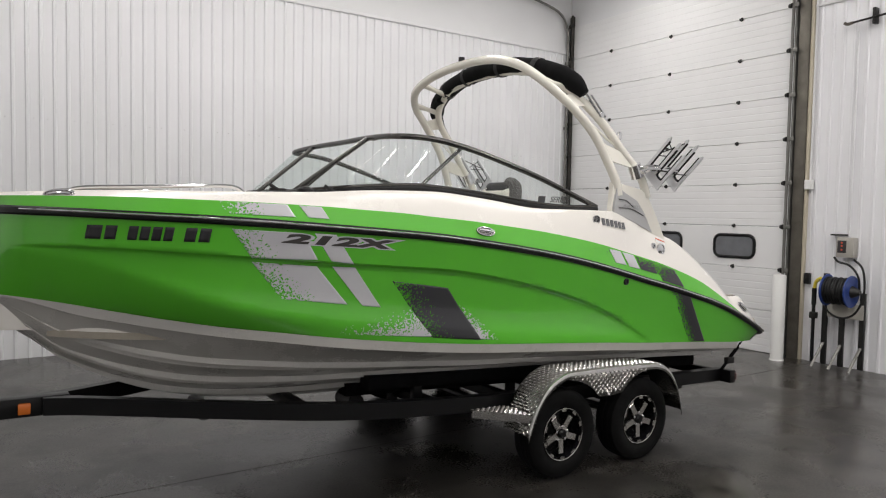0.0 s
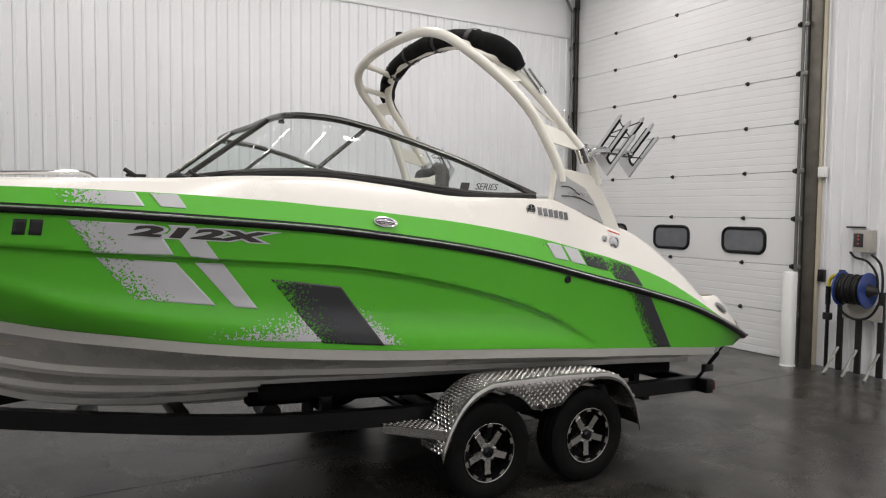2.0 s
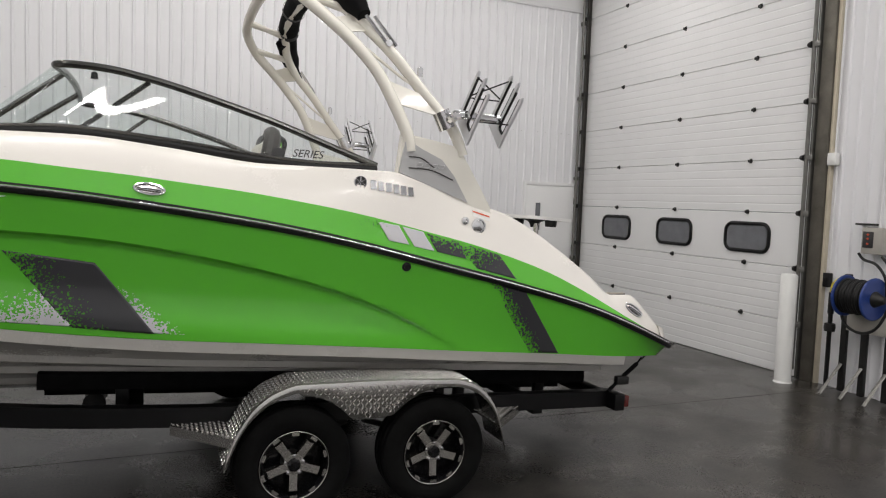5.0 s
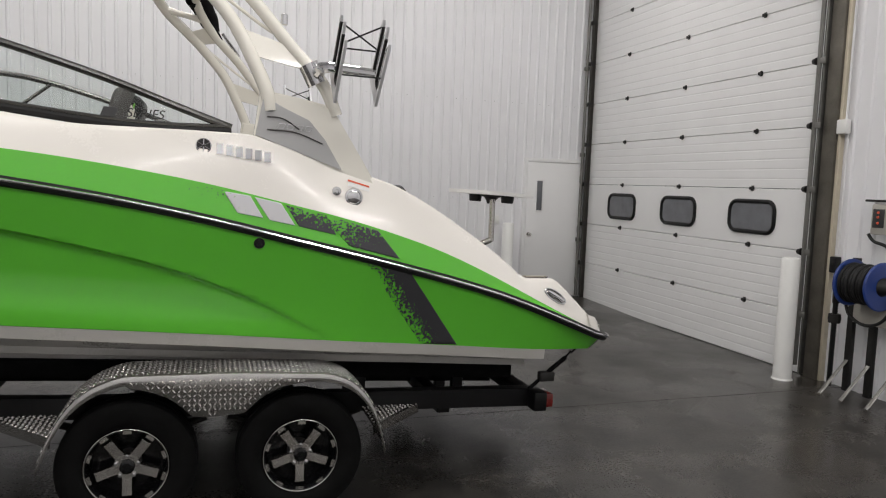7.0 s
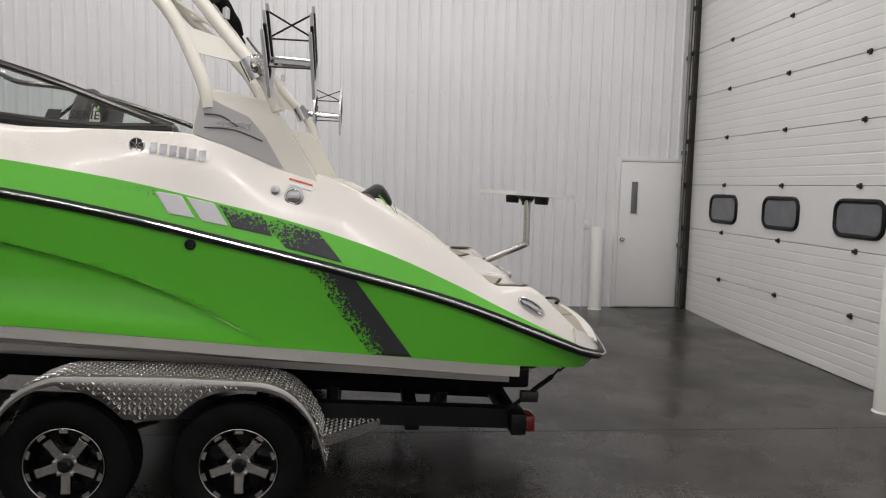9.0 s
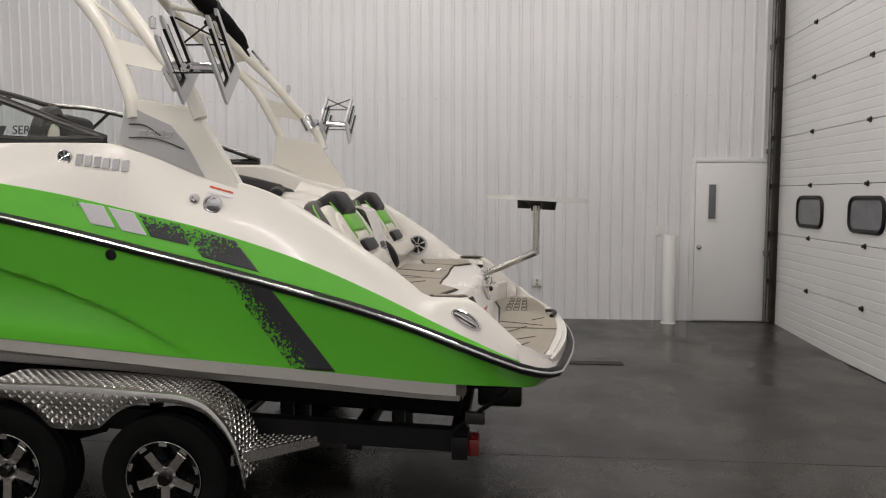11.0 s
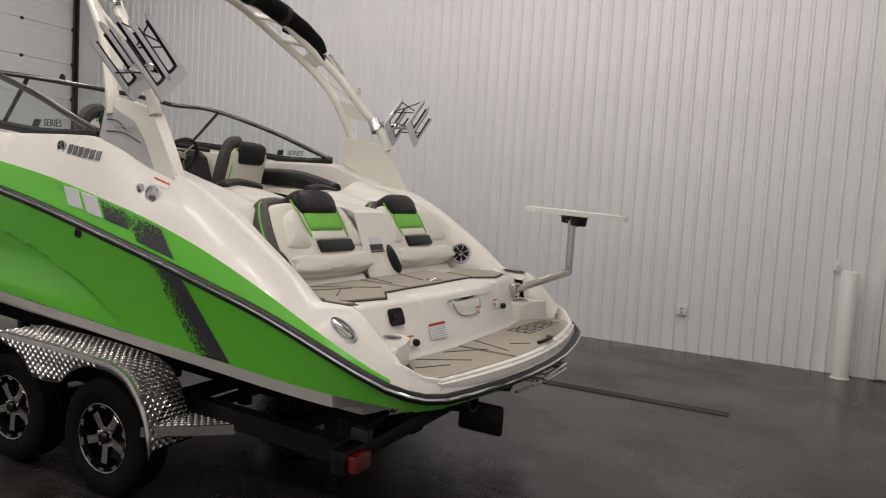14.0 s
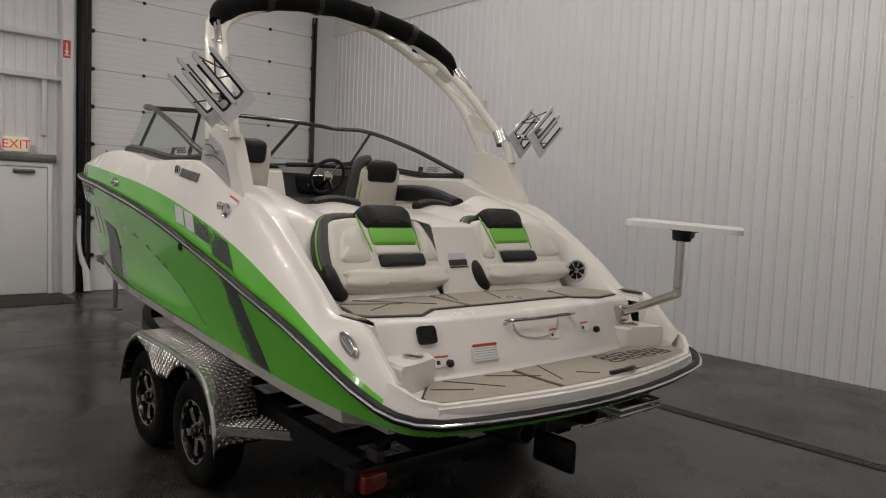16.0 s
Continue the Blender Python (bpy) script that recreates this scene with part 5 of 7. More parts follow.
def aft_seat(v, lo, hi):
    """Aft-facing lounge back that leans forward, its dark bolster on the port side."""
    lean = radians(33)
    m = frame_at((5.20, YC - v, 1.175), (0, 1, 0), (-math.sin(lean), 0, math.cos(lean)), (math.cos(lean), 0, math.sin(lean)))
    q = lambda w, u, n: m @ Vector((w, u, n))
    ring = oval([(lo + 0.05, 0.075), (0.0, 0.055), (hi - 0.05, 0.075), (hi, 0.13), (hi, 0.27), (hi - 0.02, 0.42), (hi - 0.085, 0.505), (0.02, 0.545), (lo + 0.12, 0.52), (lo + 0.045, 0.43), (lo + 0.01, 0.28), (lo + 0.01, 0.14)])
    seat = part("aft_seat", padded(m, ring, -0.14, 0.095, 0.055), M["vinyl"], boat, "off-white vinyl aft lounge seat with black and lime inserts", sharp=60)
    part("lower_pad", padded(m, oval([(lo + 0.09, 0.085), (0.0, 0.07), (hi - 0.03, 0.085), (hi - 0.01, 0.13), (hi - 0.03, 0.18), (0.0, 0.188), (lo + 0.09, 0.18), (lo + 0.07, 0.14)]), 0.0, 0.118, 0.035), M["vinyl"], seat, sharp=60)
    part("wing_pad", padded(m, oval([(0.20, 0.23), (hi - 0.035, 0.235), (hi - 0.03, 0.31), (hi - 0.07, 0.45), (0.225, 0.50), (0.195, 0.34)]), 0.0, 0.112, 0.03), M["vinyl"], seat, sharp=60)
    part("wing_pad", padded(m, oval([(-0.18, 0.23), (lo + 0.08, 0.235), (lo + 0.085, 0.30), (lo + 0.13, 0.42), (-0.19, 0.475), (-0.17, 0.34)]), 0.0, 0.112, 0.03), M["vinyl"], seat, sharp=60)
    part("seat_base", cushion(bmesh.new(), m, lo + 0.03, hi - 0.05, -0.10, 0.075, -0.16, 0.05, 0.03), M["gel"], seat)
    path = spline([q(lo + 0.03, 0.12, 0.035), q(lo - 0.012, 0.20, 0.045), q(lo + 0.0, 0.32, 0.035), q(lo + 0.045, 0.445, 0.025), q(lo + 0.12, 0.535, 0.015), q(-0.14, 0.56, 0.01)], 6)
    part("bolster", tubed(path, [0.034 + 0.020 * math.sin(math.pi * k / (len(path) - 1)) for k in range(len(path))], 12), M["vinyl_grey"], seat, "charcoal vinyl side bolster")
    part("bolster_foot", tubed(spline([q(lo + 0.07, 0.055, 0.04), q(lo + 0.015, 0.08, 0.06), q(lo - 0.012, 0.16, 0.07), q(lo - 0.01, 0.225, 0.06)], 5), [0.024, 0.031, 0.036, 0.040, 0.042, 0.044, 0.046, 0.047, 0.048, 0.048, 0.048, 0.047, 0.045, 0.042, 0.037, 0.030], 12), M["vinyl_black"], seat, "black vinyl pad")
    part("piping", tubed([p + m.to_3x3() @ Vector((-0.040, 0.014, 0.030)) for p in path], 0.005, 6), M["vinyl_green"], seat, "lime piping")
    part("headrest", padded(m, oval([(-0.125, 0.445), (0.03, 0.437), (0.175, 0.445), (0.20, 0.48), (0.205, 0.55), (0.15, 0.595), (0.02, 0.605), (-0.12, 0.595), (-0.165, 0.55), (-0.155, 0.48)]), -0.05, 0.135, 0.045), M["vinyl_black"], seat, "black vinyl headrest", sharp=60)
    part("lime_panel", cushion(bmesh.new(), m, -0.135, 0.185, 0.333, 0.448, 0.02, 0.122, 0.02), M["vinyl_green"], seat, "lime vinyl panel")
    part("middle_panel", cushion(bmesh.new(), m, -0.135, 0.185, 0.268, 0.332, 0.02, 0.116, 0.016), M["vinyl"], seat)
    part("lumbar_panel", cushion(bmesh.new(), m, -0.125, 0.20, 0.195, 0.268, 0.02, 0.128, 0.014), M["vinyl_black"], seat, "black vinyl lumbar panel")
    part("piping", tubed(spline([q(-0.160, 0.29, 0.116), q(-0.178, 0.42, 0.11), q(-0.176, 0.54, 0.09)], 4), 0.005, 6), M["vinyl_green"], seat)
    part("piping", tubed(spline([q(0.185, 0.29, 0.116), q(0.202, 0.42, 0.11), q(0.200, 0.54, 0.09)], 4), 0.005, 6), M["vinyl_green"], seat)


aft_seat(0.475, -0.445, 0.355)
aft_seat(-0.515, -0.355, 0.50)
# moulded island between and in front of the seats, and sloping shoulders beside them
b = bmesh.new()
loft(b, [[port(x, v, z) for x, z in ((5.24, 1.21), (5.13, 1.50), (5.085, 1.615), (5.06, 1.632), (4.45, 1.70), (4.36, 1.67), (4.32, 1.13))] for v in (0.16, 0.08, 0.0, -0.10, -0.19)])
part("centre_console", b, M["gel"], boat, "warm white moulded step between the aft seats")
b = bmesh.new()
rows = []
for k in range(37):
    v = -1.05 + 2.10 * k / 36
    lift = 0.03 * abs(v) + 0.055 * math.exp(-((v - 0.40) / 0.22) ** 2) + 0.055 * math.exp(-((v + 0.48) / 0.22) ** 2)
    full = smooth(0.58, 0.92, abs(v))
    rows.append([port(x, v, z + lift + (max(0.0, DECK_Z(x) - 0.04 - z - lift) * full if 1.4 < z and x > 4.32 else 0)) for x, z in ((5.12, 1.215), (5.04, 1.32), (4.95, 1.46), (4.88, 1.55), (4.78, 1.60), (4.50, 1.655), (4.36, 1.665), (4.30, 1.63), (4.29, 1.13))])
loft(b, rows)
part("engine_cover", b, M["gel"], boat, "warm white engine cover moulding", sharp=50)
part("cover_inset", slabbed([port(4.93, 0.10, 1.630), port(4.93, -0.11, 1.630), port(4.80, -0.10, 1.648), port(4.80, 0.09, 1.648)], (0, 0, 0.006)), M["grey_panel"], boat, "grey tread inset")
for z, w_, m_, nm in ((1.44, 0.07, "silver", "name_bar"), (1.40, 0.075, "ink", "dealer_bar"), (1.375, 0.075, "ink", "dealer_bar")):
    xx = 5.24 - (z - 1.21) * 0.379 + 0.004
    hh = 0.018 if z != 1.375 else 0.004
    part(nm, slabbed([port(xx, w_, z - hh), port(xx, -w_, z - hh), port(xx - hh * 0.8, -w_, z + hh), port(xx - hh * 0.8, w_, z + hh)], (0.004, 0, 0.002)), M[m_], boat, "plain bar of a maker's mark")
for v0, v1 in ((0.56, 0.20), (-0.28, -0.62)):
    pth = spline([port(4.36, v0, 1.715), port(4.33, (v0 + v1) / 2, 1.74), port(4.36, v1, 1.715)], 6)
    bench = part("bench_bolster", tubed(pth, [0.028] + [0.045] * (len(pth) - 2) + [0.028], 12, flat=0.8), M["vinyl_black"], boat, "black vinyl bench bolster")
    part("piping", tubed([p + Vector((0.042, 0, -0.022)) for p in pth], 0.005, 6), M["vinyl_green"], bench)
# starboard lounge back rest
b = bmesh.new()
tube(b, spline([star(3.35, 0.84, 1.80), star(3.8, 0.86, 1.80), star(4.2, 0.84, 1.72)], 6), 0.07, 12)
part("side_backrest", b, M["vinyl_black"], boat, "black and white vinyl lounge back rest")
b = boxed((3.3, YC + 0.74, 1.3), (4.25, YC + 0.93, 1.72), 0.05, segments=3)
part("side_cushion", b, M["vinyl"], boat)


def helm_seat(x, v, up=0.0):
    y = YC - v
    b = boxed((x - 0.42, y - 0.24, 1.42 + up), (x + 0.05, y + 0.24, 1.56 + up), 0.05, segments=3)
    hs = part("helm_seat", b, M["vinyl"], boat, "off-white vinyl bucket seat with a black headrest", sharp=60)
    m = frame_at((x, y, 1.585 + up), (0, 1, 0), (math.sin(radians(12)), 0, math.cos(radians(12))), (math.cos(radians(12)), 0, -math.sin(radians(12))))
    b = cushion(bmesh.new(), m, -0.21, 0.21, 0.0, 0.40, -0.08, 0.06, 0.06)
    part("backrest", b, M["vinyl"], hs, sharp=60)
    part("headrest", cushion(bmesh.new(), m, -0.155, 0.155, 0.27, 0.45, -0.07, 0.085, 0.05), M["vinyl_black"], hs, "black vinyl headrest")
    part("bolster", tubed([m @ Vector(p) for p in spline([(-0.22, 0.0, -0.02), (-0.225, 0.2, -0.02), (-0.19, 0.40, -0.02), (-0.10, 0.44, -0.02)], 5)], 0.05, 10), M["vinyl_grey"], hs, "charcoal bolster")
    part("piping", tubed([m @ Vector(p) for p in spline([(-0.19, 0.02, 0.045), (-0.185, 0.22, 0.045), (-0.165, 0.38, 0.04), (-0.08, 0.445, 0.04)], 5)], 0.006, 6), M["vinyl_green"], hs)
    part("pedestal", lathed([(1.13, 0.14), (1.15, 0.13), (1.17, 0.06), (1.42 + up, 0.06), (1.43 + up, 0.1)], (x - 0.15, y, 0), "z", 16), M["black"], hs)


helm_seat(3.34, 0.60, 0.13)
helm_seat(3.44, -0.56, 0.04)
# helm console with screen and wheel, passenger console
b = bmesh.new()
loft(b, [[star(x, v, z) for x, z in ((2.40, 2.0), (2.62, 1.985), (2.70, 1.93), (2.78, 1.72), (2.88, 1.66), (2.9, 1.2), (2.8, 1.13))] for v in (0.10, 0.14, 0.4, 0.8, 0.92)])
dash = part("helm_console", b, M["black"], boat, "black helm dashboard", sharp=30)
part("screen", slabbed([star(2.712, 0.22, 1.90), star(2.712, 0.50, 1.90), star(2.768, 0.50, 1.75), star(2.768, 0.22, 1.75)], (0.01, 0, 0.004)), M["gloss_black"], dash, "dark display screen")
wm = Matrix.Translation(star(2.88, 0.45, 1.915)) @ Matrix.Rotation(radians(-62), 4, "Y")
b = bmesh.new()
tube(b, [wm @ Vector((0.165 * math.cos(a * math.pi / 16), 0.165 * math.sin(a * math.pi / 16), 0)) for a in range(32)], 0.017, 8, closed=True)
wheel = part("steering_wheel", b, M["vinyl_black"], dash, "black rimmed steering wheel with silver spokes")
b = bmesh.new()
for a in (35, 145, 270):
    d = Vector((math.sin(radians(a - 90)), math.cos(radians(a - 90)), 0))
    tube(b, [wm @ (d * 0.03), wm @ (d * 0.155)], [0.026, 0.018], 8, flat=0.35)
lathe(b, [(-0.02, 0.02), (-0.02, 0.045), (0.02, 0.04), (0.025, 0.002)], (0, 0, 0), "z", 16)
for v_ in b.verts[-64:]:
    v_.co = wm @ v_.co
part("wheel_spoke", b, M["steel"], dash, "silver steering wheel spokes")
part("steering_column", tubed([wm @ Vector((0, 0, -0.02)), star(2.76, 0.45, 1.82)], 0.03, 10), M["black"], dash)
b = bmesh.new()
loft(b, [[port(x, v, z) for x, z in ((2.45, 2.0), (2.75, 1.98), (2.85, 1.92), (2.92, 1.70), (2.95, 1.2), (2.9, 1.13))] for v in (0.92, 0.8, 0.5, 0.30, 0.26)])
part("passenger_console", b, M["gel"], boat, "warm white passenger console", sharp=30)
part("console_bezel", tubed(spline([star(2.74, 0.12, 2.0), star(2.70, 0.5, 2.015), star(2.74, 0.9, 2.0)], 5), 0.02, 8), M["vinyl_black"], dash)

# aft fittings
b = bmesh.new()
sc = star(5.26, 1.045, 1.325)
lathe(b, [(-0.03, 0.07), (-0.03, 0.082), (-0.005, 0.082), (0.0, 0.074), (-0.008, 0.066), (-0.02, 0.05), (-0.022, 0.001)], (0, 0, 0), "z", 28)
sm = Matrix.Translation(sc) @ Matrix.Rotation(radians(84), 4, "X") @ Matrix.Rotation(radians(8), 4, "Y")
b.transform(sm)
spk = part("speaker", b, M["silver"], boat, "silver rimmed round deck speaker")
b = bmesh.new()
for k in range(7):
    a = 2 * math.pi * k / 7
    slab(b, [sm @ Vector((r * math.cos(a + d), r * math.sin(a + d), -0.006)) for r, d in ((0.02, -0.35), (0.064, -0.30), (0.064, 0.30), (0.02, 0.35))], (0, -0.006, 0))
part("speaker_grille", b, M["black"], spk, "black speaker cone segments")
part("speaker_hub", lathed([(0, 0.001), (0, 0.018), (0.006, 0.015), (0.01, 0.001)], sc + Vector((0, -0.012, 0)), "z", 14), M["gloss_black"], spk)

face = lambda v, z: Vector((5.72 + arc(v) + (1.187 - z) * 0.387 + 0.002, YC - v, z))


def face_plate(name, v, z, w, h, d, mat, label="", parent=None, r=0.01):
    n = Vector((0.93, 0, 0.36))
    u = Vector((-0.36, 0, 0.93))
    c = face(v, z)
    t = (face(v - 0.05, z) - face(v + 0.05, z)).normalized()
    out = [c + t * a + u * bb for a, bb in rounded(0, 0, w, h, r, 3)]
    return part(name, slabbed(out, n * d), M[mat], parent or boat, label)


ol = face_plate("power_outlet", 0.76, 1.135, 0.105, 0.09, 0.014, "black", "black stereo remote on the transom", r=0.02)
face_plate("outlet_cover", 0.76, 1.135, 0.085, 0.03, 0.018, "gloss_black", parent=ol)
lb = face_plate("warning_label", 0.42, 1.03, 0.17, 0.085, 0.002, "label_white", "white warning label with an orange strip")
face_plate("label_strip", 0.42, 1.064, 0.166, 0.016, 0.003, "label_red", parent=lb)
for k in range(5):
    face_plate("label_line", 0.42, 1.048 - 0.012 * k, 0.15, 0.004, 0.003, "grey_panel", parent=lb, r=0.001)
for v, z, w in ((0.70, 1.01, 0.09), (-0.12, 1.075, 0.08), (-0.42, 1.085, 0.075)):
    lb = face_plate("warning_label", v, z, w, 0.055, 0.002, "label_white", "small white warning label", r=0.004)
    face_plate("label_strip", v, z + 0.021, w - 0.004, 0.010, 0.003, "label_red", parent=lb, r=0.002)
    face_plate("label_line", v + 0.02, z - 0.005, 0.02, 0.02, 0.003, "ink", parent=lb, r=0.002)
hd = tubed(spline([face(0.24, 1.165), face(0.24, 1.165) + Vector((0.035, 0, 0.01)), face(0.0, 1.165) + Vector((0.04, 0, 0.01)), face(-0.28, 1.165) + Vector((0.035, 0, 0.01)), face(-0.28, 1.165)], 5), 0.011, 8)
part("hatch_handle", hd, M["chrome"], boat, "polished stainless hatch handle")
# recess outline: crease shade drawn as a thin bar of the darkened gelcoat
b = tubed(spline([face(0.19, 1.15), face(0.15, 1.09), face(0.0, 1.065), face(-0.14, 1.09), face(-0.18, 1.15)], 5), 0.005, 6)
part("hatch_recess", b, M["gel_shade"], boat)
for v in (0.66, -0.52):
    part("knob", lathed([(0, 0.018), (0.02, 0.02), (0.03, 0.012), (0.031, 0.001)], face(v, 1.0 if v > 0 else 1.06), "x", 14), M["black"], boat, "black twist knob")
for side in (port, star):
    # moulded pods with cup holders at both ends of the step
    b = bmesh.new()
    out = spline([side(x, v, 0.918) for x, v in ((5.70, 1.03), (5.74, 0.80), (5.82, 0.755), (5.89, 0.77), (5.93, 0.84), (5.97, 0.96), (5.98, 1.04))], 4)
    slab(b, out, (0, 0, 0.137))
    es = [e for e in b.edges if min(v.co.z for v in e.verts) > 1.0]
    bmesh.ops.bevel(b, geom=es, offset=0.014, segments=3, affect="EDGES")
    pod = part("cup_pod", b, M["gel"], boat, "white moulded pod with a steel cup holder", sharp=50)
    b = bmesh.new()
    c = side(5.85, 0.875, 0)
    lathe(b, [(1.054, 0.050), (1.062, 0.050), (1.063, 0.040), (1.058, 0.037), (1.0565, 0.036)], (c.x, c.y, 0), "z", 24, False)
    part("cup_ring", b, M["steel"], pod, "stainless cup holder rim")
    part("cup_hole", lathed([(1.0545, 0.001), (1.0545, 0.037), (1.0565, 0.037), (1.0565, 0.001)], (c.x, c.y, 0), "z", 24), M["ink"], pod)
b = tubed(spline([port(6.27, -0.10, 0.945), port(6.295, -0.16, 0.955), port(6.29, -0.25, 0.955), port(6.255, -0.32, 0.945)], 5), 0.016, 8, flat=0.7)
part("ladder_strap", b, M["black"], boat, "black rubber boarding ladder strap")
part("hatch_pull", lathed([(1.224, 0.001), (1.224, 0.05), (1.229, 0.048), (1.229, 0.03), (1.226, 0.028), (1.226, 0.001)], (5.52, YC + 0.15, 0), "z", 20), M["steel"], boat, "round steel hatch pull")

# table on its bent arm
brk = star(5.80, 0.84, 1.125)
b = boxed(brk - Vector((0.03, 0.045, 0.05)), brk + Vector((0.03, 0.045, 0.05)), 0.008)
arm = part("table_arm", b, M["steel"], boat, "polished steel table arm with its bracket")
elbow, head = star(6.19, 0.82, 1.305), star(6.185, 0.825, 1.655)
part("arm_tube", tubed([brk + Vector((0.02, 0, 0.01)), elbow, elbow + Vector((0, 0, 0.04))], 0.026, 14), M["steel"], arm)
part("arm_post", tubed([elbow + Vector((0, 0, -0.015)), head], 0.026, 14), M["steel"], arm)
part("clamp_lever", tubed([brk + Vector((0.04, 0, 0.02)), brk + Vector((0.05, -0.03, 0.05))], 0.008, 8), M["chrome"], arm)
tm = Matrix.Translation(head + Vector((0, 0.03, 0.035))) @ Matrix.Rotation(radians(-0.6), 4, "X") @ Matrix.Rotation(radians(2.0), 4, "Y") @ Matrix.Rotation(radians(27), 4, "Z")
b = slabbed([(x, y, 0) for x, y in rounded(0, 0, 0.64, 0.50, 0.07)], (0, 0, 0.03))
b.transform(tm)
top_ = part("table_top", b, M["plastic_white"], arm, "white moulded cup holder table top")
b = bmesh.new()
lathe(b, [(-0.075, 0.034), (-0.05, 0.040), (-0.02, 0.062), (-0.001, 0.12)], (0, 0, 0), "z", 20)
b.transform(tm)
part("table_hub", b, M["black"], arm, "black flared hub under the table")
for y in (-0.185, 0.185):
    b = bmesh.new()
    lathe(b, [(-0.062, 0.001), (-0.062, 0.048), (-0.055, 0.053), (-0.001, 0.058)], (0, y, 0), "z", 18)
    b.transform(tm)
    part("cup_well", b, M["black"], arm, "black cup well under the table")

# under the stern: jets, fins, ladder
for v in (0.27, -0.27):
    b = lathed([(5.74, 0.085), (5.90, 0.08), (6.0, 0.068), (6.05, 0.06), (6.05, 0.05), (5.95, 0.04)], (0, YC - v, 0.63), "x", 18)
    part("jet_nozzle", b, M["black"], boat, "black jet drive nozzle")
b = boxed((5.80, YC + 0.075, 0.335), (6.09, YC + 0.10, 0.52), 0.02)
tube(b, [(5.86, YC + 0.088, 0.52), (5.86, YC + 0.088, 0.70)], 0.02, 8)
part("steering_fin", b, M["black"], boat, "black steering fin under the stern")
for z in (0.765, 0.735):
    b = tubed([port(6.0, -0.10, z), port(6.33, -0.12, z - 0.01), port(6.33, -0.48, z - 0.01), port(6.0, -0.50, z)], 0.012, 8)
    part("boarding_ladder", b, M["chrome"], boat, "folded stainless boarding ladder")
part("ladder_rung", tubed([port(6.27, -0.10, 0.70), port(6.27, -0.52, 0.70)], 0.014, 8), M["chrome"], boat)
b = tubed([port(6.2, 0.02, 0.66), port(6.3, -0.25, 0.70)], 0.008, 8)
part("steering_rod", b, M["steel"], boat)
b = bmesh.new()
lathe(b, [(0, 0.02), (0.0, 0.03), (0.03, 0.03), (0.05, 0.012)], (0.05, YC, 1.42), "x", 12)
part("bow_eye", tubed([Vector((-0.03 + 0.05 * math.cos(a * math.pi / 6), YC, 1.25 + 0.05 * math.sin(a * math.pi / 6))) for a in range(12)], 0.01, 8, closed=True), M["chrome"], boat)
b.free()

# the hull rests bow-high on the trailer
BOW_UP = 0.82
boat.matrix_world = pose(3.222, 3.653, 1.512) @ pose(0, 0, 0, 0, BOW_UP) @ pose(0, YC - 3.7, 0.45 - 1.5)

# ---- trailer ----
trailer = thing("boat_trailer", (3.9, YC, 0), "black tandem axle boat trailer with diamond plate fenders", "trailer")
BEAM = [(0.30, 0.04, 0.615), (0.5, 0.12, 0.612), (0.9, 0.34, 0.602), (1.25, 0.53, 0.592), (1.8, 0.78, 0.572), (2.3, 0.92, 0.556), (3.0, 1.02, 0.542), (3.6, 1.05, 0.534), (4.2, 1.05, 0.525), (5.78, 1.05, 0.488)]
CROSS = pchip([(p[0], p[1]) for p in BEAM])
for side in (port, star):
    pts = spline([side(*p) for p in BEAM], 6)
    b = bmesh.new()
    rows = []
    for p in pts:
        rows.append([p + Vector((0, dy, dz)) for dy, dz in ((-0.038, -0.055), (0.038, -0.055), (0.038, 0.055), (-0.038, 0.055))])
    vs = loft(b, rows, close=True)
    b.faces.new(vs[0])
    b.faces.new(vs[-1])
    part("side_rail", b, M["frame_paint"], trailer, "glossy black steel side rail")
for x, dz in ((1.75, -0.0), (2.7, -0.03), (3.5, -0.09), (4.33, -0.09), (5.2, -0.06), (5.74, 0.0)):
    z = pchip([(p[0], p[2]) for p in BEAM])(x) + dz
    part("cross_member", boxed((x - 0.04, YC - CROSS(x), z - 0.04), (x + 0.04, YC + CROSS(x), z + 0.04), 0.006), M["frame_paint"], trailer)
part("tongue", boxed((-2.3, YC - 0.05, 0.555), (0.45, YC + 0.05, 0.675), 0.006), M["frame_paint"], trailer)
part("coupler", boxed((-2.55, YC - 0.05, 0.56), (-2.28, YC + 0.05, 0.66), 0.02), M["galv"], trailer)
part("tongue_jack", lathed([(0.03, 0.09), (0.05, 0.09), (0.06, 0.03), (0.95, 0.03), (0.98, 0.02)], (-1.5, YC - 0.09, 0), "z", 14), M["galv"], trailer)
b = boxed((-0.28, YC - 0.04, 0.66), (-0.20, YC + 0.04, 1.30), 0.006)
box(b, (-0.26, YC - 0.03, 1.2), (-0.05, YC + 0.03, 1.26), 0.006)
post = part("winch_post", b, M["frame_paint"], trailer, "black winch post with a bow stop")
part("bow_roller", lathed([(-0.07, 0.02), (-0.07, 0.045), (0.07, 0.045), (0.07, 0.02)], (-0.07, YC, 1.18), "y", 14), M["black"], post)
part("winch_drum", lathed([(-0.06, 0.06), (-0.05, 0.06), (-0.05, 0.03), (0.05, 0.03), (0.05, 0.06), (0.06, 0.06)], (-0.30, YC, 1.10), "y", 16), M["galv"], post)
for x in (1.28, 2.45):
    z = 0.50 if x < 2 else 0.41
    part("keel_roller", lathed([(-0.12, 0.02), (-0.12, 0.07), (0.0, 0.05), (0.12, 0.07), (0.12, 0.02)], (x, YC, z - 0.02), "y", 16), M["black"], trailer, "black keel roller")
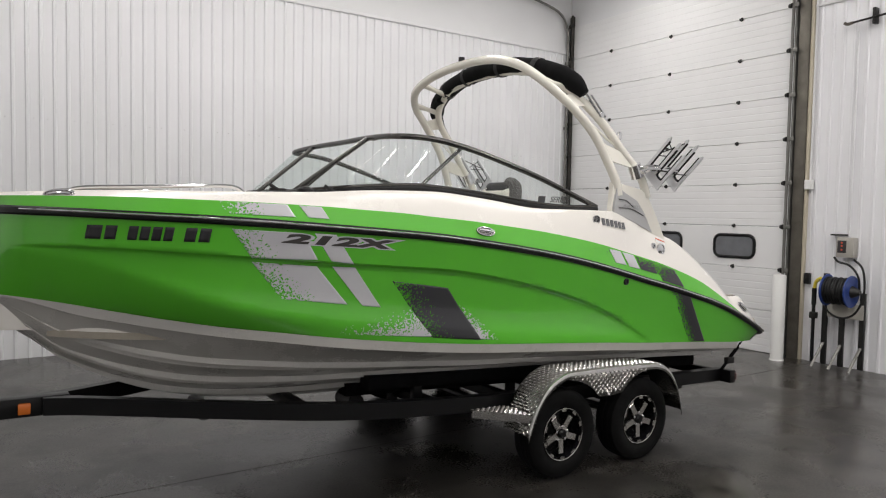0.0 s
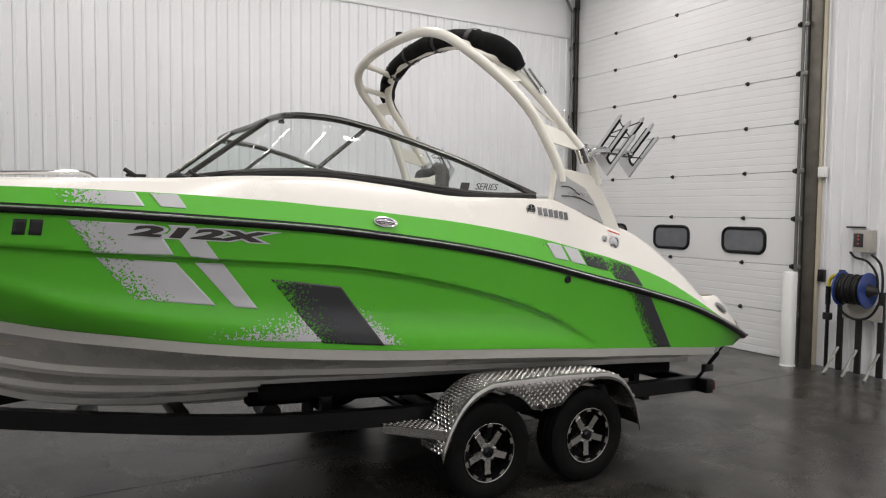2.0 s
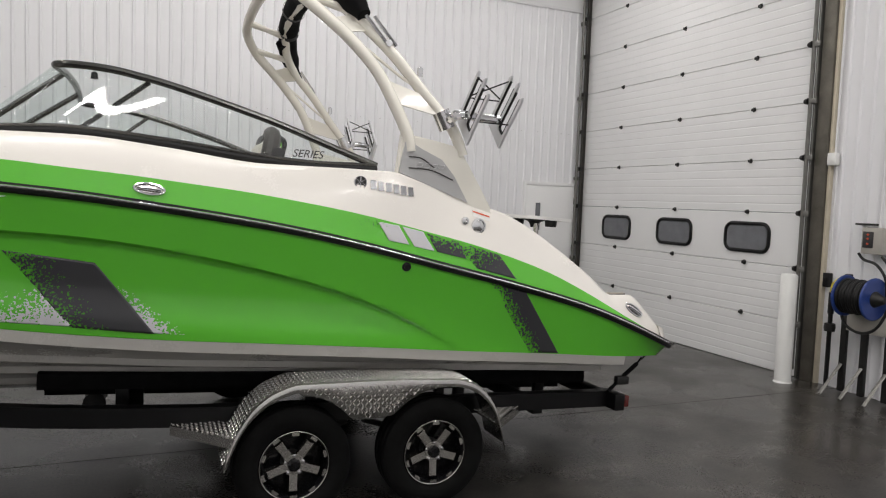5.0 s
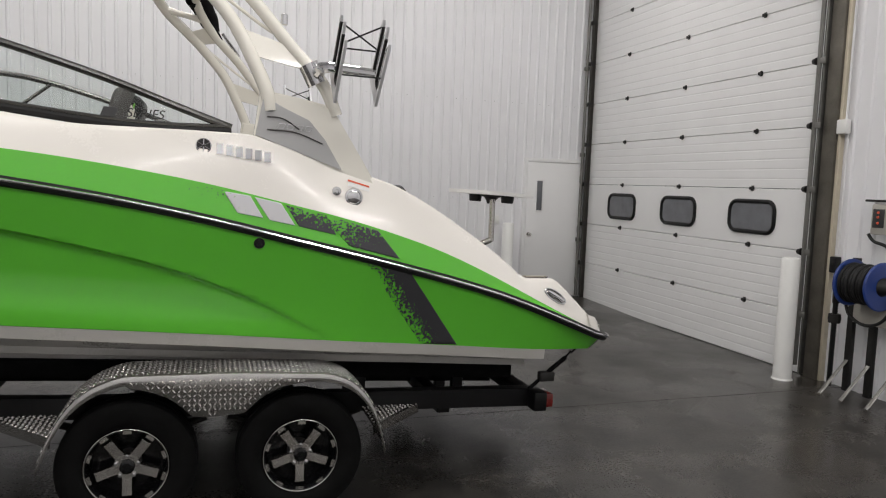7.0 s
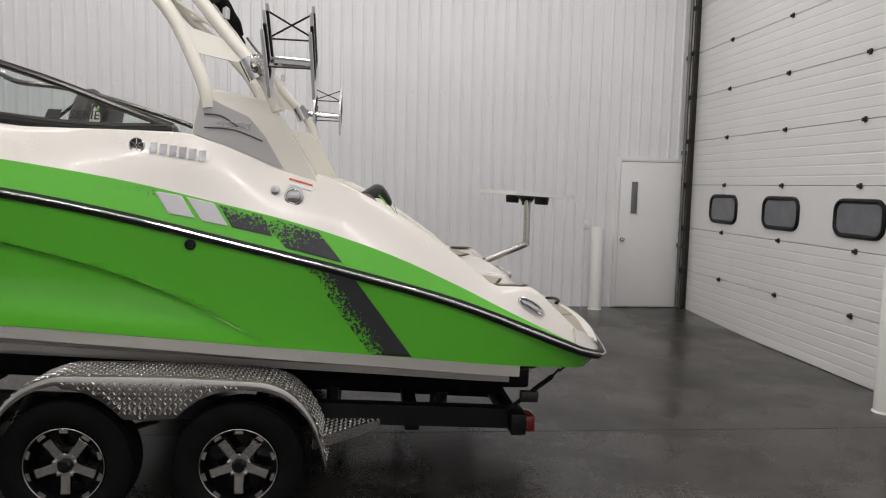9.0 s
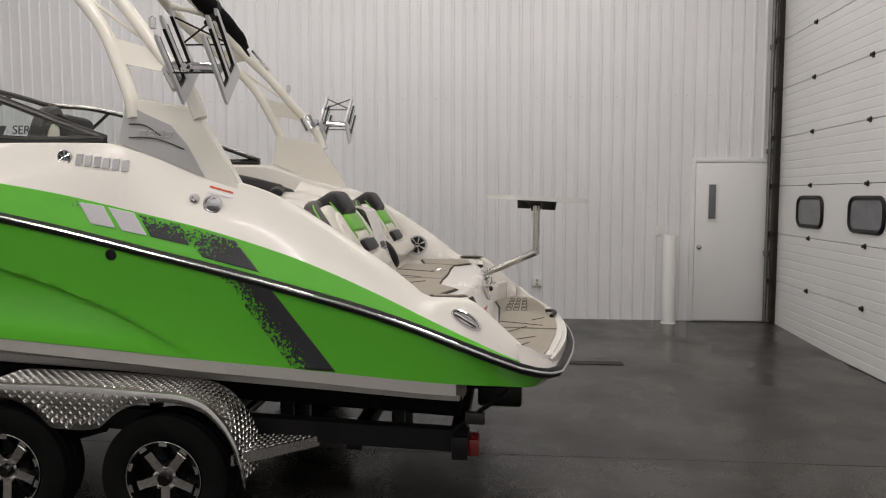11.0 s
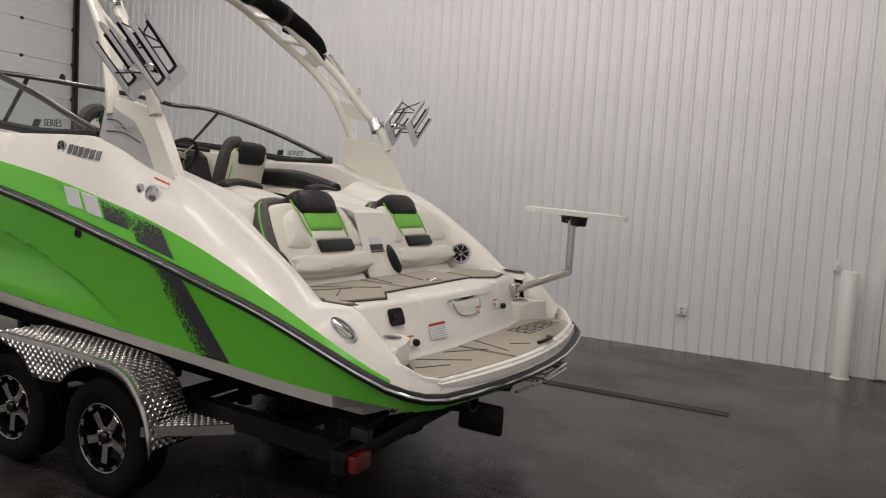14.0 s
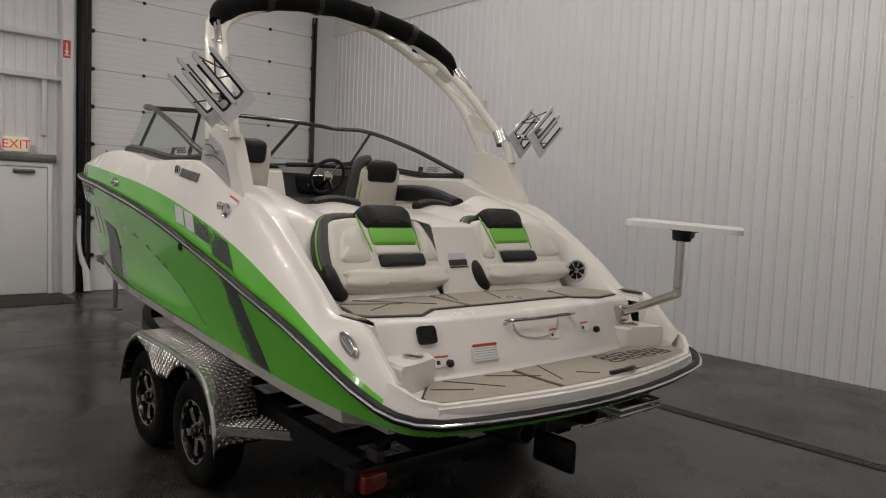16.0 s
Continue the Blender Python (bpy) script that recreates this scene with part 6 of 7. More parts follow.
for side in (port, star):
    sg = -1 if side is port else 1
    for v, zo in ((0.72, 0.0), (0.38, -0.12)):
        a, c = side(2.2, v, 0.71 + zo), side(5.74, v, 0.572 + zo)
        b = bmesh.new()
        rows = [[p + Vector((0, dy, dz)) for dy, dz in ((-0.06, -0.045), (0.06, -0.045), (0.066, 0.0), (0.06, 0.045), (-0.06, 0.045), (-0.066, 0.0))] for p in (a, a.lerp(c, 0.5), c)]
        vs = loft(b, rows, close=True)
        b.faces.new(vs[0])
        b.faces.new(vs[-1])
        bunk = part("bunk", b, M["canvas"], trailer, "black carpeted bunk")
        for f in (0.12, 0.45, 0.72, 0.9):
            q = a.lerp(c, f)
            part("bunk_bracket", boxed((q.x - 0.035, q.y - 0.03, q.z - 0.16), (q.x + 0.035, q.y + 0.03, q.z - 0.04), 0.006), M["frame_paint"], bunk)

    # fender of diamond plate
    ZF = pchip([(3.12, 0.37), (3.155, 0.47), (3.20, 0.57), (3.275, 0.675), (3.38, 0.75), (3.51, 0.787), (3.9, 0.788), (4.3, 0.775), (4.43, 0.768), (4.54, 0.737), (4.64, 0.655), (4.71, 0.54), (4.76, 0.36)])
    xs = [3.12 + 1.64 * k / 70 for k in range(71)]
    y0, y1 = side(0, 1.40, 0).y, side(0, 1.12, 0).y
    b = bmesh.new()
    loft(b, [[Vector((x, y0 - sg * 0.0, ZF(x) - 0.022)), Vector((x, y0 - sg * 0.006, ZF(x) - 0.006)), Vector((x, y0 - sg * 0.022, ZF(x))), Vector((x, y1, ZF(x)))] for x in xs])

    def low(x):
        z = ZF(x) - 0.045
        dip = 0.815 - 0.245 * math.exp(-((x - 3.89) / 0.20) ** 4)
        d1 = 0.36 ** 2 - (x - 3.5) ** 2
        d2 = 0.36 ** 2 - (x - 4.326) ** 2
        if 3.5 < x < 4.33:
            c = max(0.325 + math.sqrt(d1) if d1 > 0 else 0.0, 0.325 + math.sqrt(d2) if d2 > 0 else 0.0)
            return min(z, max(c + 0.04, 0.575 + 0.55 * (x - 3.89) ** 2))
        return z
    loft(b, [[Vector((x, y0, ZF(x) - 0.022)), Vector((x, y0, min(low(x), ZF(x) - 0.03)))] for x in xs])
    fender = part("fender", weld(b), M["alu"], trailer, "bright diamond plate aluminium fender", sharp=40)
    md = fender.modifiers.new("thickness", "SOLIDIFY")
    md.thickness, md.offset = 0.004, 0
    # raised lozenges of the tread
    b = bmesh.new()

    def lug(o, u, w, n):
        vs = [b.verts.new(o + u * 0.0135), b.verts.new(o + w * 0.0048), b.verts.new(o - u * 0.0135), b.verts.new(o - w * 0.0048)]
        t1, t2 = b.verts.new(o + u * 0.007 + n * 0.005), b.verts.new(o - u * 0.007 + n * 0.005)
        b.faces.new((vs[0], vs[1], t1))
        b.faces.new((vs[0], t1, vs[3]))
        b.faces.new((vs[2], t2, vs[1]))
        b.faces.new((vs[2], vs[3], t2))
        b.faces.new((vs[1], t2, t1))
        b.faces.new((vs[3], t1, t2))
    arc_len = [0.0]
    for k in range(1, 401):
        xa, xb = 3.12 + 1.64 * (k - 1) / 400, 3.12 + 1.64 * k / 400
        arc_len.append(arc_len[-1] + math.hypot(xb - xa, ZF(xb) - ZF(xa)))
    i, pitch = 0, 0.0235
    for k in range(int(arc_len[-1] / pitch)):
        s_ = (k + 0.5) * pitch
        x = 3.12 + 1.64 * float(np.interp(s_, arc_len, range(401))) / 400
        t = Vector((0.01, 0, ZF(x + 0.005) - ZF(x - 0.005))).normalized()
        nrm = Vector((-t.z, 0, t.x))
        side_w = Vector((0, 1, 0))
        for j in range(11):
            d = ((t + side_w) if (k + j) % 2 else (t - side_w)).normalized()
            lug(Vector((x, y0 - sg * (0.03 + 0.0235 * j), ZF(x))) + nrm * 0.002, d, d.cross(nrm), nrm)
        z0 = low(x)
        zz = ZF(x) - 0.036
        j = 0
        while zz > z0 + 0.012 and 3.3 < x < 4.5:
            d = Vector((1, 0, 1 if (k + j) % 2 else -1)).normalized()
            lug(Vector((x, y0 + sg * 0.002, zz)), d, d.cross(Vector((0, sg, 0))), Vector((0, sg, 0)))
            zz -= 0.0235
            j += 1
    tagged(part("tread", b, M["alu"], fender, sharp=10), kind="stuff")
    for xa, xb, za in ((3.18, 2.87, 0.505), (4.69, 5.03, 0.475)):
        yt = side(0, 1.08, 0).y
        b = bmesh.new()
        out = [Vector((xa, y0, za)), Vector((xb, yt, za)), Vector((xb, side(0, 1.0, 0).y, za)), Vector((xa, side(0, 1.0, 0).y, za))]
        slab(b, out, (0, 0, 0.006))
        slab(b, [out[0], out[1], out[1] - Vector((0, 0, 0.045)), out[0] - Vector((0, 0, 0.045))], (0, -sg * 0.006, 0))
        part("step_plate", b, M["alu"], fender, "diamond plate step")
        b = bmesh.new()
        for k in range(int(abs(xb - xa) / 0.0235)):
            for j in range(16):
                f = (k + 0.5) * 0.0235 / abs(xb - xa)
                yy = y0 - sg * (0.012 + 0.0235 * j)
                if (yy - (y0 + (yt - y0) * f)) * -sg < 0.012 or 0.012 + 0.0235 * j > 0.39:
                    continue
                d = Vector((1, 1 if (k + j) % 2 else -1, 0)).normalized()
                lug(Vector((xa + (xb - xa) * f, yy, za + 0.006)), d, d.cross(Vector((0, 0, 1))), Vector((0, 0, 1)))
        tagged(part("tread", b, M["alu"], fender, sharp=10), kind="stuff")
    # marker and tail lights
    part("tail_light", boxed((5.80, min(side(0, 1.04, 0).y, side(0, 1.17, 0).y), 0.445), (5.855, max(side(0, 1.04, 0).y, side(0, 1.17, 0).y), 0.53), 0.01), M["red"], trailer, "red tail light")
    part("light_guard", boxed((5.72, min(side(0, 1.01, 0).y, side(0, 1.19, 0).y), 0.43), (5.802, max(side(0, 1.01, 0).y, side(0, 1.19, 0).y), 0.545), 0.008), M["frame_paint"], trailer)
    p = side(0.20, 0.055, 0.61)
    part("marker_light", boxed(p + Vector((-0.035, -0.016, -0.035)), p + Vector((0.035, 0.016, 0.035)), 0.008), M["amber"], trailer, "amber marker light")
    # tie-down strap from the stern to the rail
    b = tubed(spline([side(5.99, 1.10, 0.775), side(5.95, 1.10, 0.73), side(5.86, 1.10, 0.66), side(5.72, 1.10, 0.545)], 5), [0.008] * 5 + [0.02] * 6 + [0.016] * 5, 8, flat=0.6)
    tie = part("tie_down", b, M["canvas"], trailer, "black ratchet tie-down strap")
    part("hook", tubed(spline([side(5.99, 1.10, 0.76), side(6.02, 1.10, 0.79), side(6.0, 1.10, 0.815), side(5.98, 1.10, 0.80)], 4), 0.006, 6), M["dark_iron"], tie)
    part("ratchet", boxed(side(5.83, 1.10, 0.62) - Vector((0.05, 0.025, 0.03)), side(5.83, 1.10, 0.62) + Vector((0.05, 0.025, 0.03)), 0.01), M["dark_iron"], tie)


def wheel_set(x, side):
    sg = -1 if side is port else 1
    yc = side(0, 1.255, 0).y
    out = lambda d: sg * d
    tyre = [(-0.085, 0.195), (-0.10, 0.215), (-0.105, 0.26), (-0.098, 0.30), (-0.082, 0.318), (-0.06, 0.322), (-0.055, 0.316), (-0.045, 0.316), (-0.04, 0.323), (-0.01, 0.324), (-0.006, 0.317), (0.006, 0.317), (0.01, 0.324), (0.04, 0.323), (0.045, 0.316), (0.055, 0.316), (0.06, 0.322), (0.082, 0.318), (0.098, 0.30), (0.105, 0.26), (0.10, 0.215), (0.085, 0.195)]
    hub = part("wheel", lathed([(out(-0.08), 0.02), (out(-0.08), 0.06), (out(0.05), 0.06), (out(0.055), 0.03)], (x, yc, 0.324), "y", 20), M["dark_iron"], trailer, "trailer wheel with a machined five-spoke alloy rim")
    part("tyre", lathed([(out(a), r) for a, r in tyre], (x, yc, 0.324), "y", 48, False), M["rubber"], hub, "black rubber tyre")
    b = lathed([(out(-0.085), 0.19), (out(0.085), 0.197), (out(0.092), 0.193), (out(0.088), 0.182), (out(0.05), 0.172), (out(0.0), 0.165), (out(-0.06), 0.165)], (x, yc, 0.324), "y", 40, False)
    part("rim", b, M["gloss_black"], hub, "gloss black rim barrel")
    part("rim_lip", tubed([Vector((x + 0.190 * math.cos(a * math.pi / 24), yc + out(0.089), 0.324 + 0.190 * math.sin(a * math.pi / 24))) for a in range(48)], 0.0032, 6, closed=True), M["machined"], hub, "machined rim lip")
    part("rim_back", lathed([(out(-0.02), 0.001), (out(-0.02), 0.17), (out(-0.025), 0.17)], (x, yc, 0.324), "y", 32), M["gloss_black"], hub)
    for k in range(5):
        a = radians(72 * k - 90)
        d, t = Vector((math.cos(a), 0, math.sin(a))), Vector((-math.sin(a), 0, math.cos(a)))
        o = Vector((x, yc, 0.324))
        n = Vector((0, out(1), 0))
        b = bmesh.new()
        prof = ((0.036, 0.026, 0.066), (0.075, 0.019, 0.068), (0.115, 0.021, 0.071), (0.148, 0.026, 0.074))
        slab(b, [o + d * r + t * w + n * h for r, w, h in prof] + [o + d * r - t * w + n * h for r, w, h in prof[::-1]], -n * 0.030)
        es = [e for e in b.edges if abs((e.verts[0].co - e.verts[1].co).y) < 0.01]
        bmesh.ops.bevel(b, geom=es, offset=0.003, segments=1, affect="EDGES")
        part("spoke", b, M["machined"], hub, "machined silver spoke")
        a2 = a + radians(36)
        d2 = Vector((math.cos(a2), 0, math.sin(a2)))
        part("lug_nut", lathed([(out(0.055), 0.011), (out(0.078), 0.010), (out(0.08), 0.001)], o + d2 * 0.052, "y", 8), M["chrome"], hub)
    for k in range(10):
        b = bmesh.new()
        a = radians(36 * k + 18)
        d, t = Vector((math.cos(a), 0, math.sin(a))), Vector((-math.sin(a), 0, math.cos(a)))
        o = Vector((x, yc, 0.324)) + d * 0.178 + Vector((0, out(0.084), 0))
        slab(b, [o + t * 0.021 - d * 0.012, o + t * 0.017 + d * 0.010, o - t * 0.017 + d * 0.010, o - t * 0.021 - d * 0.012], Vector((0, out(0.005), 0)))
        part("rim_tab", b, M["machined"], hub)
    part("hub_cap", lathed([(out(0.05), 0.038), (out(0.085), 0.034), (out(0.095), 0.024), (out(0.096), 0.001)], (x, yc, 0.324), "y", 20), M["gloss_black"], hub, "black hub cap")
    part("spoke_ring", lathed([(out(0.05), 0.06), (out(0.068), 0.058), (out(0.068), 0.036)], (x, yc, 0.324), "y", 24), M["machined"], hub)


for x in (3.5, 4.326):
    wheel_set(x, port)
    wheel_set(x, star)
    part("axle", tubed([port(x, 1.2, 0.324), star(x, 1.2, 0.324)], 0.035, 10), M["frame_paint"], trailer)
    for side in (port, star):
        part("spring", tubed(spline([side(x - 0.36, 1.05, 0.46), side(x, 1.05, 0.37), side(x + 0.36, 1.05, 0.46)], 5), 0.03, 8, flat=0.6), M["dark_iron"], trailer)

# the trailer stands with its tongue raised
trailer.matrix_world = pose(3.9, YC, 0) @ pose(0, 0, 0, 0, BOW_UP)

# ---- north wall: exit door, bollard, switch, socket ----
d3 = thing("door_3", (8.73, WALL_N - 0.03, 0), "closed white steel door with a narrow window", "door", kind="structure")
yf = WALL_N - 0.035
b = boxed((8.21, yf - 0.012, 0), (8.265, yf + 0.03, 2.115), 0.004)
box(b, (9.165, yf - 0.012, 0), (9.22, yf + 0.03, 2.115), 0.004)
box(b, (8.2655, yf - 0.012, 2.06), (9.1645, yf + 0.03, 2.115), 0.004)
part("door_frame", b, M["door"], d3)
leaf = part("leaf", boxed((8.270, yf - 0.004, 0.008), (9.160, yf + 0.03, 2.056), 0.004), M["door"], d3)
part("glazing", boxed((8.435, yf - 0.012, 1.33), (8.525, yf - 0.005, 1.775), 0.004), M["frost"], leaf, "narrow dark door window")
b = bmesh.new()
for lo, hi in (((8.42, 1.775), (8.54, 1.792)), ((8.42, 1.313), (8.54, 1.33)), ((8.42, 1.33), (8.435, 1.775)), ((8.525, 1.33), (8.54, 1.775))):
    box(b, (lo[0], yf - 0.016, lo[1]), (hi[0], yf - 0.005, hi[1]), 0.003)
part("glazing_bead", b, M["door"], leaf)
part("knob", lathed([(-0.005, 0.03), (-0.012, 0.03), (-0.014, 0.012), (-0.04, 0.012), (-0.05, 0.026), (-0.07, 0.024), (-0.075, 0.001)], (8.325, yf, 0.965), "y", 18), M["steel"], leaf, "brushed steel door knob")
for z in (0.25, 1.05, 1.82):
    part("hinge", boxed((9.148, yf - 0.02, z - 0.05), (9.172, yf - 0.005, z + 0.05), 0.003), M["galv"], leaf)

d3.location += Vector((0.14, 0, 0.065))


def bollard(x, y, h, r=0.085):
    o = solid("bollard", lathed([(0, r + 0.012), (0.01, r + 0.008), (0.014, r), (h - 0.02, r), (h - 0.006, r * 0.9), (h, r * 0.6), (h + 0.001, 0.002)], (x, y, 0), "z", 28), M["plastic_white"], (x, y, 0), "white painted pipe bollard on the floor", "bollard", "white bollards")
    return o


bollard(8.07, 9.62, 1.15).location.z = floor_z(9.62)
bollard(9.09, 5.26, 1.17)
yb = WALL_N - 0.002
sw = thing("light_switch", (7.905, yb - 0.02, 1.12), "white light switch plate on the ribbed wall", "switch")
part("plate", boxed((7.865, yb - 0.030, 1.06), (7.945, yb, 1.18), 0.004), M["plastic_white"], sw)
part("toggle", boxed((7.897, yb - 0.042, 1.105), (7.913, yb - 0.028, 1.135), 0.003), M["plastic_white"], sw)
so = thing("wall_socket", (6.39, yb - 0.02, 0.43), "white wall socket box on the ribbed wall", "socket")
part("plate", boxed((6.335, yb - 0.045, 0.375), (6.445, yb, 0.485), 0.006), M["plastic_white"], so)
for z in (0.407, 0.453):
    part("outlet", boxed((6.372, yb - 0.049, z - 0.016), (6.408, yb - 0.044, z + 0.016), 0.004), M["grey_box"], so)
sw.location += Vector((0.04, 0, 0.12))
so.location += Vector((0.0, 0, 0.12))

# corner conduit by the overhead door
cn = thing("conduit", (9.30, 9.42, 0), "dark metal conduit bending along the corner", "conduit")
part("pipe", tubed(spline([(9.30, 9.44, 0.02), (9.30, 9.44, 3.0), (9.30, 9.44, 5.1), (9.25, 9.42, 5.35), (9.0, 9.40, 5.6), (8.3, 9.40, 5.75)], 6), 0.022, 10), M["galv"], cn)
for z in (0.9, 2.2, 3.5, 4.7):
    part("clip", boxed((9.27, 9.41, z - 0.03), (9.33, 9.48, z + 0.03), 0.005), M["galv"], cn)
cn.location += Vector((0.0, 0.28, 0.06))

# ---- east wall: hose reel, boxes, rod ----
xe_ = WALL_E - 0.02
rl = thing("hose_reel", (9.22, 4.60, 0), "blue steel hose reel with black hose on a floor stand", "hose reel")
RC = Vector((9.16, 4.50, 1.02))
for y in (RC.y + 0.15, RC.y - 0.15):
    part("flange", lathed([(-0.012, 0.05), (-0.012, 0.195), (-0.004, 0.205), (0.004, 0.205), (0.012, 0.195), (0.012, 0.05)], (RC.x, y, RC.z), "y", 36), M["blue"], rl, "blue reel flange")
for k in range(8):
    y = RC.y - 0.125 + 0.036 * k
    part("hose_turn", tubed([Vector((RC.x + (0.15 + 0.008 * (k % 2)) * math.cos(a * math.pi / 14), y + 0.0013 * a * 0.3, RC.z + (0.15 + 0.008 * (k % 2)) * math.sin(a * math.pi / 14))) for a in range(28)], 0.019, 8, closed=True), M["hose"], rl)
part("hub", lathed([(-0.26, 0.03), (-0.2, 0.06), (-0.14, 0.09), (0.14, 0.09), (0.2, 0.04)], RC, "y", 18), M["dark_iron"], rl)
for y in (RC.y + 0.25, RC.y + 0.03, RC.y - 0.22):
    b = boxed((9.30, y - 0.03, 0.02), (9.345, y + 0.03, 1.0 if y < RC.y + 0.1 else 1.22), 0.004)
    leg = part("stand_post", b, M["dark_iron"], rl, "dark steel stand post")
    part("stand_brace", tubed([(9.30, y, 0.30), (9.02, y, 0.012)], 0.02, 6, flat=0.5), M["galv"], rl, "galvanised floor brace")
part("mount_plate", boxed((9.27, RC.y - 0.25, 0.66), (9.295, RC.y + 0.20, 0.85), 0.005), M["grey_box"], rl)
part("hose_tail", tubed(spline([(9.13, RC.y + 0.17, 0.92), (9.13, RC.y + 0.12, 0.75), (9.13, RC.y - 0.05, 0.68), (9.13, RC.y - 0.22, 0.76), (9.16, RC.y - 0.30, 1.0), (9.2, RC.y - 0.26, 1.3), (9.3, RC.y - 0.1, 1.42)], 7), 0.014, 8), M["hose"], rl)
wd = thing("spray_wand", (9.2, 4.90, 0.3), "black pressure wand with a yellow grip on its hook", "spray wand")
part("lance", tubed([(9.24, 4.90, 0.04), (9.24, 4.90, 0.80)], 0.022, 8), M["black"], wd)
part("handle", tubed([(9.24, 4.90, 0.80), (9.24, 4.90, 1.02)], 0.03, 8), M["black"], wd)
part("grip", tubed(spline([(9.24, 4.90, 0.98), (9.23, 4.88, 1.10), (9.20, 4.80, 1.16)], 4), 0.022, 8), M["yellow"], wd, "yellow grip")
part("collar", lathed([(0.62, 0.05), (0.66, 0.055), (0.70, 0.05)], (9.24, 4.90, 0), "z", 14), M["dark_iron"], wd)
cb = thing("control_box", (9.38, 4.58, 1.62), "beige pump control box with a dark panel", "control box")
part("case", boxed((9.31, 4.47, 1.50), (xe_, 4.69, 1.76), 0.01), M["grey_box"], cb)
part("panel", boxed((9.303, 4.56, 1.56), (9.309, 4.67, 1.72), 0.003), M["ink"], cb)
for z in (1.60, 1.65, 1.69):
    part("indicator", lathed([(0, 0.012), (-0.008, 0.010), (-0.009, 0.001)], (9.302, 4.615, z), "x", 10), M["label_red"], cb)
part("bracket", boxed((9.33, 4.60, 1.78), (xe_, 4.78, 1.80), 0.004), M["dark_iron"], cb)
part("feed_pipe", tubed([(xe_ - 0.01, 4.58, 1.76), (xe_ - 0.01, 4.58, 4.4)], 0.012, 8), M["wall_flat"], cb)
part("hose", tubed(spline([(9.33, 4.72, 1.50), (9.33, 4.66, 1.44), (9.30, 4.50, 1.40), (9.28, 4.38, 1.26), (9.28, 4.36, 1.05)], 6), 0.014, 8), M["hose"], cb)
jb = thing("junction_box", (9.40, 5.13, 2.42), "small white junction box with conduit", "junction box")
part("case", boxed((9.36, 5.08, 2.35), (xe_, 5.18, 2.48), 0.008), M["plastic_white"], jb)
part("conduit", tubed([(xe_ - 0.008, 5.13, 2.48), (xe_ - 0.008, 5.13, 5.6)], 0.011, 8), M["wall_flat"], jb)
part("conduit", tubed([(xe_ - 0.008, 5.10, 2.35), (xe_ - 0.008, 5.10, 1.24)], 0.009, 8), M["wall_flat"], jb)
db = thing("push_button", (9.38, 5.09, 1.16), "black door push-button box", "push button")
part("case", boxed((9.36, 5.06, 1.08), (xe_, 5.13, 1.23), 0.008), M["black"], db)
part("button", lathed([(0, 0.014), (-0.008, 0.012), (-0.009, 0.001)], (9.359, 5.095, 1.17), "x", 12), M["dark_iron"], db)
rd = thing("wall_rod", (9.36, 4.3, 4.5), "dark steel rod on wall brackets", "wall rod")
part("rod", tubed([(9.34, 4.70, 4.46), (9.34, 3.2, 4.56)], 0.014, 8), M["dark_iron"], rd)
for y in (4.45, 3.6):
    part("bracket", boxed((9.34, y - 0.02, 4.40), (xe_, y + 0.02, 4.60), 0.005), M["dark_iron"], rd)
part("end_hook", tubed(spline([(9.34, 4.70, 4.46), (9.33, 4.76, 4.45), (9.33, 4.80, 4.47)], 4), 0.02, 8), M["jamb"], rd)
for ob, drop in ((cb, 0.06), (jb, 0.02), (db, 0.03), (rd, 0.02)):
    ob.location += Vector((0, -0.05, -drop))
rd.location.y -= 0.08
wd.location.y -= 0.04
solid("trim_east", boxed((xe_ - 0.012, WALL_S, 4.77), (xe_ + 0.015, DOOR_Y0 - 0.26, 4.80), 0.003), M["wall_flat"], (9.4, 2, 4.78), "white metal strip across the ribbed liner", "trim", kind="structure")

# ---- west wall: exit door, sign, mat ----
xw = WALL_W + 0.03
d4 = thing("door_4", (xw, 4.1, 0), "white steel exit door with a closer", "door", kind="structure")
part("leaf", boxed((xw - 0.02, 3.58, 0.01), (xw + 0.012, 4.50, 1.99), 0.004), M["door"], d4)
b = boxed((xw - 0.02, 4.505, 0), (xw + 0.03, 4.57, 2.07), 0.004)
box(b, (xw - 0.02, 3.51, 0), (xw + 0.03, 3.575, 2.07), 0.004)
box(b, (xw - 0.02, 3.5755, 2.0), (xw + 0.03, 4.5045, 2.07), 0.004)
part("door_frame", b, M["door"], d4)
part("closer", boxed((xw + 0.013, 4.02, 1.90), (xw + 0.07, 4.32, 1.96), 0.01), M["galv"], d4, "grey door closer")
part("header", boxed((xw + 0.0, 3.3, 2.075), (xw + 0.06, 4.62, 2.20), 0.006), M["galv"], d4, "grey steel header rail")
ex = thing("exit_sign", (xw + 0.1, 4.13, 2.21), "lit cream exit sign with red letters", "exit sign")
part("case", boxed((xw + 0.062, 3.97, 2.10), (xw + 0.12, 4.30, 2.32), 0.008), M["sign"], ex)
lettering("exit_letters", "EXIT", 0.19, pose(xw + 0.1215, 4.135, 2.205, 90, 0, 90), M["sign_red"], ex, 0.002, "red letters")
for y in (3.90, 4.36):
    part("lamp_head", lathed([(0, 0.03), (0.06, 0.045), (0.065, 0.001)], (xw + 0.05, y, 2.17), "x", 14), M["cream"], ex)
solid("door_mat", boxed((-4.05, 3.55, 0), (-2.95, 4.75, 0.012), 0.004), M["doormat"], (-3.5, 4.1, 0), "dark brown rubber door mat on the concrete", "door mat")
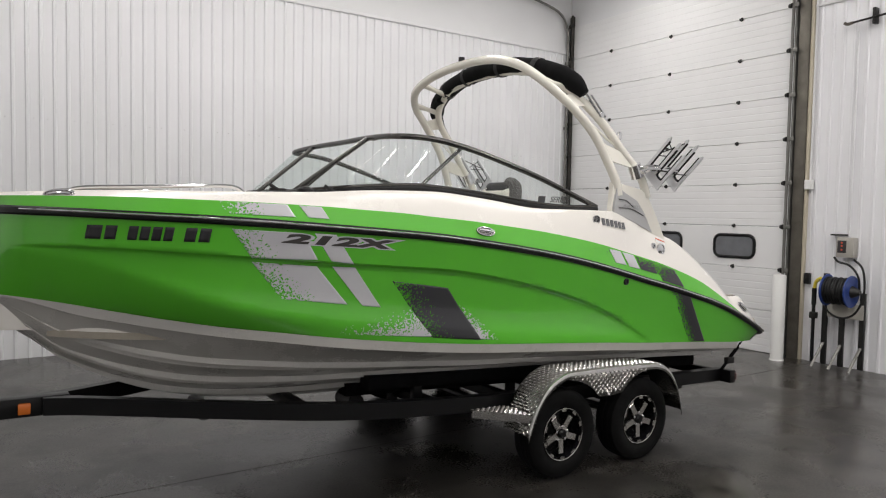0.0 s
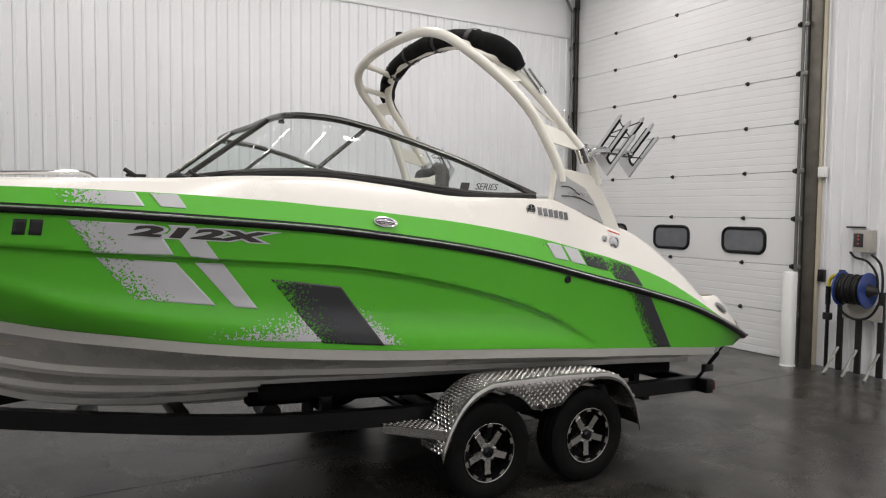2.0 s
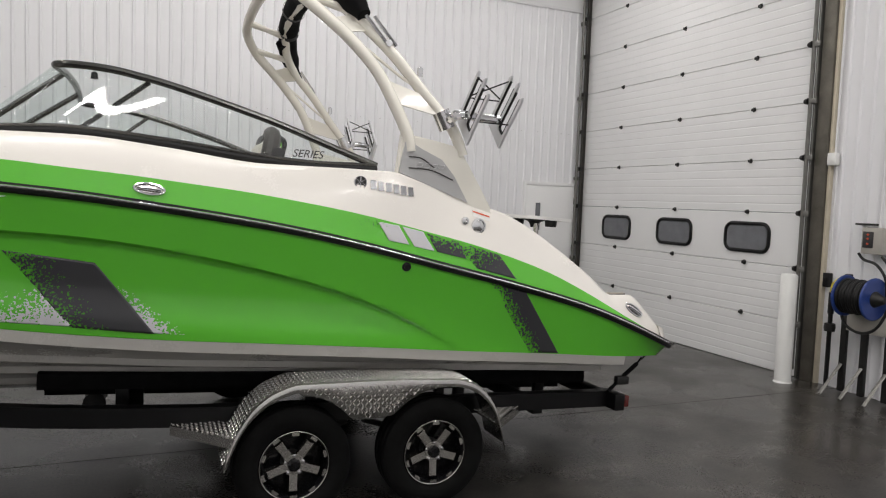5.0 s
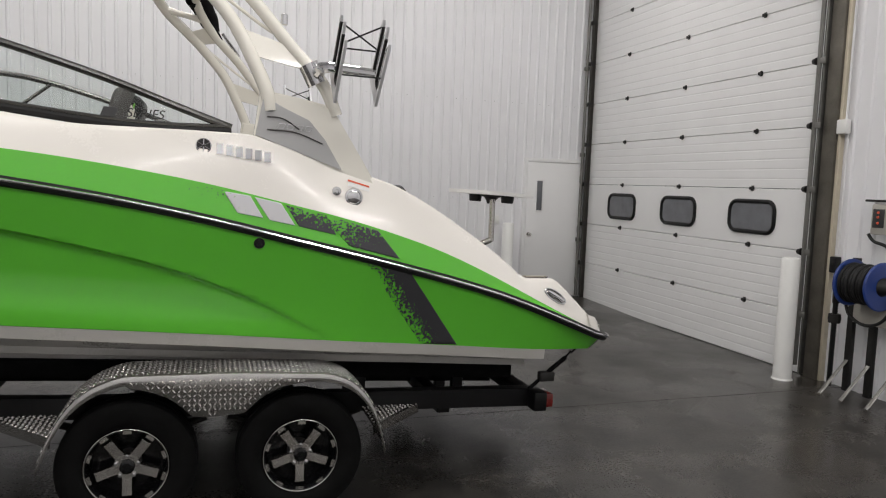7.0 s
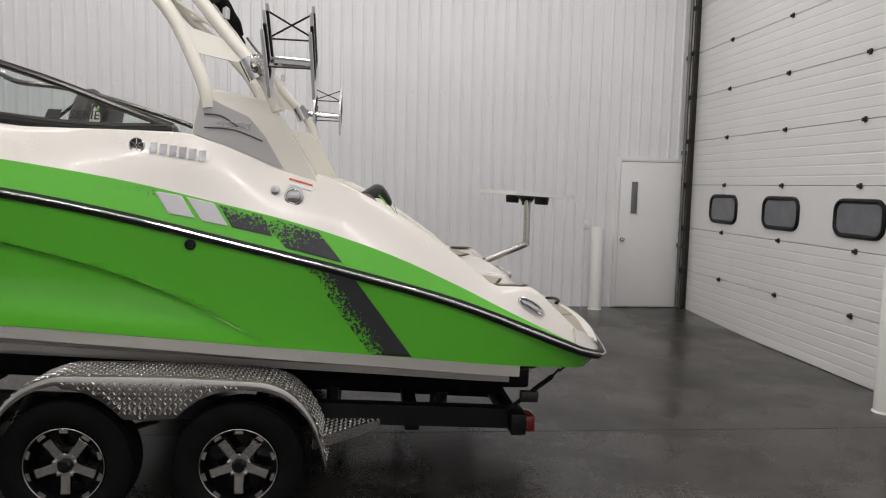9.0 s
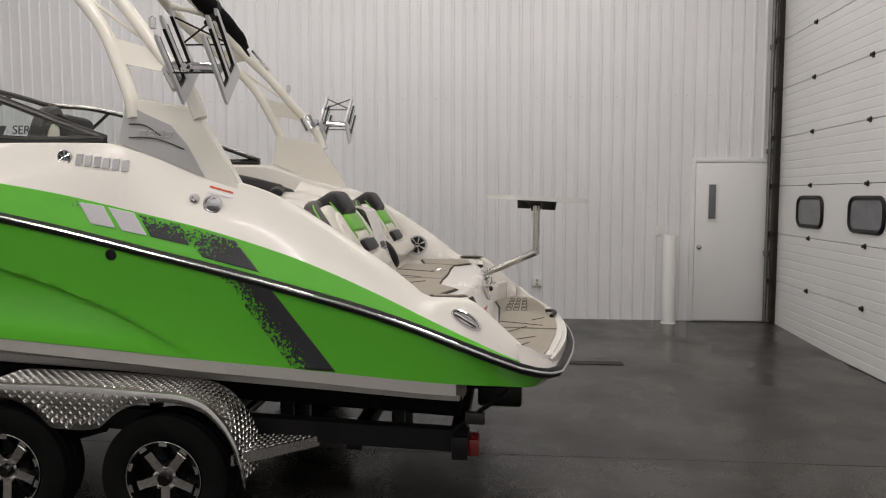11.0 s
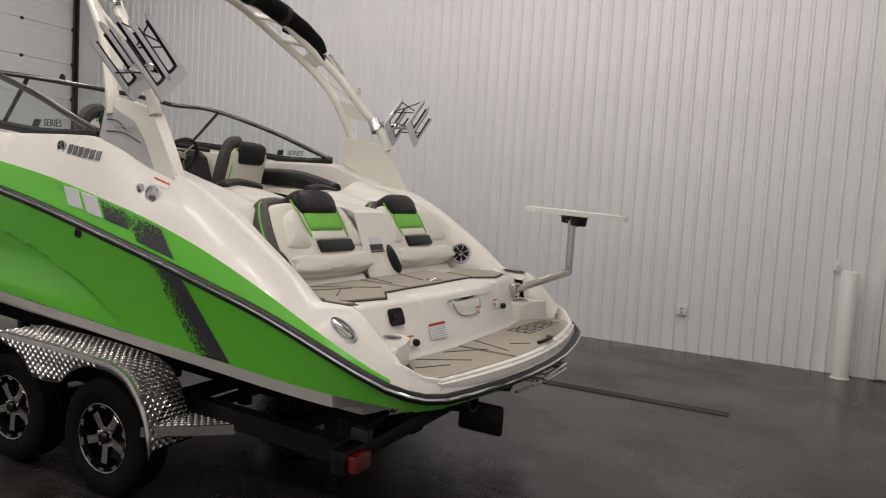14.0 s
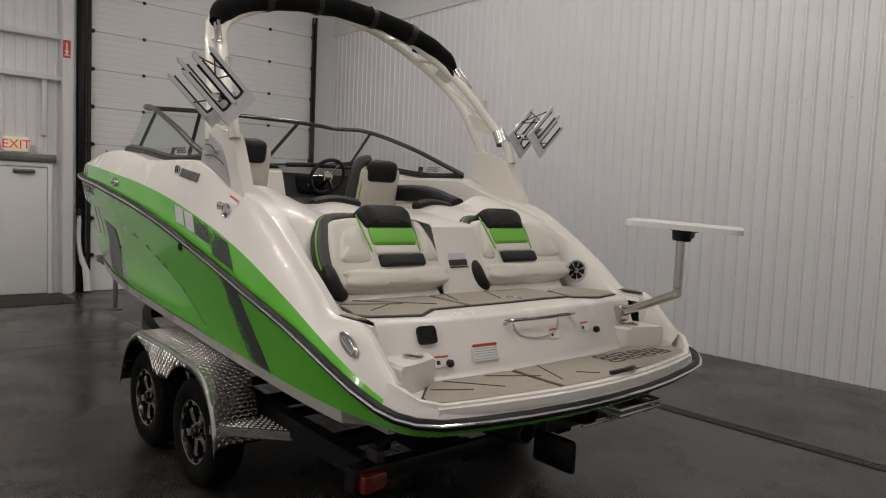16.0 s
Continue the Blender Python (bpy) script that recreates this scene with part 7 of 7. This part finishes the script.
bs = thing("wall_beam", (xw, 4.0, 3.3), "white steel wall girt above the exit door", "beam", kind="structure")
for z in (3.20, 3.84):
    part("girt", boxed((xw - 0.02, WALL_S, z - 0.035), (xw + 0.10, W2_Y0 - 0.41, z + 0.035), 0.006), M["wall_flat"], bs)
part("stud", boxed((xw - 0.02, 4.50, 2.3), (xw + 0.05, 4.56, 3.2), 0.006), M["wall_flat"], bs)
sg_ = thing("arrow_sign", (WALL_W + 0.23, 4.81, 3.6), "small red and white arrow sign on the post", "sign")
part("board", boxed((WALL_W + 0.222, 4.755, 3.49), (WALL_W + 0.227, 4.865, 3.76), 0.001), M["label_red"], sg_)
part("arrow", slabbed([(WALL_W + 0.228, y, z) for y, z in ((4.80, 3.72), (4.82, 3.72), (4.82, 3.60), (4.84, 3.60), (4.81, 3.53), (4.78, 3.60), (4.80, 3.60))], (0.002, 0, 0)), M["label_white"], sg_)
part("field", boxed((WALL_W + 0.2275, 4.77, 3.52), (WALL_W + 0.2285, 4.85, 3.54), 0.0002), M["label_white"], sg_)
hz = thing("white_hose", (-3.3, 5.05, 0.2), "white flexible hose hanging beside the door track", "hose")
part("hose", tubed(spline([(-3.30, 5.03, 1.25), (-3.29, 5.02, 0.85), (-3.27, 5.06, 0.55), (-3.25, 5.12, 0.36), (-3.24, 5.14, 0.10), (-3.23, 5.14, 0.02)], 6), [0.035] * 12 + [0.045] * 6 + [0.06] * 13, 10), M["plastic_white"], hz)
part("dark_bracket", boxed((-3.34, 5.00, 1.2), (-3.27, 5.06, 1.36), 0.01), M["dark_iron"], hz)
hz.location.x += WALL_W + 3.55 - 0.15
for ob, rise in ((ex, 0.12), (bs, 0.20), (sg_, 0.23)):
    ob.location.z += rise
d4.location += Vector((0, 0.08, 0.0))

# ---- floor drain and saw cuts ----
dr = thing("floor_drain", (5.2, 7.53, 0.002), "cast iron slotted trench drain in the floor", "drain", kind="structure")
b = bmesh.new()
part("channel", boxed((3.2, 7.46, 0.0005), (7.17, 7.60, 0.003)), M["ink"], dr)
for k in range(111):
    x = 3.215 + 0.0355 * k
    box(b, (x, 7.485, 0.003), (x + 0.018, 7.575, 0.007))
box(b, (3.2, 7.465, 0.0035), (7.17, 7.484, 0.0075))
box(b, (3.2, 7.576, 0.0035), (7.17, 7.595, 0.0075))
part("grate", b, M["steel_worn"], dr)
for nm, lo, hi in (("saw_cut", (WALL_W, 4.897, 0.0005), (WALL_E, 4.903, 0.0016)), ("saw_cut", (-0.063, WALL_S, 0.0005), (-0.057, WALL_N, 0.0018))):
    solid(nm, boxed(lo, hi), M["groove"], ((lo[0] + hi[0]) / 2, (lo[1] + hi[1]) / 2, 0), "thin dark saw cut in the concrete", "saw cut", kind="structure")
